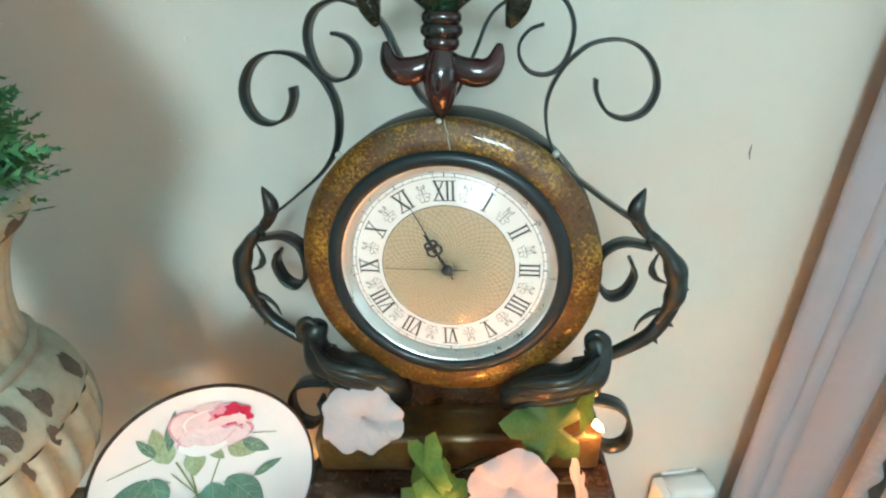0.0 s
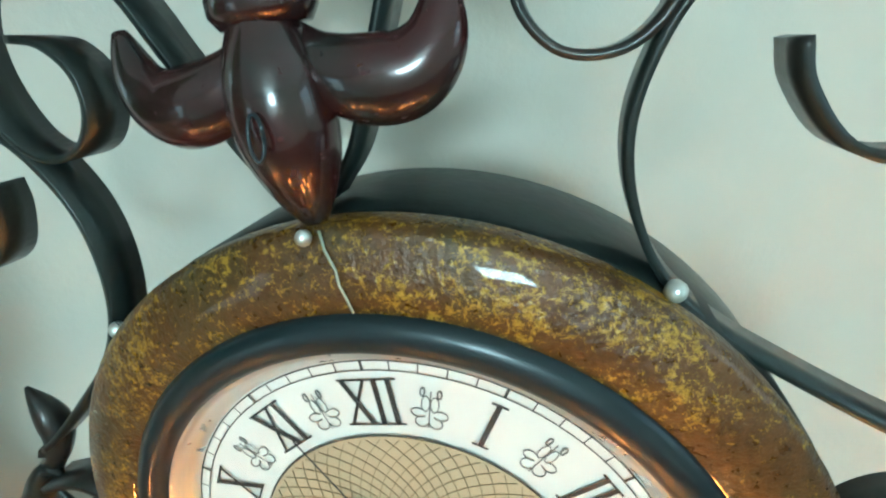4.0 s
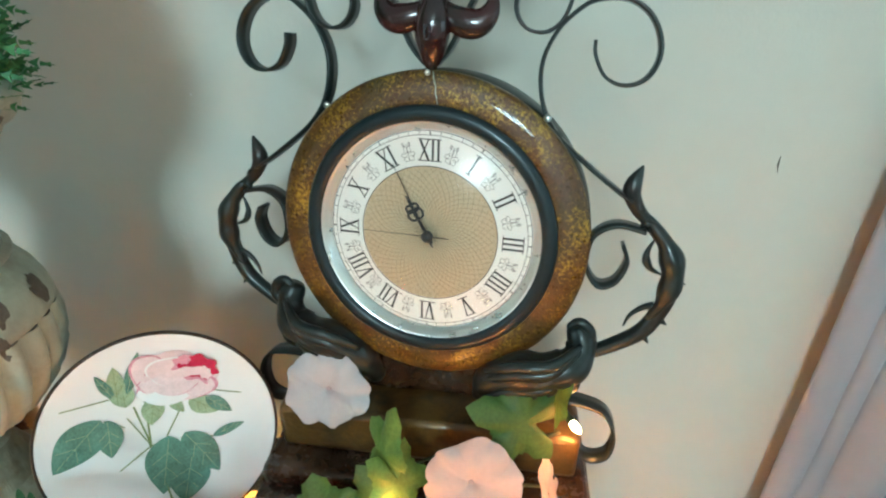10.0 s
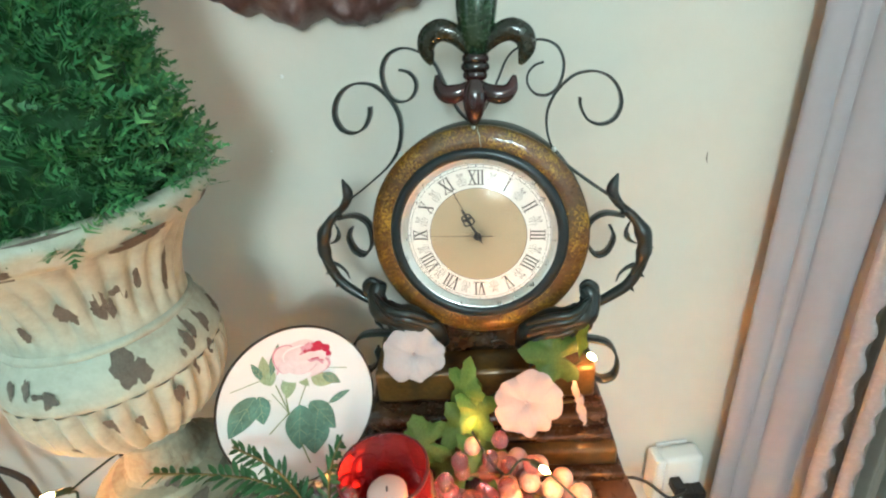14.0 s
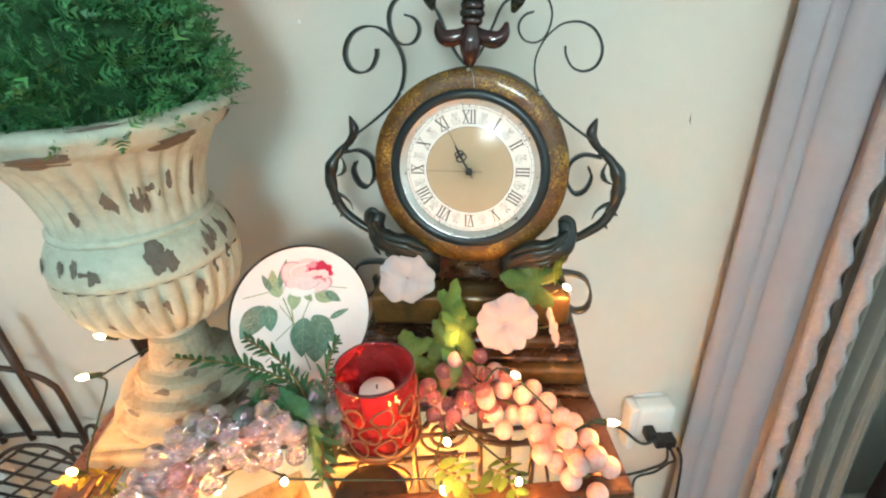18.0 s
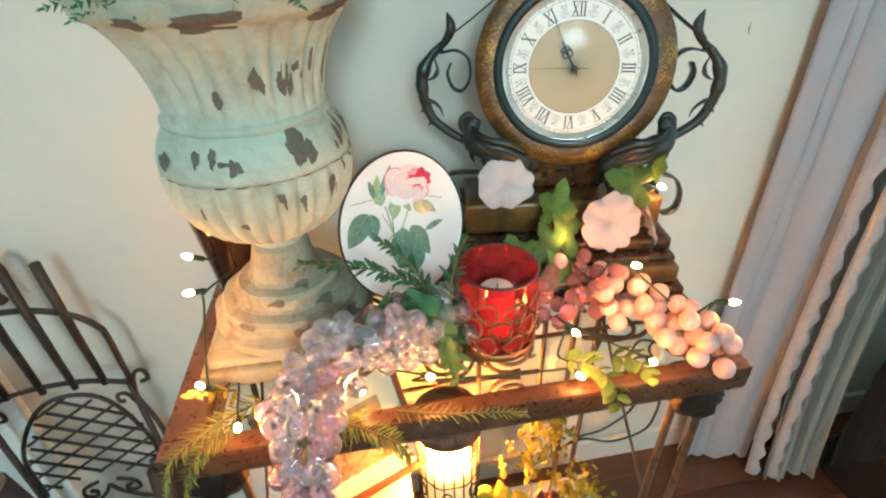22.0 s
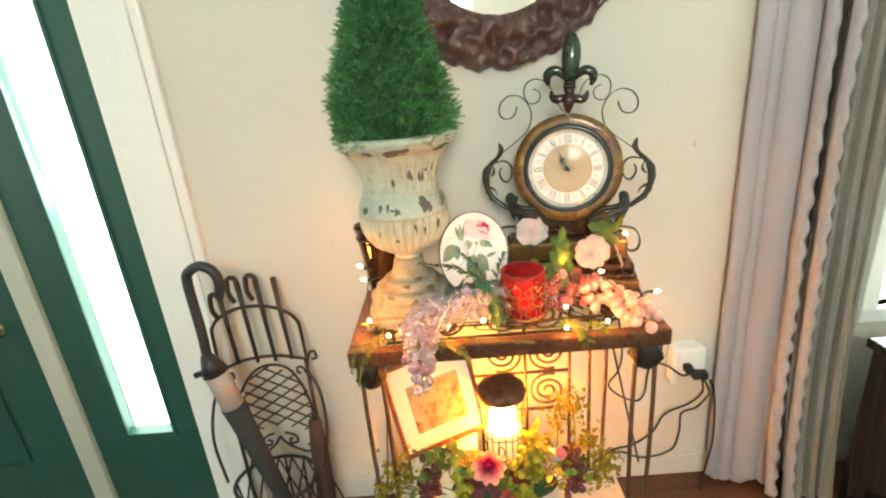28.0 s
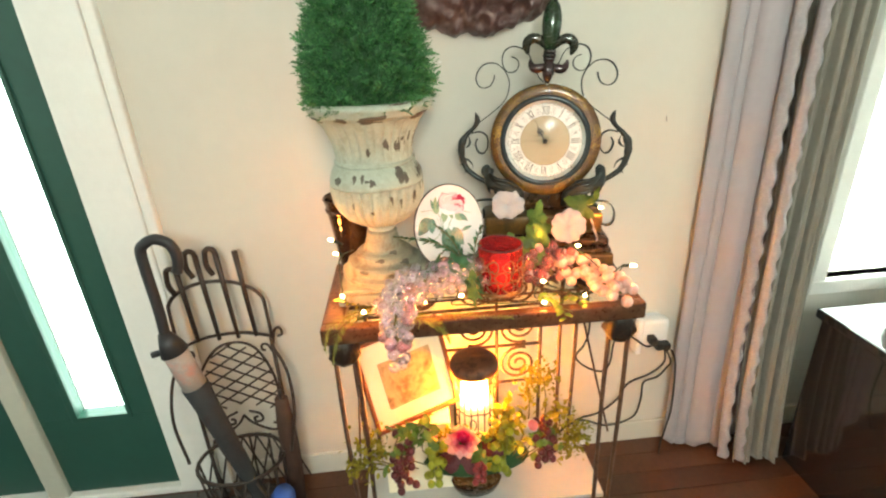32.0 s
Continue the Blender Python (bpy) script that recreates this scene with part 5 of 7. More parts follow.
def urn():
    th = thing("garden_urn", "chipped cream painted metal urn with fluted sides", "urn", Matrix.Translation(URN))
    part("base", join(box(-0.122, 0.122, -0.122, 0.122, 0.0, 0.026, 0.005), box(-0.112, 0.112, -0.112, 0.112, 0.0262, 0.040, 0.006)), M["urn_foot"], th, "square chipped foot", False)
    foot = [(0.113, 0.040), (0.118, 0.043), (0.117, 0.055), (0.106, 0.058), (0.101, 0.061), (0.102, 0.076), (0.097, 0.081), (0.080, 0.084), (0.076, 0.088), (0.076, 0.102), (0.070, 0.107), (0.055, 0.110), (0.050, 0.115), (0.048, 0.128), (0.044, 0.140), (0.041, 0.152), (0.040, 0.160), (0.034, 0.166)]
    part("foot", lathe(foot, 128, lambda a, i: 1 + 0.05 * noise.noise((2.2 * math.cos(a), 2.2 * math.sin(a), 0.35 * i)) + 0.02 * noise.noise((7 * math.cos(a), 7 * math.sin(a), 0.8 * i))), M["urn_foot"], th, "stepped rock-like mound foot", False)
    part("collar", lathe([(0.032, 0.164), (0.037, 0.169), (0.037, 0.175), (0.032, 0.180)], 48), M["urn"], th)
    bowl = [(0.034, 0.180), (0.060, 0.190), (0.084, 0.207), (0.101, 0.230), (0.111, 0.255), (0.1155, 0.280), (0.1165, 0.297)]
    flute = lambda lo, hi, amp, ph: (lambda a, i: 1 + amp * (abs(math.sin(15 * a + ph)) ** 0.6 - 0.6) * (math.sin(math.pi * min(max((i - lo) / (hi - lo), 0), 1))))
    part("lower_bowl", lathe(bowl, 264, flute(0, 7, 0.15, 0.3), cap=False), M["urn"], th, "fluted lower bowl")
    part("belly_band", lathe([(0.1165, 0.297), (0.119, 0.300), (0.1185, 0.306), (0.117, 0.315), (0.112, 0.330), (0.104, 0.343), (0.0985, 0.350)], 64, cap=False), M["urn"], th)
    part("neck_bead", lathe([(0.098, 0.348), (0.102, 0.351), (0.102, 0.356), (0.097, 0.359)], 64, cap=False), M["urn"], th)
    neck = [(0.0965, 0.357), (0.0955, 0.372), (0.0965, 0.385), (0.098, 0.397), (0.102, 0.412), (0.107, 0.426), (0.114, 0.440), (0.121, 0.450), (0.129, 0.459), (0.135, 0.466)]
    part("neck", lathe(neck, 264, flute(0, 9, 0.10, 0.0), cap=False), M["urn"], th, "fluted flaring neck")
    part("rim", lathe([(0.134, 0.464), (0.143, 0.469), (0.149, 0.476), (0.1515, 0.484), (0.155, 0.488), (0.154, 0.496), (0.150, 0.501), (0.141, 0.502), (0.128, 0.494), (0.122, 0.470)], 160, lambda a, i: 1 + 0.010 * math.sin(5 * a + 1) + (0.016 * noise.noise((6 * math.cos(a), 6 * math.sin(a), i)) if i > 3 else 0), cap=False), M["urn"], th, "rolled worn rim")
    # dark green disc in the mouth; the shade inside is put into its colour
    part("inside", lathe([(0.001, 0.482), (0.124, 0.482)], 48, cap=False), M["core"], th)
    # bare patches where the paint has chipped off, following the surface
    full = foot + bowl[1:] + [(0.119, 0.300), (0.1185, 0.306), (0.117, 0.315), (0.112, 0.330), (0.104, 0.343), (0.0985, 0.350), (0.102, 0.353)] + neck + [(0.143, 0.469), (0.149, 0.476), (0.1515, 0.484), (0.155, 0.488), (0.154, 0.496)]

    def at_height(z):
        for (r0, z0), (r1, z1) in zip(full, full[1:]):
            if z0 <= z <= z1 and z1 > z0:
                return r0 + (r1 - r0) * (z - z0) / (z1 - z0)
        return full[-1][0]
    def chip(ang, z, wa, hz, seed):
        """One flake: a ragged patch with a wandering outline, laid on the turned surface."""
        n = 26
        vs = []
        for q in (0.0, 0.35, 0.7, 1.0):
            for j in range(n):
                a = 2 * math.pi * j / n
                rag = 1 + 0.55 * noise.noise((1.3 * math.cos(a), 1.3 * math.sin(a), seed * 0.37)) + 0.30 * noise.noise((4.1 * math.cos(a), 4.1 * math.sin(a), seed * 0.71))
                zz = z + 0.85 * hz * rag * q * math.sin(a)
                aa = radians(ang) + 0.78 * wa * rag * q * math.cos(a)
                rr = at_height(zz) * (1.030 if 0.36 < zz < 0.45 or 0.19 < zz < 0.29 else 1.010) + 0.0006
                vs.append((rr * math.cos(aa), rr * math.sin(aa), zz))
        fs = [(i * n + j, i * n + (j + 1) % n, (i + 1) * n + (j + 1) % n, (i + 1) * n + j) for i in range(3) for j in range(n)]
        part("chip", (vs, fs), M["chip"], th, "bare dark metal patch")
    # (angle, height, half width in radians, half height) of each flake: rim, neck, belly, bowl
    flakes = ((-83, 0.468, 0.30, 0.010), (-31, 0.466, 0.27, 0.010), (-114, 0.470, 0.14, 0.008), (-150, 0.468, 0.22, 0.009), (5, 0.470, 0.14, 0.012), (-60, 0.500, 0.20, 0.002),
              (-71, 0.409, 0.075, 0.012), (-68, 0.401, 0.05, 0.010), (-55, 0.404, 0.105, 0.020), (-50, 0.396, 0.045, 0.014), (-46, 0.414, 0.075, 0.006), (-42, 0.408, 0.03, 0.013), (-34, 0.417, 0.05, 0.015), (-15, 0.408, 0.06, 0.027), (-94, 0.389, 0.07, 0.010),
              (-55, 0.331, 0.15, 0.020), (-49, 0.324, 0.09, 0.014), (-104, 0.332, 0.055, 0.012), (-114, 0.330, 0.055, 0.011), (-98, 0.325, 0.07, 0.004), (-92, 0.321, 0.085, 0.011), (-22, 0.325, 0.07, 0.015), (-16, 0.334, 0.05, 0.013), (-5, 0.328, 0.08, 0.016), (-28, 0.316, 0.03, 0.008), (-10, 0.300, 0.05, 0.012), (-24, 0.291, 0.03, 0.012), (20, 0.320, 0.12, 0.016), (-140, 0.320, 0.14, 0.012),
              (-57, 0.262, 0.085, 0.018), (-72, 0.279, 0.05, 0.008), (-70, 0.270, 0.03, 0.010), (-38, 0.272, 0.055, 0.018), (-33, 0.262, 0.03, 0.014), (-93, 0.244, 0.12, 0.007), (-20, 0.250, 0.05, 0.014), (-118, 0.262, 0.05, 0.012),
              (-60, 0.112, 0.25, 0.004), (-95, 0.100, 0.18, 0.005), (-45, 0.088, 0.22, 0.005), (-80, 0.066, 0.20, 0.006), (-30, 0.060, 0.16, 0.006), (-120, 0.076, 0.16, 0.005))
    for k, f in enumerate(flakes):
        chip(*f, k + 1)
    return th


urn()


def topiary():
    th = thing("topiary_cypress", "clipped green artificial cypress cone growing from the urn", "topiary", Matrix.Translation(URN + V((0, 0, 0.47))))
    H, R = 0.62, 0.156
    shape = lambda t: R * (1 - t) ** 0.72 * (0.96 + 0.10 * math.sin(9 * t)) if t < 1 else 0.001
    part("trunk", sweep([(0, 0, 0.0), (0, 0, H * 0.9)], 0.012, n=8, taper=lambda t: 1 - 0.6 * t), M["stem"], th)
    # solid cone in half the leaf green: shade between the sprays as colour
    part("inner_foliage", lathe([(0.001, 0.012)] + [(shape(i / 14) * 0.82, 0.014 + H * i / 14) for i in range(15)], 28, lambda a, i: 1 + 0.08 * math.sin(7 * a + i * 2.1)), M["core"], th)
    r = random.Random(4)
    vs, fs = [], []

    def frond(p, d, ln):
        """A feathery cypress tip: a spine with short scale sprays in one plane."""
        d = d.normalized()
        sidev = d.cross(V((r.uniform(-1, 1), r.uniform(-1, 1), r.uniform(-0.4, 1)))).normalized()
        q = 4
        for i in range(q):
            t = (i + 0.5) / q
            b = p + d * ln * t
            w = ln * 0.42 * (1.1 - t)
            for s in (-1, 1):
                e = b + (sidev * s + d * 0.9).normalized() * w
                k = len(vs)
                h = d * ln * 0.085
                vs.extend((b - h, e, b + h))
                fs.append((k, k + 1, k + 2))
        k = len(vs)
        b = p + d * ln * 0.75
        vs.extend((b - sidev * ln * 0.06, p + d * ln * 1.05, b + sidev * ln * 0.06))
        fs.append((k, k + 1, k + 2))
    for _ in range(10000):
        t = r.random() ** 1.15 * 0.98
        a = r.uniform(0, 2 * math.pi)
        rr = shape(t) * r.uniform(0.74, 0.97) * (1 + 0.07 * math.sin(5 * a + 14 * t))
        p = V((rr * math.cos(a), rr * math.sin(a), 0.012 + H * t))
        d = V((math.cos(a) * r.uniform(0.4, 1.1), math.sin(a) * r.uniform(0.4, 1.1), r.uniform(-0.25, 0.9))) + V((r.gauss(0, 0.3), r.gauss(0, 0.3), 0))
        frond(p, d, r.uniform(0.014, 0.038))
    ob = part("foliage", (vs, fs), FOLIAGE, th, "dense feathery green cypress sprays", False)
    ob["kind"] = "stuff"
    return th


def foliage_material(name, dark, light, tip):
    m = material(name, dark, 0.55, var=0.3, scale=20, bump=0.0)
    n, l = m.node_tree.nodes, m.node_tree.links
    b = n["Principled BSDF"]
    geo = n.new("ShaderNodeNewGeometry")
    rp = n.new("ShaderNodeValToRGB")
    rp.color_ramp.elements[0].color = (*dark, 1)
    rp.color_ramp.elements[1].color = (*tip, 1)
    e = rp.color_ramp.elements.new(0.6)
    e.color = (*light, 1)
    l.new(geo.outputs["Random Per Island"], rp.inputs["Fac"])
    l.new(rp.outputs[0], b.inputs["Base Color"])
    b.inputs["Subsurface Weight"].default_value = 0.0
    return m


FOLIAGE = foliage_material("cypress_sprays", (0.028, 0.105, 0.035), (0.052, 0.190, 0.060), (0.115, 0.30, 0.092))
topiary()


# ---- bronze vase behind the urn ----
vase = thing("bronze_vase", "tapered polished bronze vase standing behind the urn", "vase", Matrix.Translation((-0.560, -0.005, TOP)))
part("body", lathe([(0.040, 0.0), (0.042, 0.004), (0.046, 0.06), (0.055, 0.14), (0.064, 0.205), (0.067, 0.222), (0.070, 0.226), (0.068, 0.230), (0.062, 0.222), (0.050, 0.13), (0.001, 0.02)], 64), M["copper"], vase)
part("band", lathe([(0.0625, 0.188), (0.065, 0.190), (0.0665, 0.196), (0.064, 0.198)], 64, cap=False), M["copper"], vase)


# ---- painted plate on a stand ----
def plate():
    th = thing("rose_plate", "white porcelain plate painted with a pink rose, on a small stand", "plate", pose(-0.284, -0.078, 0.921, -14, 0, 27) @ Matrix.Scale(0.985, 4))
    R = 0.113
    prof = [(0.001, 0.004), (0.062, 0.004), (0.072, 0.001), (0.108, -0.009), (0.1115, -0.011), (R, -0.0105), (0.1125, -0.0085), (0.074, 0.006), (0.060, 0.0095), (0.001, 0.0095)]
    vs, fs = [], []
    n = 96
    for r, y in prof:
        vs += [(r * math.cos(2 * math.pi * j / n), y, r * math.sin(2 * math.pi * j / n) * 1.06) for j in range(n)]
    for i in range(len(prof) - 1):
        fs += [(i * n + j, i * n + (j + 1) % n, (i + 1) * n + (j + 1) % n, (i + 1) * n + j) for j in range(n)]
    dish = part("dish", (vs, fs), M["porcelain"], th)
    part("edge", [(v) for v in ring_slab(R - 0.0012, R + 0.0012, -0.0115, -0.0095)], M["plate_rim"], th, "thin dark rim")
    for o in th.children:
        if o.name.startswith("edge"):
            o.scale = (1, 1, 1.06)
    lift = lambda x, z: (0.004 - max(0, (x * x + z * z) ** 0.5 - 0.066) * 0.27) - 0.0016

    def paint(name, pts, mat, label="", k=0):
        m_ = len(pts)
        cx, cz = sum(p[0] for p in pts) / m_, sum(p[1] for p in pts) / m_
        vs = [(cx, lift(cx, cz) - 0.0003 * k, cz)]
        for q in (0.5, 1.0):
            vs += [(cx + (x - cx) * q, lift(cx + (x - cx) * q, cz + (z - cz) * q) - 0.0003 * k, cz + (z - cz) * q) for x, z in pts]
        fs = [(0, 1 + j, 1 + (j + 1) % m_) for j in range(m_)] + [(1 + j, 1 + m_ + j, 1 + m_ + (j + 1) % m_, 1 + (j + 1) % m_) for j in range(m_)]
        part(name, (vs, fs), mat, dish, label, False)

    def blob(cx, cz, rx, rz, turn=0, lobes=0, n=28, amp=0.1, ph=0):
        out = []
        for j in range(n):
            a = 2 * math.pi * j / n
            s = 1 + (amp * math.sin(lobes * a + ph) if lobes else 0)
            x, z = rx * s * math.cos(a), rz * s * math.sin(a)
            c, d = math.cos(turn), math.sin(turn)
            out.append((cx + x * c - z * d, cz + x * d + z * c))
        return out

    def leafy(cx, cz, ln, w, turn, n=18):
        out = []
        for j in range(2 * n):
            t = (j if j <= n else 2 * n - j) / n
            s = 1 if j <= n else -1
            x = ln * (t - 0.5)
            z = s * w / 2 * math.sin(math.pi * t ** 0.8) ** 0.85
            c, d = math.cos(turn), math.sin(turn)
            out.append((cx + x * c - z * d, cz + x * d + z * c))
        return out
    # stems, then leaves from stalk to tip, then the bloom, drawn a little turned on the plate
    for a, b, w in (((-0.016, -0.007), (-0.010, 0.045), 0.0018), ((-0.016, -0.007), (-0.0215, 0.040), 0.0018), ((0.000, -0.004), (0.020, 0.024), 0.0016), ((-0.014, -0.008), (-0.050, -0.027), 0.0016), ((-0.030, 0.030), (-0.017, -0.006), 0.0012), ((0.012, -0.010), (0.046, -0.022), 0.0012), ((-0.050, 0.034), (-0.034, 0.020), 0.0012), ((-0.017, -0.006), (-0.010, -0.095), 0.0020)):
        mid = [(V(a).lerp(V(b), q / 5)) for q in range(6)]
        d = (V(b) - V(a)).normalized()
        p = V((-d.y, d.x)) * w / 2
        paint("painted_stem", [tuple(m_ - p) for m_ in mid] + [tuple(m_ + p) for m_ in mid[::-1]], M["rose_stem"], "", 0.3)
    for k, (x0, z0, x1, z1, w, pale) in enumerate(((-0.052, 0.036, -0.101, -0.002, 0.040, 0), (-0.047, 0.034, -0.053, -0.009, 0.026, 0), (0.017, -0.006, 0.041, -0.064, 0.034, 0), (0.018, -0.036, 0.000, -0.086, 0.044, 0), (0.002, -0.004, -0.018, -0.070, 0.042, 0),
                                                   (-0.001, 0.044, -0.011, 0.014, 0.022, 1), (0.030, 0.032, 0.054, 0.007, 0.022, 1), (0.046, 0.028, 0.068, 0.002, 0.015, 0), (0.043, -0.021, 0.078, -0.014, 0.011, 0), (-0.034, 0.046, -0.027, 0.092, 0.018, 1), (-0.024, 0.056, -0.002, 0.102, 0.012, 0), (-0.028, 0.042, -0.026, 0.074, 0.020, 1), (-0.036, 0.056, -0.044, 0.088, 0.010, 0), (0.012, 0.040, 0.022, 0.018, 0.012, 1))):
        ln, tn = math.hypot(x1 - x0, z1 - z0), math.atan2(z1 - z0, x1 - x0)
        paint("painted_leaf", leafy((x0 + x1) / 2, (z0 + z1) / 2, ln, w, tn), M["rose_green_pale" if pale else "rose_green"], "", 0.6 + 0.05 * k)
        nn = V((-math.sin(tn), math.cos(tn)))
        for side_ in ((0, 0.95, 0.0), (0.25, 0.5, 0.34), (0.25, 0.5, -0.34), (0.5, 0.72, 0.28), (0.5, 0.72, -0.28)):
            p0 = V((x0, z0)).lerp(V((x1, z1)), side_[0] + 0.04)
            p1 = V((x0, z0)).lerp(V((x1, z1)), side_[1]) + nn * w * side_[2]
            e = (p1 - p0).normalized()
            e = V((-e.y, e.x)) * 0.00025
            mid = [p0.lerp(p1, t / 4) for t in range(5)]
            paint("painted_leaf_vein", [tuple(v - e) for v in mid] + [tuple(v + e) for v in mid[::-1]], M["rose_green_pale" if not pale else "rose_stem"], "", 1.6)
    turn = radians(-20.5)

    def bloom(u, v, ru, rv, t=0.0, lobes=3, amp=0.08, ph=0.0):
        return blob(0.0232 + u * math.cos(turn) - v * math.sin(turn), 0.063 + u * math.sin(turn) + v * math.cos(turn), ru, rv, turn + t, lobes, 40, amp, ph)
    paint("painted_rose", bloom(0, 0, 0.042, 0.030, 0, 5, 0.05), M["rose_pale"], "pale pink rose", 2.0)
    for k, (u, v, ru, rv, t, mat) in enumerate(((-0.006, -0.020, 0.027, 0.013, 0.1, "rose_pink"), (-0.006, -0.022, 0.026, 0.012, 0.1, "porcelain"), (-0.026, 0.003, 0.016, 0.023, 0.2, "rose_pink"), (-0.025, 0.002, 0.0145, 0.022, 0.2, "rose_pale"),
                                 (0.026, -0.009, 0.017, 0.015, -0.4, "rose_pink"), (0.024, -0.010, 0.016, 0.0135, -0.4, "rose_pale"), (0.000, -0.003, 0.028, 0.019, 0.1, "rose_pink"), (-0.001, -0.005, 0.027, 0.017, 0.1, "rose_pale"), (-0.008, 0.006, 0.020, 0.017, 0.3, "porcelain"), (-0.007, 0.005, 0.019, 0.016, 0.3, "rose_pale"))):
        paint("painted_petal", bloom(u, v, ru, rv, t), M[mat], "", 2.4 + 0.4 * k)
    for k, (u, v, ru, rv, t, mat, lab) in enumerate(((0.017, 0.010, 0.022, 0.014, -0.3, "rose_pink", ""), (0.021, 0.013, 0.020, 0.014, -0.35, "rose_red", "crimson heart"), (0.012, 0.006, 0.017, 0.006, 0.2, "rose_pale", ""), (0.028, 0.006, 0.009, 0.006, -0.9, "rose_pale", ""), (0.006, 0.021, 0.006, 0.006, 0.3, "rose_pink", ""))):
        paint("painted_petal", bloom(u, v, ru, rv, t, 7, 0.12, k), M[mat], lab, 7 + k)
    for a, b in (((-0.080, 0.0595), (-0.040, 0.055)), ((0.0525, 0.034), (0.082, 0.0225))):
        paint("signature_bar", [a, b, (b[0], b[1] + 0.0013), (a[0], a[1] + 0.0013)], M["rose_stem"], "illegible fine script", 0.5)
    # wire easel behind
    ez = -0.118
    for s in (-1, 1):
        part("stand_wire", sweep(smooth_line([(s * 0.055, -0.020, ez + 0.012), (s * 0.055, -0.012, ez), (s * 0.05, 0.015, ez - 0.004), (s * 0.03, 0.045, ez - 0.036), (s * 0.03, 0.030, -0.02), (s * 0.028, 0.018, 0.03)], 5), 0.0025, n=6), M["iron"], th)
    return th


plate()


# ---- red candle glass ----
def candle():
    th = thing("candle_holder", "red glass candle holder wrapped in gold filigree", "candle holder", Matrix.Translation((-0.162, -0.204, TOP + 0.005)))
    R, H = 0.058, 0.128
    g = part("glass", lathe([(0.001, 0.0), (0.046, 0.0), (0.052, 0.005), (R, 0.014), (R, H - 0.004), (R - 0.001, H), (R - 0.003, H), (R - 0.004, H - 0.004), (R - 0.004, 0.014), (0.001, 0.010)], 64), M["red_glass"], th, "deep red glass")
    g.visible_shadow = False
    part("lip", lathe([(R + 0.0003, H - 0.003), (R + 0.0005, H - 0.001), (R - 0.0005, H + 0.0006), (R - 0.003, H + 0.0002)], 64, cap=False), M["apple"], th, "dark worn lip")
    part("candle", lathe([(0.001, 0.0105), (0.026, 0.0105), (0.026, 0.084), (0.023, 0.088), (0.001, 0.086)], 32), M["wax"], th, "pale wax candle")
    part("wick", sweep([(0, 0, 0.085), (0.001, 0, 0.094)], 0.0012, n=6), M["ink"], th)
    for row, z in enumerate((0.026, 0.055, 0.084)):
        for j in range(9):
            a = 2 * math.pi * (j + 0.5 * (row % 2)) / 9
            pts = []
            for q in range(13):
                b = 2 * math.pi * q / 12
                aa = a + 0.27 * math.cos(b)
                pts.append(((R + 0.0016) * math.cos(aa), (R + 0.0016) * math.sin(aa), z + 0.015 * math.sin(b) + 0.004 * math.sin(2 * b)))
            part("filigree_loop", sweep(pts, 0.0016, n=5), M["gold"], th)
            if row < 2:
                part("filigree_bud", ball(0.0032, 8, 5, c=((R + 0.002) * math.cos(a + 0.35), (R + 0.002) * math.sin(a + 0.35), z + 0.016)), M["gold"], th)
    part("foot_ring", lathe([(0.047, -0.004), (R + 0.003, -0.002), (R + 0.003, 0.005), (R + 0.0005, 0.008)], 48, cap=False), M["gold"], th)
    for j in range(6):
        a = math.pi * j / 3
        part("scroll_foot", sweep(smooth_line([((R - 0.004) * math.cos(a), (R - 0.004) * math.sin(a), 0.0), ((R + 0.010) * math.cos(a), (R + 0.010) * math.sin(a), -0.003), ((R + 0.016) * math.cos(a + 0.12), (R + 0.016) * math.sin(a + 0.12), 0.002)], 4), 0.002, n=5), M["gold"], th)
    return th


candle()


# ---- bunches of grapes ----
def bunch(name, label, line, radius, count, r, mats, seed, group="grape bunches", floor_z=None, flat=1.0, core=False):
    """Berries packed round a line, each a part; they rest on floor_z if it is given."""
    th = thing(name, label, "grapes", None, group)
    rr = random.Random(seed)
    pts = smooth_line(line, 8)
    meshes = []
    for m_ in mats:
        me = link_mesh("berry", *(join(ball(r, 20, 14, squash=(1, 1, 1.04)), ball(r * 0.19, 10, 8)) if core else ball(r, 16, 10, squash=(1, 1, 1.04))), m_)
        if core:
            me.materials.append(M["bead_core"])
            shell = len(ball(r, 20, 14)[1])
            me.polygons.foreach_set("material_index", [0] * shell + [1] * (len(me.polygons) - shell))
        meshes.append(me)
    placed = []
    tries = 0
    while len(placed) < count and tries < 9000:
        tries += 1
        t = rr.random()
        p = pts[min(int(t * len(pts)), len(pts) - 1)]
        w = radius(t)
        a = rr.uniform(0, 2 * math.pi)
        q = p + V((math.cos(a) * w, math.sin(a) * w * flat, 0)) * rr.random() ** 0.5 + V((0, 0, rr.uniform(-1, 1) * w * 0.75))
        if floor_z is not None and q.x > TX0 and q.x < TX1 + 0.01 and q.y > TY0 - 0.004:
            q.z = max(q.z, floor_z + r)
        if all((q - o).length > r * 1.72 for o in placed):
            placed.append(q)
    for q in placed:
        me = meshes[rr.choices(range(len(meshes)), weights=[6] + [1] * (len(meshes) - 1))[0]]
        part("berry", me, None, th, m=Matrix.Translation(q))
    part("stalk", sweep(pts, 0.003, n=6), M["stem"], th)
    return th


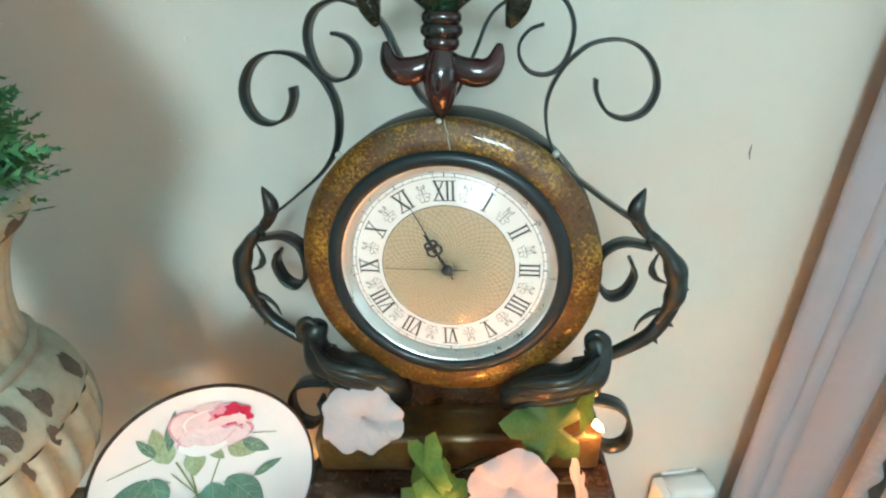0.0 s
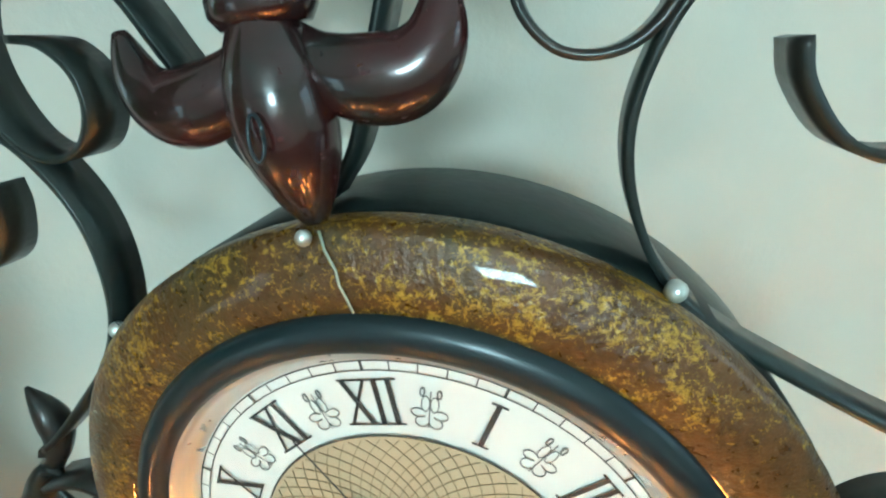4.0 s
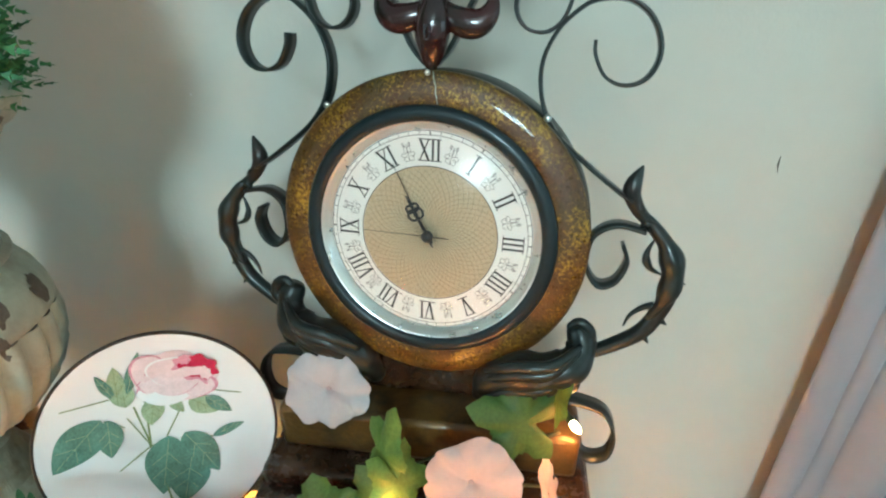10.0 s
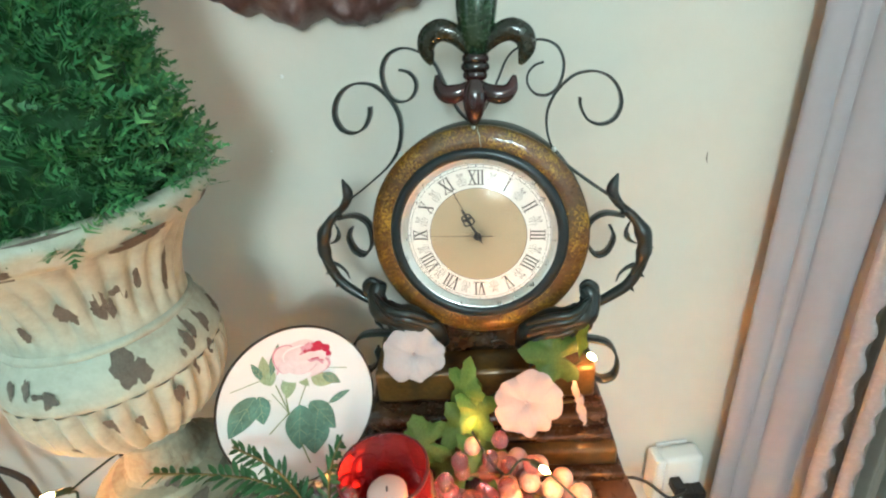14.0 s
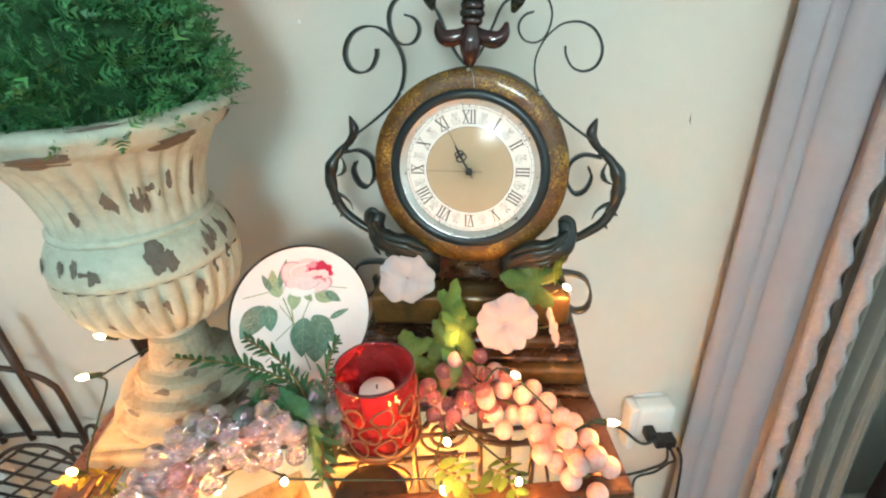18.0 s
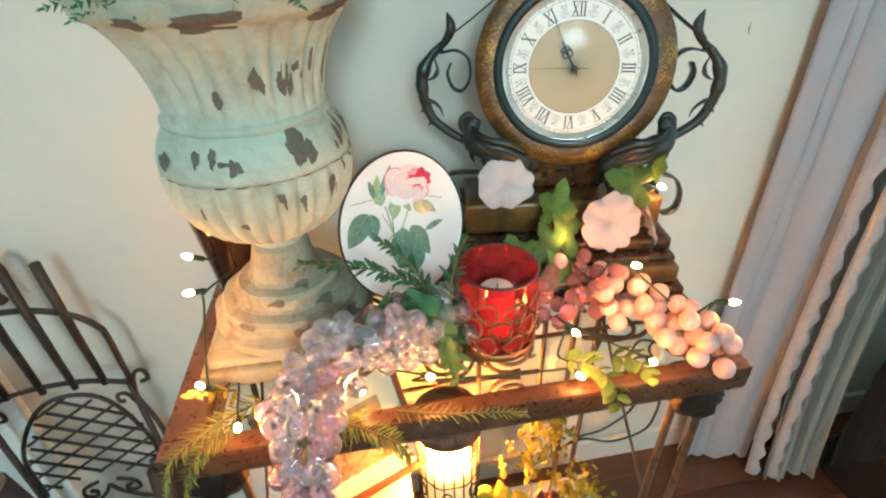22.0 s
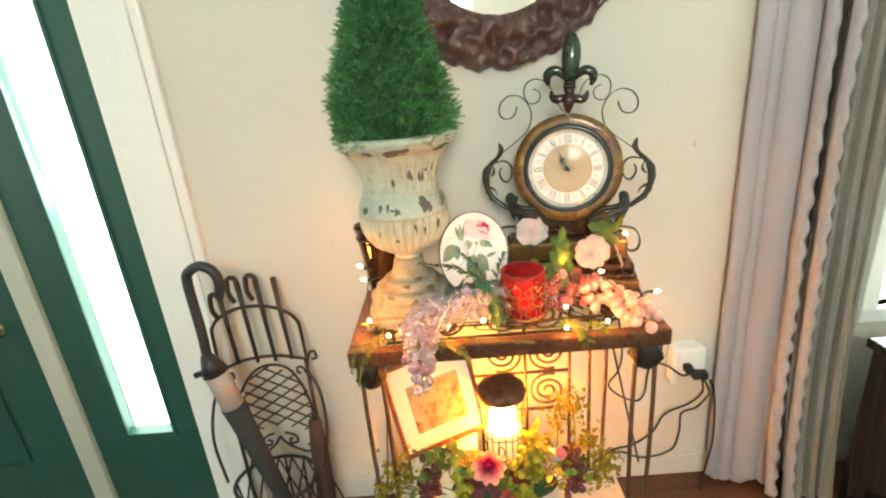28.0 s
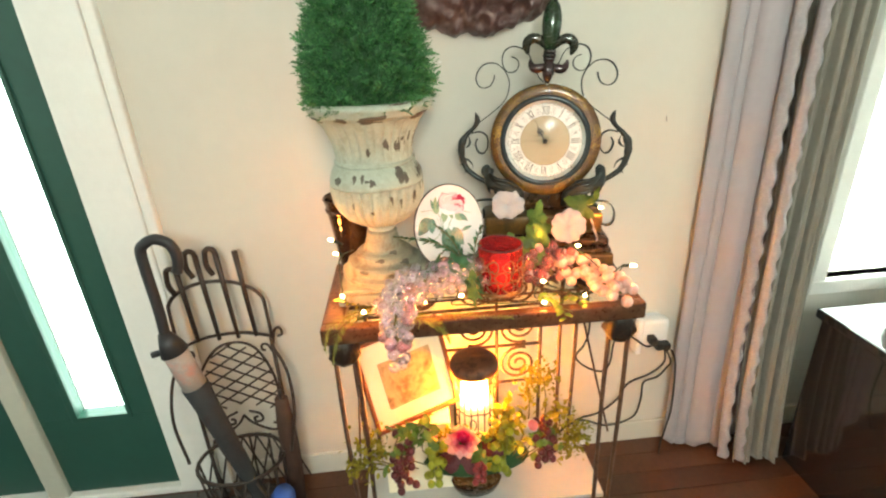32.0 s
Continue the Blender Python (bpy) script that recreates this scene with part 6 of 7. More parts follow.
bunch("clear_grape_bunch", "clear lilac lucite grapes hanging over the table edge", [(-0.240, -0.215, 0.845), (-0.300, -0.240, 0.850), (-0.378, -0.266, 0.850), (-0.424, -0.300, 0.842), (-0.440, -0.352, 0.812), (-0.438, -0.386, 0.760), (-0.439, -0.390, 0.705)],
      lambda t: 0.040 if t < 0.72 else 0.040 - 0.085 * (t - 0.72), 122, 0.0148, [M["lucite"], M["lucite_pink"]], 5, floor_z=TOP, core=True)
bunch("pink_grape_bunch", "frosted rose pink grapes lying on the table", [(-0.095, -0.155, 0.815), (-0.050, -0.165, 0.830), (0.0, -0.175, 0.832)], lambda t: 0.050, 42, 0.0125, [M["grape_pink"], M["grape_pink"], M["grape_peach"]], 8, floor_z=TOP)
bunch("peach_grape_bunch", "frosted peach grapes lying beside the pink ones", [(0.0, -0.190, 0.828), (0.040, -0.215, 0.826), (0.075, -0.245, 0.815)], lambda t: 0.042 - 0.008 * t, 26, 0.0140, [M["grape_peach"]], 9, floor_z=TOP)
bunch("peach_grape_bunch", "small cluster of frosted peach grapes at the table corner", [(0.085, -0.275, 0.812), (0.105, -0.305, 0.815), (0.118, -0.330, 0.806)], lambda t: 0.034, 15, 0.0145, [M["grape_peach"]], 10, floor_z=TOP)


# ---- silk flowers and leaves ----
def leaf_obj(name, parent, p, d, ln, w, mat, lobes=0, spin=0.0, fold=0.2, droop=0.15):
    ob = part(name, grape_leaf(ln, w) if lobes > 3 else leaf_shape(ln, w, lobes, fold, 8, droop), mat, parent, m=aim(p, d, spin))
    return ob


def petal_flower(name, label, c, face, r, mat, petals=5, seed=0):
    """A soft trumpet blossom: broad overlapping petals with a sunk throat, a crease down each and a ruffled lip."""
    th = thing(name, label, "flower", Matrix.Translation(c) @ V(face).to_track_quat("Z", "Y").to_matrix().to_4x4(), "silk flowers")
    rr = random.Random(seed)
    for j in range(petals):
        a0 = 2 * math.pi * j / petals + rr.uniform(-0.12, 0.12)
        half = math.pi / petals * 1.30
        big, ph = rr.uniform(0.90, 1.08), rr.uniform(0, 6)
        vs, fs = [], []
        nr, na = 8, 14
        for i in range(nr + 1):
            t = i / nr
            for k in range(na + 1):
                u = k / na * 2 - 1
                edge = big * (1 - 0.24 * abs(u) ** 2.6 - 0.05 * math.exp(-(u / 0.12) ** 2)) + 0.022 * math.sin(9 * u + ph)
                q = r * t * (1 + (edge - 1) * t ** 1.5)
                a = a0 + u * half
                z = r * (0.42 * t ** 0.6 - 0.26 * t ** 3) + 0.0007 * j - 0.05 * r * t * math.exp(-(u / 0.16) ** 2) + 0.07 * r * t ** 3 * math.sin(6.5 * u + ph)
                vs.append((q * math.cos(a), q * math.sin(a), z))
        for i in range(nr):
            for k in range(na):
                b = i * (na + 1) + k
                fs.append((b, b + 1, b + na + 2, b + na + 1))
        part("petal", (vs, fs), mat, th)
    part("flower_eye", ball(r * 0.07, 10, 6, c=(0, 0, r * 0.06), squash=(1, 1, 0.7)), M["petal"], th)
    part("stem", sweep(smooth_line([(0, 0, 0.0), (0.004, -0.004, -0.02), (0.012, -0.02, -0.035)], 4), 0.0018, n=6), M["stem"], th)
    return th


petal_flower("silk_flower", "white silk blossom leaning against the clock", (-0.110, -0.050, 0.962), (-0.1, -0.9, 0.35), 0.045, M["petal_white"], 5, 1)
petal_flower("silk_flower", "pale pink silk blossom by the clock's foot", (0.040, -0.126, 0.914), (-0.1, -0.9, 0.35), 0.048, M["petal"], 5, 2)
petal_flower("silk_flower", "pale pink silk blossom turned on edge", (0.112, -0.118, 0.895), (0.93, -0.25, 0.30), 0.033, M["petal"], 5, 3)


def vine(name, label, line, leaves, mat, lobes=4, r=0.0022, group="vines"):
    th = thing(name, label, "vine", None, group)
    part("stem", sweep(smooth_line(line, 6), r, n=6), M["stem"], th)
    for p, d, ln, w, sp in leaves:
        leaf_obj("leaf", th, p, d, ln, w, mat, lobes, sp)
    return th


vine("grape_leaf_spray", "green silk grape leaves beside the blossoms", [(-0.02, -0.10, 0.790), (-0.035, -0.115, 0.86), (-0.045, -0.105, 0.915), (0.03, -0.115, 0.905), (0.09, -0.095, 0.925), (0.128, -0.098, 0.950)],
     [((-0.055, -0.118, 0.905), (0.22, 0.10, 0.97), 0.082, 0.066, 0.2), ((-0.040, -0.124, 0.950), (0.30, -0.25, -0.92), 0.085, 0.064, 0.3), ((-0.048, -0.122, 0.925), (0.05, -0.3, -0.95), 0.100, 0.075, 0.1), ((-0.04, -0.135, 0.885), (0.25, -0.45, -0.9), 0.095, 0.070, 0.2),
      ((-0.072, -0.137, 0.868), (-1, -0.05, 0.12), 0.088, 0.076, -1.0), ((-0.060, -0.142, 0.862), (-0.5, -0.3, -0.6), 0.075, 0.062, -0.4), ((0.128, -0.100, 0.952), (-0.93, -0.06, 0.36), 0.092, 0.088, -1.1), ((0.118, -0.092, 0.965), (0.25, 0.05, 0.95), 0.055, 0.060, -0.3)], M["vine"])


def fern(name, label, line, count, ln, mat, seed, group="greenery", spread=1.0, slim=0.22):
    th = thing(name, label, "greenery", None, group)
    rr = random.Random(seed)
    pts = smooth_line(line, 8)
    part("stem", sweep(pts, 0.0016, n=5), M["stem"], th)
    for i in range(count):
        t = (i + 0.5) / count
        k = min(int(t * (len(pts) - 1)), len(pts) - 2)
        d = (pts[k + 1] - pts[k]).normalized()
        s = d.cross(V((0, 0, 1)))
        s = (s.normalized() if s.length > 0.1 else V((1, 0, 0))) * (1 if i % 2 else -1)
        dd = d * 0.8 + s * spread + V((rr.gauss(0, 0.15), rr.gauss(0, 0.15), rr.uniform(-0.1, 0.4)))
        leaf_obj("leaf", th, pts[k], dd, ln * rr.uniform(0.7, 1.15) * (1.15 - 0.6 * t), ln * slim, mat, 0, rr.uniform(-0.6, 0.6))
    return th


fern("fern_sprig", "dark green fern sprig rising before the plate", [(-0.225, -0.255, 0.79), (-0.245, -0.225, 0.86), (-0.30, -0.205, 0.912), (-0.36, -0.200, 0.935), (-0.435, -0.198, 0.950)], 56, 0.034, M["fern"], 1, slim=0.2)
fern("fern_sprig", "dark green fern sprig standing before the plate", [(-0.235, -0.250, 0.79), (-0.255, -0.222, 0.86), (-0.285, -0.205, 0.930), (-0.330, -0.200, 0.978)], 46, 0.030, M["fern"], 11, slim=0.2)
fern("fern_sprig", "dark green fern sprig behind the candle glass", [(-0.225, -0.250, 0.79), (-0.232, -0.215, 0.88), (-0.222, -0.205, 0.930), (-0.205, -0.200, 0.965)], 34, 0.028, M["fern"], 12, slim=0.2)
fern("fern_sprig", "dark green fern sprig by the red candle glass", [(-0.30, -0.205, 0.885), (-0.265, -0.225, 0.870), (-0.240, -0.26, 0.83), (-0.240, -0.30, 0.79)], 22, 0.036, M["fern"], 2)
for sgn, (p, d) in enumerate((((-0.300, -0.222, 0.890), (0.6, -0.4, -0.25)), ((-0.262, -0.235, 0.880), (0.25, -0.5, -0.8)), ((-0.315, -0.215, 0.900), (-0.5, -0.3, -0.5)), ((-0.255, -0.262, 0.845), (0.15, -0.45, -0.85)))):
    o = thing("silk_leaf", "dark green silk ivy leaf", "leaf", None, "ivy leaves")
    leaf_obj("blade", o, p, d, 0.072, 0.046, M["fern"], 4, 1.3)
    part("stem", sweep([V(p) - V(d).normalized() * 0.012, V(p)], 0.0015, n=5), M["stem"], o)
fern("cedar_sprig", "yellow green cedar sprig trailing over the table edge", [(-0.50, -0.285, 0.80), (-0.555, -0.315, 0.800), (-0.60, -0.352, 0.79), (-0.615, -0.365, 0.74)], 110, 0.026, M["cedar"], 3, slim=0.07)
fern("cedar_sprig", "yellow green cedar sprig at the table corner", [(-0.52, -0.305, 0.80), (-0.56, -0.340, 0.796), (-0.585, -0.362, 0.765), (-0.60, -0.368, 0.70)], 110, 0.026, M["cedar"], 4, slim=0.07)
fern("cedar_sprig", "green sprig under the clear grapes", [(-0.40, -0.330, 0.79), (-0.36, -0.352, 0.787), (-0.33, -0.362, 0.770), (-0.315, -0.366, 0.74)], 90, 0.030, M["cedar"], 5, slim=0.08)
fern("cedar_sprig", "thin feathery sprig on the table front", [(-0.33, -0.325, 0.79), (-0.27, -0.345, 0.792), (-0.20, -0.352, 0.786), (-0.16, -0.358, 0.784)], 90, 0.019, M["cedar"], 6, slim=0.08)
fern("boxwood_sprig", "small pale green leaves among the lights", [(-0.08, -0.285, 0.79), (-0.055, -0.31, 0.80), (-0.035, -0.335, 0.79), (-0.03, -0.36, 0.765)], 14, 0.036, M["vine"], 7, spread=1.5, slim=0.42)
fern("boxwood_sprig", "small pale green leaves by the peach grapes", [(-0.01, -0.29, 0.79), (0.01, -0.315, 0.80), (0.025, -0.345, 0.79)], 10, 0.034, M["vine"], 8, spread=1.5, slim=0.42)
fern("boxwood_sprig", "yellow leaves by the lit bulbs", [(-0.54, -0.25, 0.79), (-0.565, -0.27, 0.815), (-0.575, -0.29, 0.83)], 12, 0.03, M["yellow_leaf"], 9, spread=1.2)

# ---- string of lights ----
BULBS = [((0.157, -0.293, 0.863), (0.9, -0.3, 0.1)), ((0.037, -0.229, 0.900), (0.4, -0.8, 0.3)), ((0.024, -0.332, 0.812), (-0.2, -0.8, 0.5)), ((-0.065, -0.275, 0.830), (0.1, -0.9, 0.3)), ((-0.075, -0.325, 0.798), (0.1, -0.8, 0.3)),
         ((-0.279, -0.318, 0.832), (0.3, -0.7, 0.5)), ((-0.569, -0.277, 0.835), (-0.1, -0.5, 0.8)), ((-0.514, -0.345, 0.825), (0.2, -0.8, 0.3)), ((-0.612, -0.075, 0.907), (-0.6, -0.4, 0.5)), ((-0.588, -0.170, 0.905), (-0.5, -0.6, 0.4)),
         ((0.146, -0.090, 0.948), (0.3, -0.8, 0.0)), ((-0.045, -0.130, 0.900), (0.3, -0.8, 0.3)), ((-0.37, -0.30, 0.81), (0.2, -0.8, 0.4))]


def string_lights():
    th = thing("string_lights", "string of small warm white lights wound over the table", "string lights")
    order = [8, 9, 6, 7, 12, 5, 4, 3, 2, 0, 1, 11, 10]
    line = []
    rr = random.Random(2)
    for a in order:
        p, d = V(BULBS[a][0]), V(BULBS[a][1]).normalized()
        line.append(p - d * 0.028)
        line.append(p - d * 0.045 + V((rr.uniform(-0.03, 0.03), rr.uniform(0.0, 0.04), -0.03)))
    line = [V((q.x, q.y, max(q.z, TOP + 0.004))) for q in line]
    part("cable", sweep(smooth_line(line, 6), 0.0017, n=6), M["green_wire"], th, "thin dark green cable")
    for p, d in BULBS:
        mt = V(d).to_track_quat("Z", "Y").to_matrix().to_4x4()
        mt.translation = p
        sock = part("bulb_socket", moved(lathe([(0.0035, -0.026), (0.0042, -0.024), (0.0042, -0.008), (0.0032, -0.006)], 12), mt), M["green_wire"], th)
        part("bulb", moved(lathe([(0.0026, -0.008), (0.0040, -0.004), (0.0044, 0.000), (0.0036, 0.004), (0.0020, 0.007), (0.0003, 0.009)], 14), mt), GLOW["bulb"], sock, "glowing warm white bulb")
    return th


string_lights()
for i, watts in enumerate((0.28, 0.20, 0.22, 0.20, 0.22, 0.34, 0.34, 0.32, 0.24, 0.22, 0.16, 0.05, 0.26)):
    p, d = BULBS[i]
    lamp("bulb_light", "POINT", watts * 1.4, (1.0, 0.28, 0.04), SET @ Matrix.Translation(V(p) + V(d).normalized() * 0.022), 0.008)


# ---- under the table: lantern, picture, garland ----
BASE = LOW
LAN = V((-0.241, -0.116, SHELF + 0.0463))


def lantern():
    th = thing("caged_lantern", "lit glass lantern in a dark wire cage with a bronze lid", "lantern", Matrix.Translation(LAN) @ Matrix.Diagonal((1.0, 1.0, 1.09, 1.0)))
    R = 0.069
    part("base", lathe([(0.001, 0.0), (0.075, 0.0), (0.077, 0.005), (0.074, 0.014), (0.069, 0.018), (0.001, 0.018)], 40), M["iron"], th)
    part("lid", lathe([(0.064, 0.382), (0.075, 0.383), (0.0775, 0.394), (0.074, 0.408), (0.053, 0.416), (0.001, 0.419)], 48), M["rust_iron"], th, "round bronze lid")
    g = part("glass", lathe([(R - 0.004, 0.019), (R - 0.003, 0.20), (R - 0.004, 0.381)], 40, cap=False), M["dome"], th, "clear glass cylinder")
    g.visible_shadow = False
    # wide candle that emits: the glow of the whole glass is put into it
    part("candle", lathe([(0.001, 0.019), (0.061, 0.019), (0.061, 0.260), (0.056, 0.270), (0.001, 0.268)], 32), GLOW["wax"], th, "ivory pillar candle with the lantern's glow put into its wax")
    # lamp body widened to the breadth of its glare
    part("flame_bulb", lathe([(0.001, 0.276), (0.024, 0.279), (0.043, 0.298), (0.041, 0.325), (0.022, 0.352), (0.001, 0.364)], 24), GLOW["lantern"], th, "bright warm lamp")
    for j in range(20):
        a = 2 * math.pi * j / 20
        part("cage_wire", sweep([(R * math.cos(a), R * math.sin(a), 0.014), (R * math.cos(a), R * math.sin(a), 0.384)], 0.0020, n=5), M["iron"], th)
    for z in (0.09, 0.19, 0.26, 0.33):
        part("cage_hoop", sweep([(R * math.cos(2 * math.pi * q / 32), R * math.sin(2 * math.pi * q / 32), z + 0.004 * math.sin(7 * 2 * math.pi * q / 32)) for q in range(33)], 0.0020, n=5), M["iron"], th)
    for j in range(7):
        a = 2 * math.pi * j / 7
        pts = [((R + 0.001) * math.cos(a + 0.16 * math.cos(q * 0.8)), (R + 0.001) * math.sin(a + 0.16 * math.cos(q * 0.8)), 0.225 + 0.02 * math.sin(q * 0.8)) for q in range(9)]
        part("cage_scroll", sweep(pts, 0.0020, n=5), M["iron"], th)
    return th


lantern()
box_ = solo("storage_box", box(-0.545, -0.330, -0.195, -0.06, SHELF + 0.0463, 0.342, 0.004), M["mat_board"], "pale cardboard box on the shelf board", "box", smooth=False)


def picture():
    th = thing("framed_print", "framed sepia landscape print with a wide cream mat", "picture", pose(-0.452, -0.128, 0.490, -13, -7, 19))
    w, h, f = 0.142, 0.154, 0.014
    for b in ((-w, w, -h, -h + f), (-w, w, h - f, h), (-w, -w + f, -h + f, h - f), (w - f, w, -h + f, h - f)):
        part("frame_rail", box(b[0], b[1], -0.012, 0.010, b[2], b[3], 0.004), M["frame_wood"], th, "", False)
    part("backing", box(-w + 0.002, w - 0.002, 0.004, 0.0095, -h + 0.002, h - 0.002, 0), M["frame_wood"], th, "", False)
    part("mat", box(-w + f, w - f, -0.001, 0.0035, -h + f, h - f, 0), M["mat_board"], th, "cream mat board", False)
    part("print", box(-0.082, 0.090, -0.0016, -0.0011, -0.090, 0.070, 0), M["sketch"], th, "sepia landscape print", False)
    gl = part("glazing", box(-w + f, w - f, -0.0075, -0.006, -h + f, h - f, 0), M["dome"], th, "", False)
    gl.visible_shadow = False
    return th


picture()


def garland():
    """The arrangement along the front of the shelf board: leaves, grapes, rose, cork."""
    r = random.Random(12)
    th = thing("flower_basket", "low dark basket holding the silk flower arrangement", "basket")
    part("bowl", moved(lathe([(0.001, 0.0), (0.085, 0.0), (0.105, 0.070), (0.115, 0.142), (0.112, 0.146), (0.100, 0.13), (0.001, 0.125)], 36), Matrix.Translation((-0.255, -0.215, SHELF + 0.0463)) @ Matrix.Diagonal((0.72, 0.34, 0.36, 1))), M["wood_dark"], th)
    part("foam", moved(ball(0.08, 16, 8, squash=(2.1, 0.7, 0.7)), Matrix.Translation((-0.255, -0.24, 0.235))), M["core"], th)
    k = 0
    for cx, cy, cz, n, mat, ln in ((-0.56, -0.335, 0.395, 46, "yellow_leaf", 0.026), (-0.600, -0.335, 0.36, 30, "yellow_leaf", 0.028), (-0.024, -0.150, 0.450, 60, "yellow_leaf", 0.024), (-0.085, -0.205, 0.455, 44, "yellow_leaf", 0.026), (-0.003, -0.258, 0.400, 44, "yellow_leaf", 0.027), (0.043, -0.300, 0.350, 40, "yellow_leaf", 0.028),
                                   (-0.15, -0.27, 0.40, 34, "yellow_leaf", 0.040), (-0.19, -0.28, 0.36, 36, "yellow_leaf", 0.034), (-0.41, -0.29, 0.395, 34, "vine", 0.036), (-0.34, -0.29, 0.36, 24, "yellow_leaf", 0.035), (-0.25, -0.30, 0.31, 34, "vine", 0.036), (-0.06, -0.27, 0.32, 28, "vine", 0.034), (-0.49, -0.28, 0.39, 30, "vine", 0.034), (-0.580, -0.26, 0.37, 26, "yellow_leaf", 0.030), (0.02, -0.28, 0.30, 30, "yellow_leaf", 0.032)):
        sp = thing("foliage_spray", "bushy green and yellow silk foliage spray" if mat == "yellow_leaf" else "spray of green silk leaves", "foliage", None, "arrangement sprays")
        top = V((cx, cy, cz))
        part("stem", sweep(smooth_line([(-0.255 + (cx + 0.255) * 0.6, -0.275, 0.25), (cx - 0.01, (cy - 0.275) / 2, (cz + 0.25) / 2), top], 4), 0.002, n=5), M["stem"], sp)
        if mat == "yellow_leaf":
            n, ln = int(n * 2.1), ln * 0.66
        for _ in range(n):
            p = top + V((r.gauss(0, 0.022), r.gauss(0, 0.020), r.gauss(0, 0.028)))
            d = V((r.gauss(0, 1), r.gauss(-0.4, 1), r.gauss(0.25, 0.8)))
            leaf_obj("leaf", sp, p, d, ln * r.uniform(0.7, 1.2), ln * 0.6, M[mat], 0, r.uniform(-1, 1))
    # silk rose: spiralled petals
    rs = thing("silk_rose", "red and pink silk rose in the arrangement", "rose", Matrix.Translation((-0.306, -0.308, 0.368)) @ pose(0, 0, 0, 24, 8, -8))
    def rose_petal(a0, lean, ln, wid, base, mat, ruff):
        """A cupped petal standing at angle a0, leaning out from the middle, with a rolled ragged lip."""
        vs, fs = [], []
        for i in range(7):
            q = i / 6
            th_ = lean * (0.35 + 0.75 * q)
            for u in range(9):
                c_ = u / 8 * 2 - 1
                half = wid * (0.45 + 0.75 * math.sin(math.pi * min(q * 0.75 + 0.1, 1))) * c_
                out = base + ln * q * math.sin(th_) - 0.25 * wid * c_ * c_ * (1 - 0.5 * q) + ruff * math.sin(4 * c_ + 5 * a0) * q * q
                up = ln * q * math.cos(th_) * (1 - 0.13 * c_ * c_) - (0.006 * (q - 0.75) * 8 if q > 0.75 else 0) * lean
                vs.append((out * math.cos(a0) - half * math.sin(a0), out * math.sin(a0) + half * math.cos(a0), up))
        for i in range(6):
            for u in range(8):
                b = i * 9 + u
                fs.append((b, b + 1, b + 10, b + 9))
        part("petal", (vs, fs), mat, rs)
    for ring, count, lean, ln, wid, base, mat in ((0, 3, 0.06, 0.048, 0.010, 0.002, "rose_silk"), (1, 4, 0.22, 0.048, 0.013, 0.005, "rose_silk"), (2, 4, 0.45, 0.045, 0.018, 0.008, "rose_silk_mid"), (3, 5, 0.66, 0.043, 0.022, 0.010, "rose_silk_pale"), (4, 5, 0.92, 0.041, 0.027, 0.012, "rose_silk_light")):
        for j in range(count):
            rose_petal(2 * math.pi * (j + 0.5 * ring) / count + r.uniform(-0.15, 0.15), lean * r.uniform(0.9, 1.1), ln, wid, base, M[mat], 0.0012 + 0.0012 * ring)
    part("heart", ball(0.013, 14, 10, c=(0, 0, 0.026), squash=(0.8, 0.8, 1.4)), M["rose_silk"], rs, "tight red bud")
    part("calyx", ball(0.022, 12, 8, c=(0, 0, -0.012)), M["vine"], rs)
    bunch("green_grape_bunch", "lime green grapes glowing beside the lantern", [(-0.175, -0.275, 0.400), (-0.19, -0.290, 0.355), (-0.195, -0.305, 0.30), (-0.19, -0.310, 0.25)], lambda t: 0.034, 30, 0.0125, [M["grape_green"]], 21)
    bunch("green_grape_bunch", "green grapes hanging in the arrangement", [(-0.385, -0.300, 0.355), (-0.388, -0.312, 0.31), (-0.385, -0.320, 0.25)], lambda t: 0.030, 22, 0.012, [M["grape_green"]], 22)
    bunch("burgundy_grape_bunch", "dark burgundy grapes in the arrangement", [(-0.470, -0.290, 0.375), (-0.485, -0.310, 0.33), (-0.48, -0.320, 0.26)], lambda t: 0.036, 30, 0.012, [M["apple"]], 23)
    bunch("burgundy_grape_bunch", "dark burgundy grapes among the leaves", [(-0.055, -0.258, 0.365), (-0.050, -0.270, 0.31), (-0.05, -0.28, 0.24)], lambda t: 0.034, 28, 0.012, [M["apple"]], 24)
    bl = thing("burgundy_leaf_cluster", "broad dark burgundy silk leaves under the rose", "leaves")
    for p, d, ln, w, sp in (((-0.33, -0.285, 0.345), (-0.2, -0.5, -0.55), 0.085, 0.070, 0.2), ((-0.29, -0.290, 0.345), (0.15, -0.55, -0.6), 0.090, 0.074, -0.2), ((-0.255, -0.285, 0.350), (0.75, -0.35, -0.3), 0.085, 0.066, 0.3), ((-0.36, -0.280, 0.365), (-0.75, -0.2, 0.25), 0.080, 0.060, 0.5), ((-0.40, -0.270, 0.385), (-0.6, 0.1, 0.55), 0.070, 0.058, 0.8)):
        leaf_obj("leaf", bl, p, d, ln, w, M["apple"], 3, sp)
    part("stem", sweep(smooth_line([(-0.25, -0.27, 0.30), (-0.30, -0.285, 0.343), (-0.40, -0.270, 0.385)], 5), 0.002, n=5), M["stem"], bl)
    bunch("burgundy_grape_bunch", "small red grapes hanging at the front of the arrangement", [(-0.265, -0.310, 0.290), (-0.262, -0.318, 0.255), (-0.262, -0.320, 0.225)], lambda t: 0.024 - 0.010 * t, 18, 0.010, [M["red_grape"]], 25)
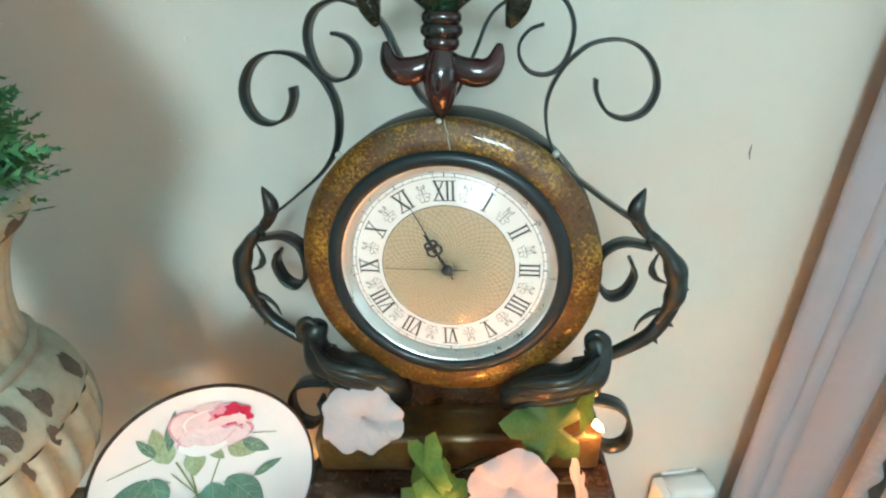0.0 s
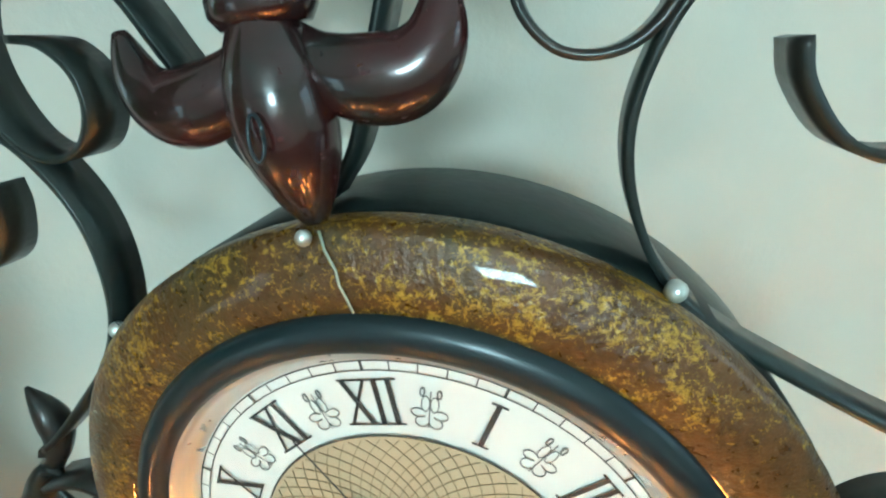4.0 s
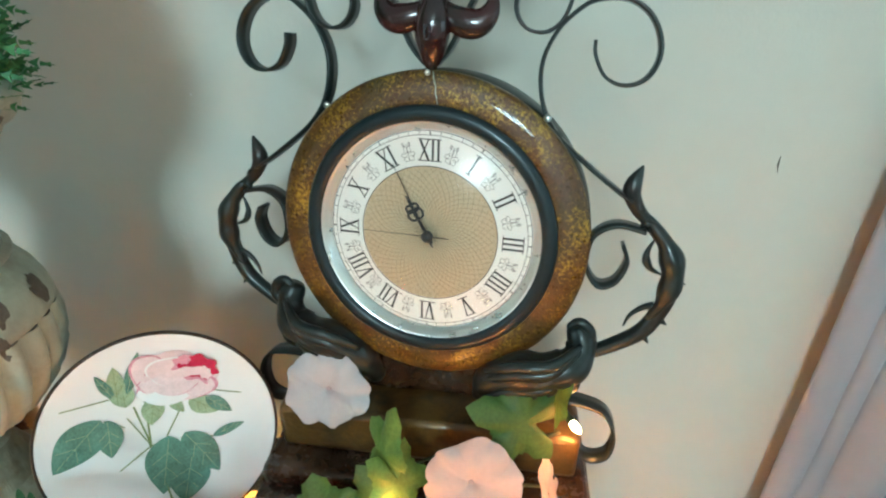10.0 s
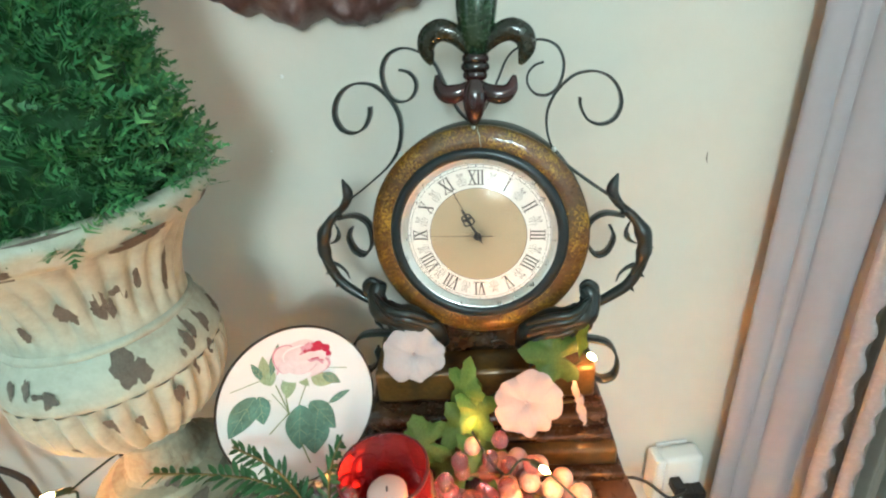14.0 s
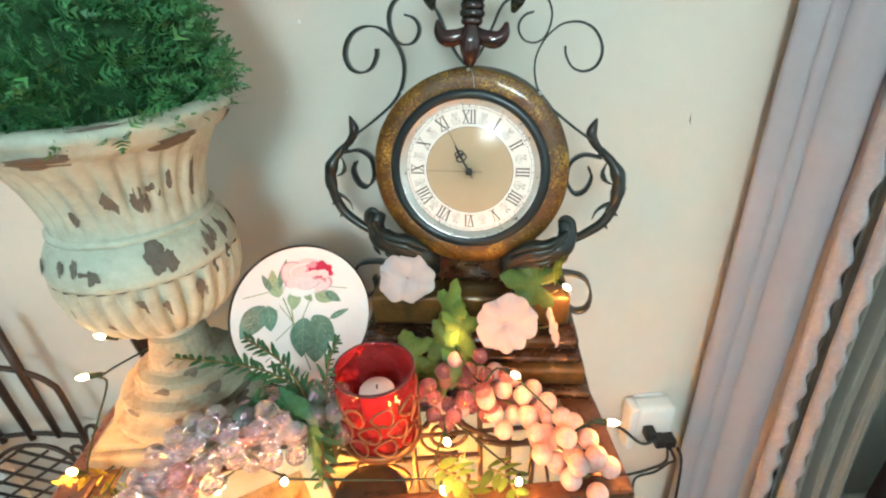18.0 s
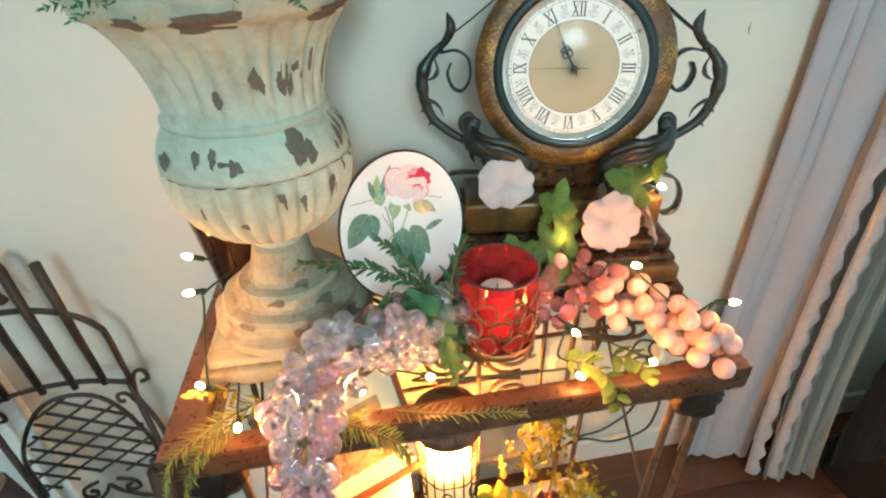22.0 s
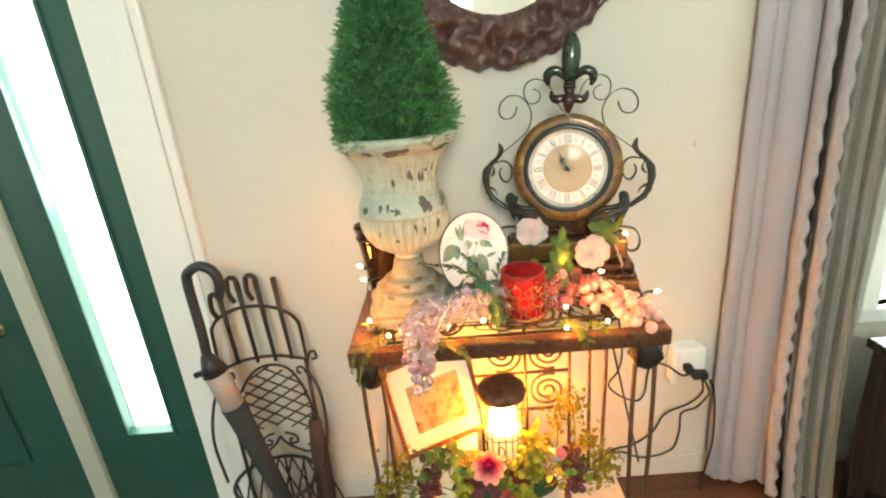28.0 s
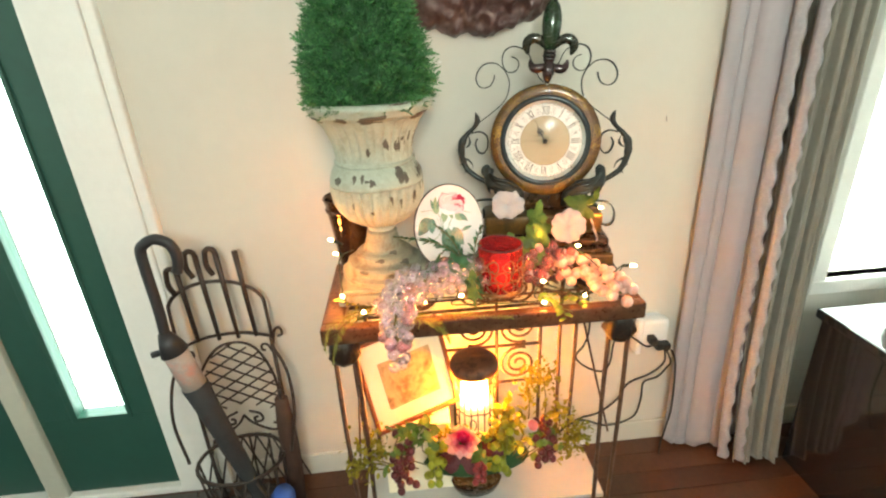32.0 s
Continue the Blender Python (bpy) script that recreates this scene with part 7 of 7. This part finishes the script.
    ck = thing("candle_stub", "short pink and white candle tipped in the arrangement", "candle", Matrix.Translation((-0.103, -0.275, 0.372)) @ pose(0, 0, 0, 40, 22, 0))
    part("shaft", lathe([(0.001, -0.032), (0.0175, -0.032), (0.019, -0.028), (0.019, 0.028), (0.0175, 0.032), (0.001, 0.032)], 24), M["petal_white"], ck)
    part("wax_end", lathe([(0.001, 0.0325), (0.016, 0.0325), (0.015, 0.035), (0.001, 0.036)], 24), M["rose_silk_pale"], ck, "pink end")


garland()


# ---- umbrella stand ----
BASE = Matrix()
def umbrella_stand():
    th = thing("umbrella_stand", "arched wrought iron umbrella stand with a lattice back", "umbrella stand", pose(-0.922, -0.012, 0, 0, 0, 2))
    mt = M["stand_iron"]
    w = 0.132
    lean = lambda z: 0.02 * z - 0.016     # the back leans to the wall
    B = lambda x, z: (x, lean(z), z)
    arch = [B(-w - 0.004, 0.630)] + [B(-w * math.cos(math.pi * q / 10) * 1.01, 0.752 + 0.083 * math.sin(math.pi * q / 10)) for q in range(11)] + [B(w + 0.004, 0.630)]
    part("top_arch", sweep(smooth_line(arch, 4), 0.0055, n=8), mt, th)
    part("cross_rail", sweep(smooth_line([B(-w, 0.628), B(-0.05, 0.656), B(0.05, 0.660), B(w, 0.640)], 5), 0.005, n=8), mt, th)
    for x, top, side_ in ((-0.085, 0.868, -1), (-0.025, 0.915, -1), (0.030, 0.918, -1), (0.082, 0.920, 0)):
        part("spindle", sweep([B(x + 0.010, 0.645), B(x + 0.004, 0.79), B(x, top)], 0.0072, n=8, taper=lambda t: 0.85 + 0.35 * t), mt, th)
        if side_:
            pts = [B(x, top - 0.02)] + [B(x + side_ * 0.014 - side_ * 0.014 * math.cos(a), top + 0.016 * math.sin(a)) for a in (0.0, 0.8, 1.6, 2.4, 3.1)] + [B(x + side_ * 0.030, top - 0.035), B(x + side_ * 0.018, top - 0.064)]
            part("spindle_hook", sweep(smooth_line(pts, 4), 0.0078, n=8), mt, th)
    for s in (-1, 1):
        part("post", sweep([B(s * w, 0.635), B(s * w, 0.02)], 0.0062, n=8), mt, th)
        cur = [B(s * (w + 0.0), 0.60), B(s * (w + 0.012), 0.655), B(s * (w + 0.030), 0.664), B(s * (w + 0.034), 0.642), B(s * (w + 0.020), 0.636)]
        part("post_curl", sweep(smooth_line(cur, 4), 0.0045, n=6), mt, th)
        cur = [B(s * (w - 0.004), 0.585), B(s * (w - 0.014), 0.610), B(s * (w - 0.030), 0.612), B(s * (w - 0.032), 0.595), B(s * (w - 0.022), 0.592)]
        part("post_curl", sweep(smooth_line(cur, 4), 0.004, n=6), mt, th)
    # lattice in an arched field
    fld = [B(-w * 0.92, 0.36), B(-w * 0.86, 0.49), B(-w * 0.36, 0.600), B(0.020, 0.630), B(w * 0.62, 0.600), B(w * 0.9, 0.49), B(w * 0.92, 0.36)]
    part("lattice_arch", sweep(smooth_line(fld, 5), 0.0045, n=6), mt, th)
    for i in range(-7, 8):
        for s in (1, -1):
            pts = []
            for q in range(30):
                t = q / 29
                x = -w * 0.9 + 1.8 * w * t
                z = 0.45 + i * 0.042 + s * 0.62 * x
                top = 0.628 - 0.13 * (abs(x - 0.016) / (0.95 * w)) ** 2.0
                if 0.345 + 0.06 * math.cos(x * 14) < z < top:
                    pts.append(B(x, z))
            if len(pts) > 2:
                part("lattice_bar", sweep([pts[0], pts[-1]], 0.0032, n=6), mt, th)
    # scrolls below the lattice
    for s in (-1, 1):
        pts = [B(s * 0.018, 0.375), B(s * 0.05, 0.36), B(s * 0.055, 0.335), B(s * 0.035, 0.33), B(s * 0.03, 0.345), B(s * 0.042, 0.35)]
        part("scroll", sweep(smooth_line(pts, 4), 0.0042, n=6), mt, th)
        pts = [B(s * 0.0, 0.36), B(s * 0.02, 0.33), B(s * 0.06, 0.30), B(s * 0.09, 0.29), B(s * 0.10, 0.31), B(s * 0.085, 0.32)]
        part("scroll", sweep(smooth_line(pts, 4), 0.0042, n=6), mt, th)
    # lower basket: front hoop, side arms, base tray
    hoop = [(0.15 * math.cos(a) * 0.85, lean(0.28) - 0.10 + 0.10 * math.sin(a), 0.28) for a in [2 * math.pi * q / 28 for q in range(29)]]
    part("basket_hoop", sweep(hoop, 0.006, n=8), mt, th)
    hoop = [(0.13 * math.cos(a) * 0.85, lean(0.06) - 0.09 + 0.09 * math.sin(a), 0.06) for a in [2 * math.pi * q / 28 for q in range(29)]]
    part("basket_hoop", sweep(hoop, 0.006, n=8), mt, th)
    for q in range(12):
        a = 2 * math.pi * q / 12
        part("basket_bar", sweep([(0.1275 * math.cos(a), lean(0.28) - 0.10 + 0.10 * math.sin(a), 0.28), (0.1105 * math.cos(a), lean(0.06) - 0.09 + 0.09 * math.sin(a), 0.06)], 0.004, n=6), mt, th)
    for i in range(6):
        for k in (1, -1):
            part("back_lattice", sweep([B(-0.11 + i * 0.044, 0.275), B(-0.11 + i * 0.044 + k * 0.06, 0.075)], 0.0035, n=6), mt, th)
    for i in range(7):
        part("front_lattice", sweep([(-0.1 + i * 0.033, lean(0.2) - 0.195, 0.27), (-0.1 + i * 0.033 + (0.05 if i % 2 else -0.05), lean(0.1) - 0.178, 0.07)], 0.0035, n=6), mt, th)
    for s in (-1, 1):
        arm = [B(s * w, 0.60), (s * (w + 0.035), lean(0.5) - 0.03, 0.53), (s * (w + 0.045), lean(0.4) - 0.07, 0.42), (s * (w + 0.02), lean(0.3) - 0.10, 0.285)]
        part("side_arm", sweep(smooth_line(arm, 5), 0.005, n=8), mt, th)
    part("tray", moved(lathe([(0.001, 0.0), (0.12, 0.0), (0.125, 0.006), (0.125, 0.055), (0.120, 0.055), (0.118, 0.008), (0.001, 0.008)], 32), Matrix.Translation((0, lean(0.06) - 0.09, 0)) @ Matrix.Diagonal((0.95, 0.75, 1, 1))), M["iron"], th, "dark drip tray")
    return th


umbrella_stand()


def umbrella():
    th = thing("umbrella", "folded dark umbrella with a black crook handle leaning in the stand", "umbrella")
    a, b = V((-0.979, -0.200, 0.762)), V((-0.830, -0.195, 0.075))
    d = (b - a).normalized()
    P = lambda t: a + (b - a) * t
    up = -d
    side = V((-1, 0, 0)) - d * V((-1, 0, 0)).dot(d)
    side.normalize()
    c0 = V((-0.996, -0.175, 0.988))
    crook = [a + up * 0.02, a.lerp(c0, 0.4), a.lerp(c0, 0.8)] + [c0 + V((0.041 - 0.041 * math.cos(q), 0, 0.046 * math.sin(q))) for q in (0.3, 0.8, 1.57, 2.3, 2.8, 3.14)] + [c0 + V((0.080, 0, -0.02)), c0 + V((0.072, 0, -0.045))]
    part("handle", sweep(smooth_line(crook, 6), 0.0130, n=12), M["cane_black"], th, "black crook handle")
    part("guard", sweep([a + up * 0.03, a + up * 0.005, a - up * 0.03], 0.032, n=16, taper=lambda t: 0.45 + 0.65 * t), M["cane_black"], th, "dark flared collar")
    part("guard_tab", sweep([a - up * 0.018, a - up * 0.022 + side * 0.056], 0.009, n=8), M["cane_black"], th)
    part("sleeve", sweep([P(0.045), P(0.12), P(0.215)], 0.031, n=18), M["canopy_pale"], th, "pale pink and grey sleeve")
    part("canopy", sweep([P(0.2), P(0.32), P(0.5), P(0.7), P(0.88)], 0.034, n=18, taper=lambda t: 1.0 - 0.45 * t), M["canopy"], th, "rolled dark cloth")
    part("ferrule", sweep([P(0.86), P(0.985)], 0.007, n=8), M["cane_black"], th)
    return th


umbrella()
ub = thing("folded_umbrella", "small folded blue umbrella standing in the tray", "umbrella")
part("canopy", sweep([(-0.800, -0.205, 0.016), (-0.798, -0.195, 0.12), (-0.795, -0.188, 0.185), (-0.793, -0.186, 0.205)], 0.034, n=16, taper=lambda t: 0.7 + 0.4 * math.sin(math.pi * t)), M["blue"], ub)
part("strap", sweep([(-0.799, -0.2, 0.07), (-0.7988, -0.198, 0.085)], 0.0375, n=16), M["cane_black"], ub)


ub = thing("folded_umbrella", "rolled dark brown umbrella standing behind the lattice", "umbrella")
part("canopy", sweep([(-0.778, -0.098, 0.058), (-0.778, -0.092, 0.20), (-0.777, -0.086, 0.36), (-0.776, -0.080, 0.46)], 0.026, n=16, taper=lambda t: 0.75 + 0.35 * math.sin(math.pi * t)), M["brown_cloth"], ub)
part("tip", sweep([(-0.776, -0.080, 0.455), (-0.776, -0.079, 0.488)], 0.007, n=8), M["cane_black"], ub)
part("ferrule", sweep([(-0.778, -0.098, 0.010), (-0.778, -0.098, 0.060)], 0.006, n=8), M["cane_black"], ub)


# ---- oval mirror with a carved frame ----
def mirror():
    cx, cz, a, b = -0.135, 1.905, 0.385, 0.465
    th = thing("oval_mirror", "oval wall mirror in a heavy carved brown frame", "mirror", Matrix.Translation((cx, W, cz)))
    n, k = 420, 18
    vs, fs = [], []
    wid = 0.134
    for i in range(n):
        t = 2 * math.pi * i / n
        ragged = 0.5 * noise.noise((9 * math.cos(t), 9 * math.sin(t), 0.0)) + 0.35 * noise.noise((23 * math.cos(t), 23 * math.sin(t), 4.0)) + 0.10 * abs(math.sin(19 * t))
        for j in range(k):
            s = j / (k - 1)
            rad = s * wid * (1.0 + 0.17 * ragged)
            x, z = (a - wid + rad) * math.cos(t), (b - wid + rad) * math.sin(t)
            swirl = noise.noise((x * 17 + 3 * s, z * 17, s * 3))
            ridge = 1 - abs(noise.noise((x * 24, z * 24, 1.5 + s))) * 2
            h = 0.050 * math.sin(math.pi * min(0.10 + 0.86 * s, 1)) ** 0.55 + 0.018 * ridge + 0.024 * swirl + 0.006 * noise.noise((x * 70, z * 70, 3)) + 0.006 * abs(math.sin(38 * t + 9 * s))
            vs.append((x, -0.004 - max(h, 0.004) * (0 if j == k - 1 else 1), z))
    for i in range(n):
        for j in range(k - 1):
            p, q = i * k + j, ((i + 1) % n) * k + j
            fs.append((p, q, q + 1, p + 1))
    part("carved_frame", (vs, fs), M["mirror_frame"], th, "deeply carved leafy brown frame")
    part("backing", ([(x * 1.0, -0.002, z) for x, z in [((a - 0.02) * math.cos(2 * math.pi * i / 64), (b - 0.02) * math.sin(2 * math.pi * i / 64)) for i in range(64)]], [tuple(range(64))]), M["mirror_frame"], th, "", False)
    part("mirror_glass", ([((a - wid + 0.012) * math.cos(2 * math.pi * i / 96), -0.012, (b - wid + 0.012) * math.sin(2 * math.pi * i / 96)) for i in range(96)], [tuple(range(96))]), M["mirror"], th, "silvered glass", False)
    return th


mirror()


# ---- outlet, wall tap and cords ----
tap = thing("wall_tap", "white plug-in outlet tap with a night light on the wall", "outlet", Matrix.Translation((0.436, W, 0.490)))
part("cover_plate", box(-0.035, 0.035, -0.006, -0.0005, -0.058, 0.058, 0.003), M["plastic"], tap, "", False)
part("tap_body", box(-0.038, 0.050, -0.052, -0.0065, -0.048, 0.056, 0.012), M["plastic"], tap)
part("night_light", box(-0.060, -0.0385, -0.056, -0.012, -0.068, 0.062, 0.006), M["plastic"], tap)
for x, z in ((-0.014, -0.004), (0.012, -0.030), (0.036, -0.032)):
    part("plug", box(x - 0.012, x + 0.012, -0.082, -0.0525, z - 0.012, z + 0.012, 0.004), M["wire"], tap, "black plug", False)
for i, line in enumerate(([(0.438, -0.012, 0.486), (0.400, -0.01, 0.470), (0.361, 0.02, 0.490), (0.323, 0.035, 0.492), (0.306, 0.035, 0.456), (0.301, 0.035, 0.388), (0.277, 0.035, 0.350), (0.216, 0.035, 0.376), (0.178, 0.035, 0.422), (0.205, 0.035, 0.469), (0.218, 0.035, 0.540), (0.20, 0.03, 0.68)],
                          [(0.464, -0.012, 0.448), (0.466, -0.012, 0.400), (0.442, 0.02, 0.333), (0.375, 0.035, 0.287), (0.336, 0.035, 0.216), (0.271, 0.035, 0.166), (0.205, 0.035, 0.150), (0.13, 0.03, 0.10)],
                          [(0.470, -0.012, 0.448), (0.494, -0.005, 0.395), (0.500, 0.025, 0.345), (0.478, 0.035, 0.303), (0.431, 0.035, 0.285), (0.429, 0.035, 0.208), (0.406, 0.035, 0.131), (0.31, 0.035, 0.105), (0.221, 0.035, 0.140), (0.14, 0.03, 0.12)],
                          [(0.488, -0.012, 0.446), (0.508, -0.006, 0.400), (0.522, 0.0, 0.319), (0.528, 0.0, 0.187), (0.518, 0.0, 0.100), (0.500, -0.01, 0.020), (0.49, -0.03, 0.006)])):
    solo("cord", sweep(smooth_line(line, 7), 0.0035, n=6), M["wire"], "dark power cord hanging beside the table", "cord", "cords")

# ---- floor planks, nearest the table ----
rp = random.Random(31)
plank_mesh = [link_mesh("plank", *box(0, ln, 0.0008, 0.0812, -0.0115, 0.0, 0.0015), M["floor"], False) for ln in (0.9, 1.2, 1.5)]
y = W - 0.082
row = 0
while y > -1.9:
    x = -3.2 + rp.uniform(0, 0.5)
    while x < 3.0:
        k = rp.randrange(3)
        ln = (0.9, 1.2, 1.5)[k]
        if x + ln <= 3.2:
            part("plank", plank_mesh[k], None, floor, m=Matrix.Translation((x, y, 0)))
        x += ln + 0.001
    y -= 0.082
    row += 1
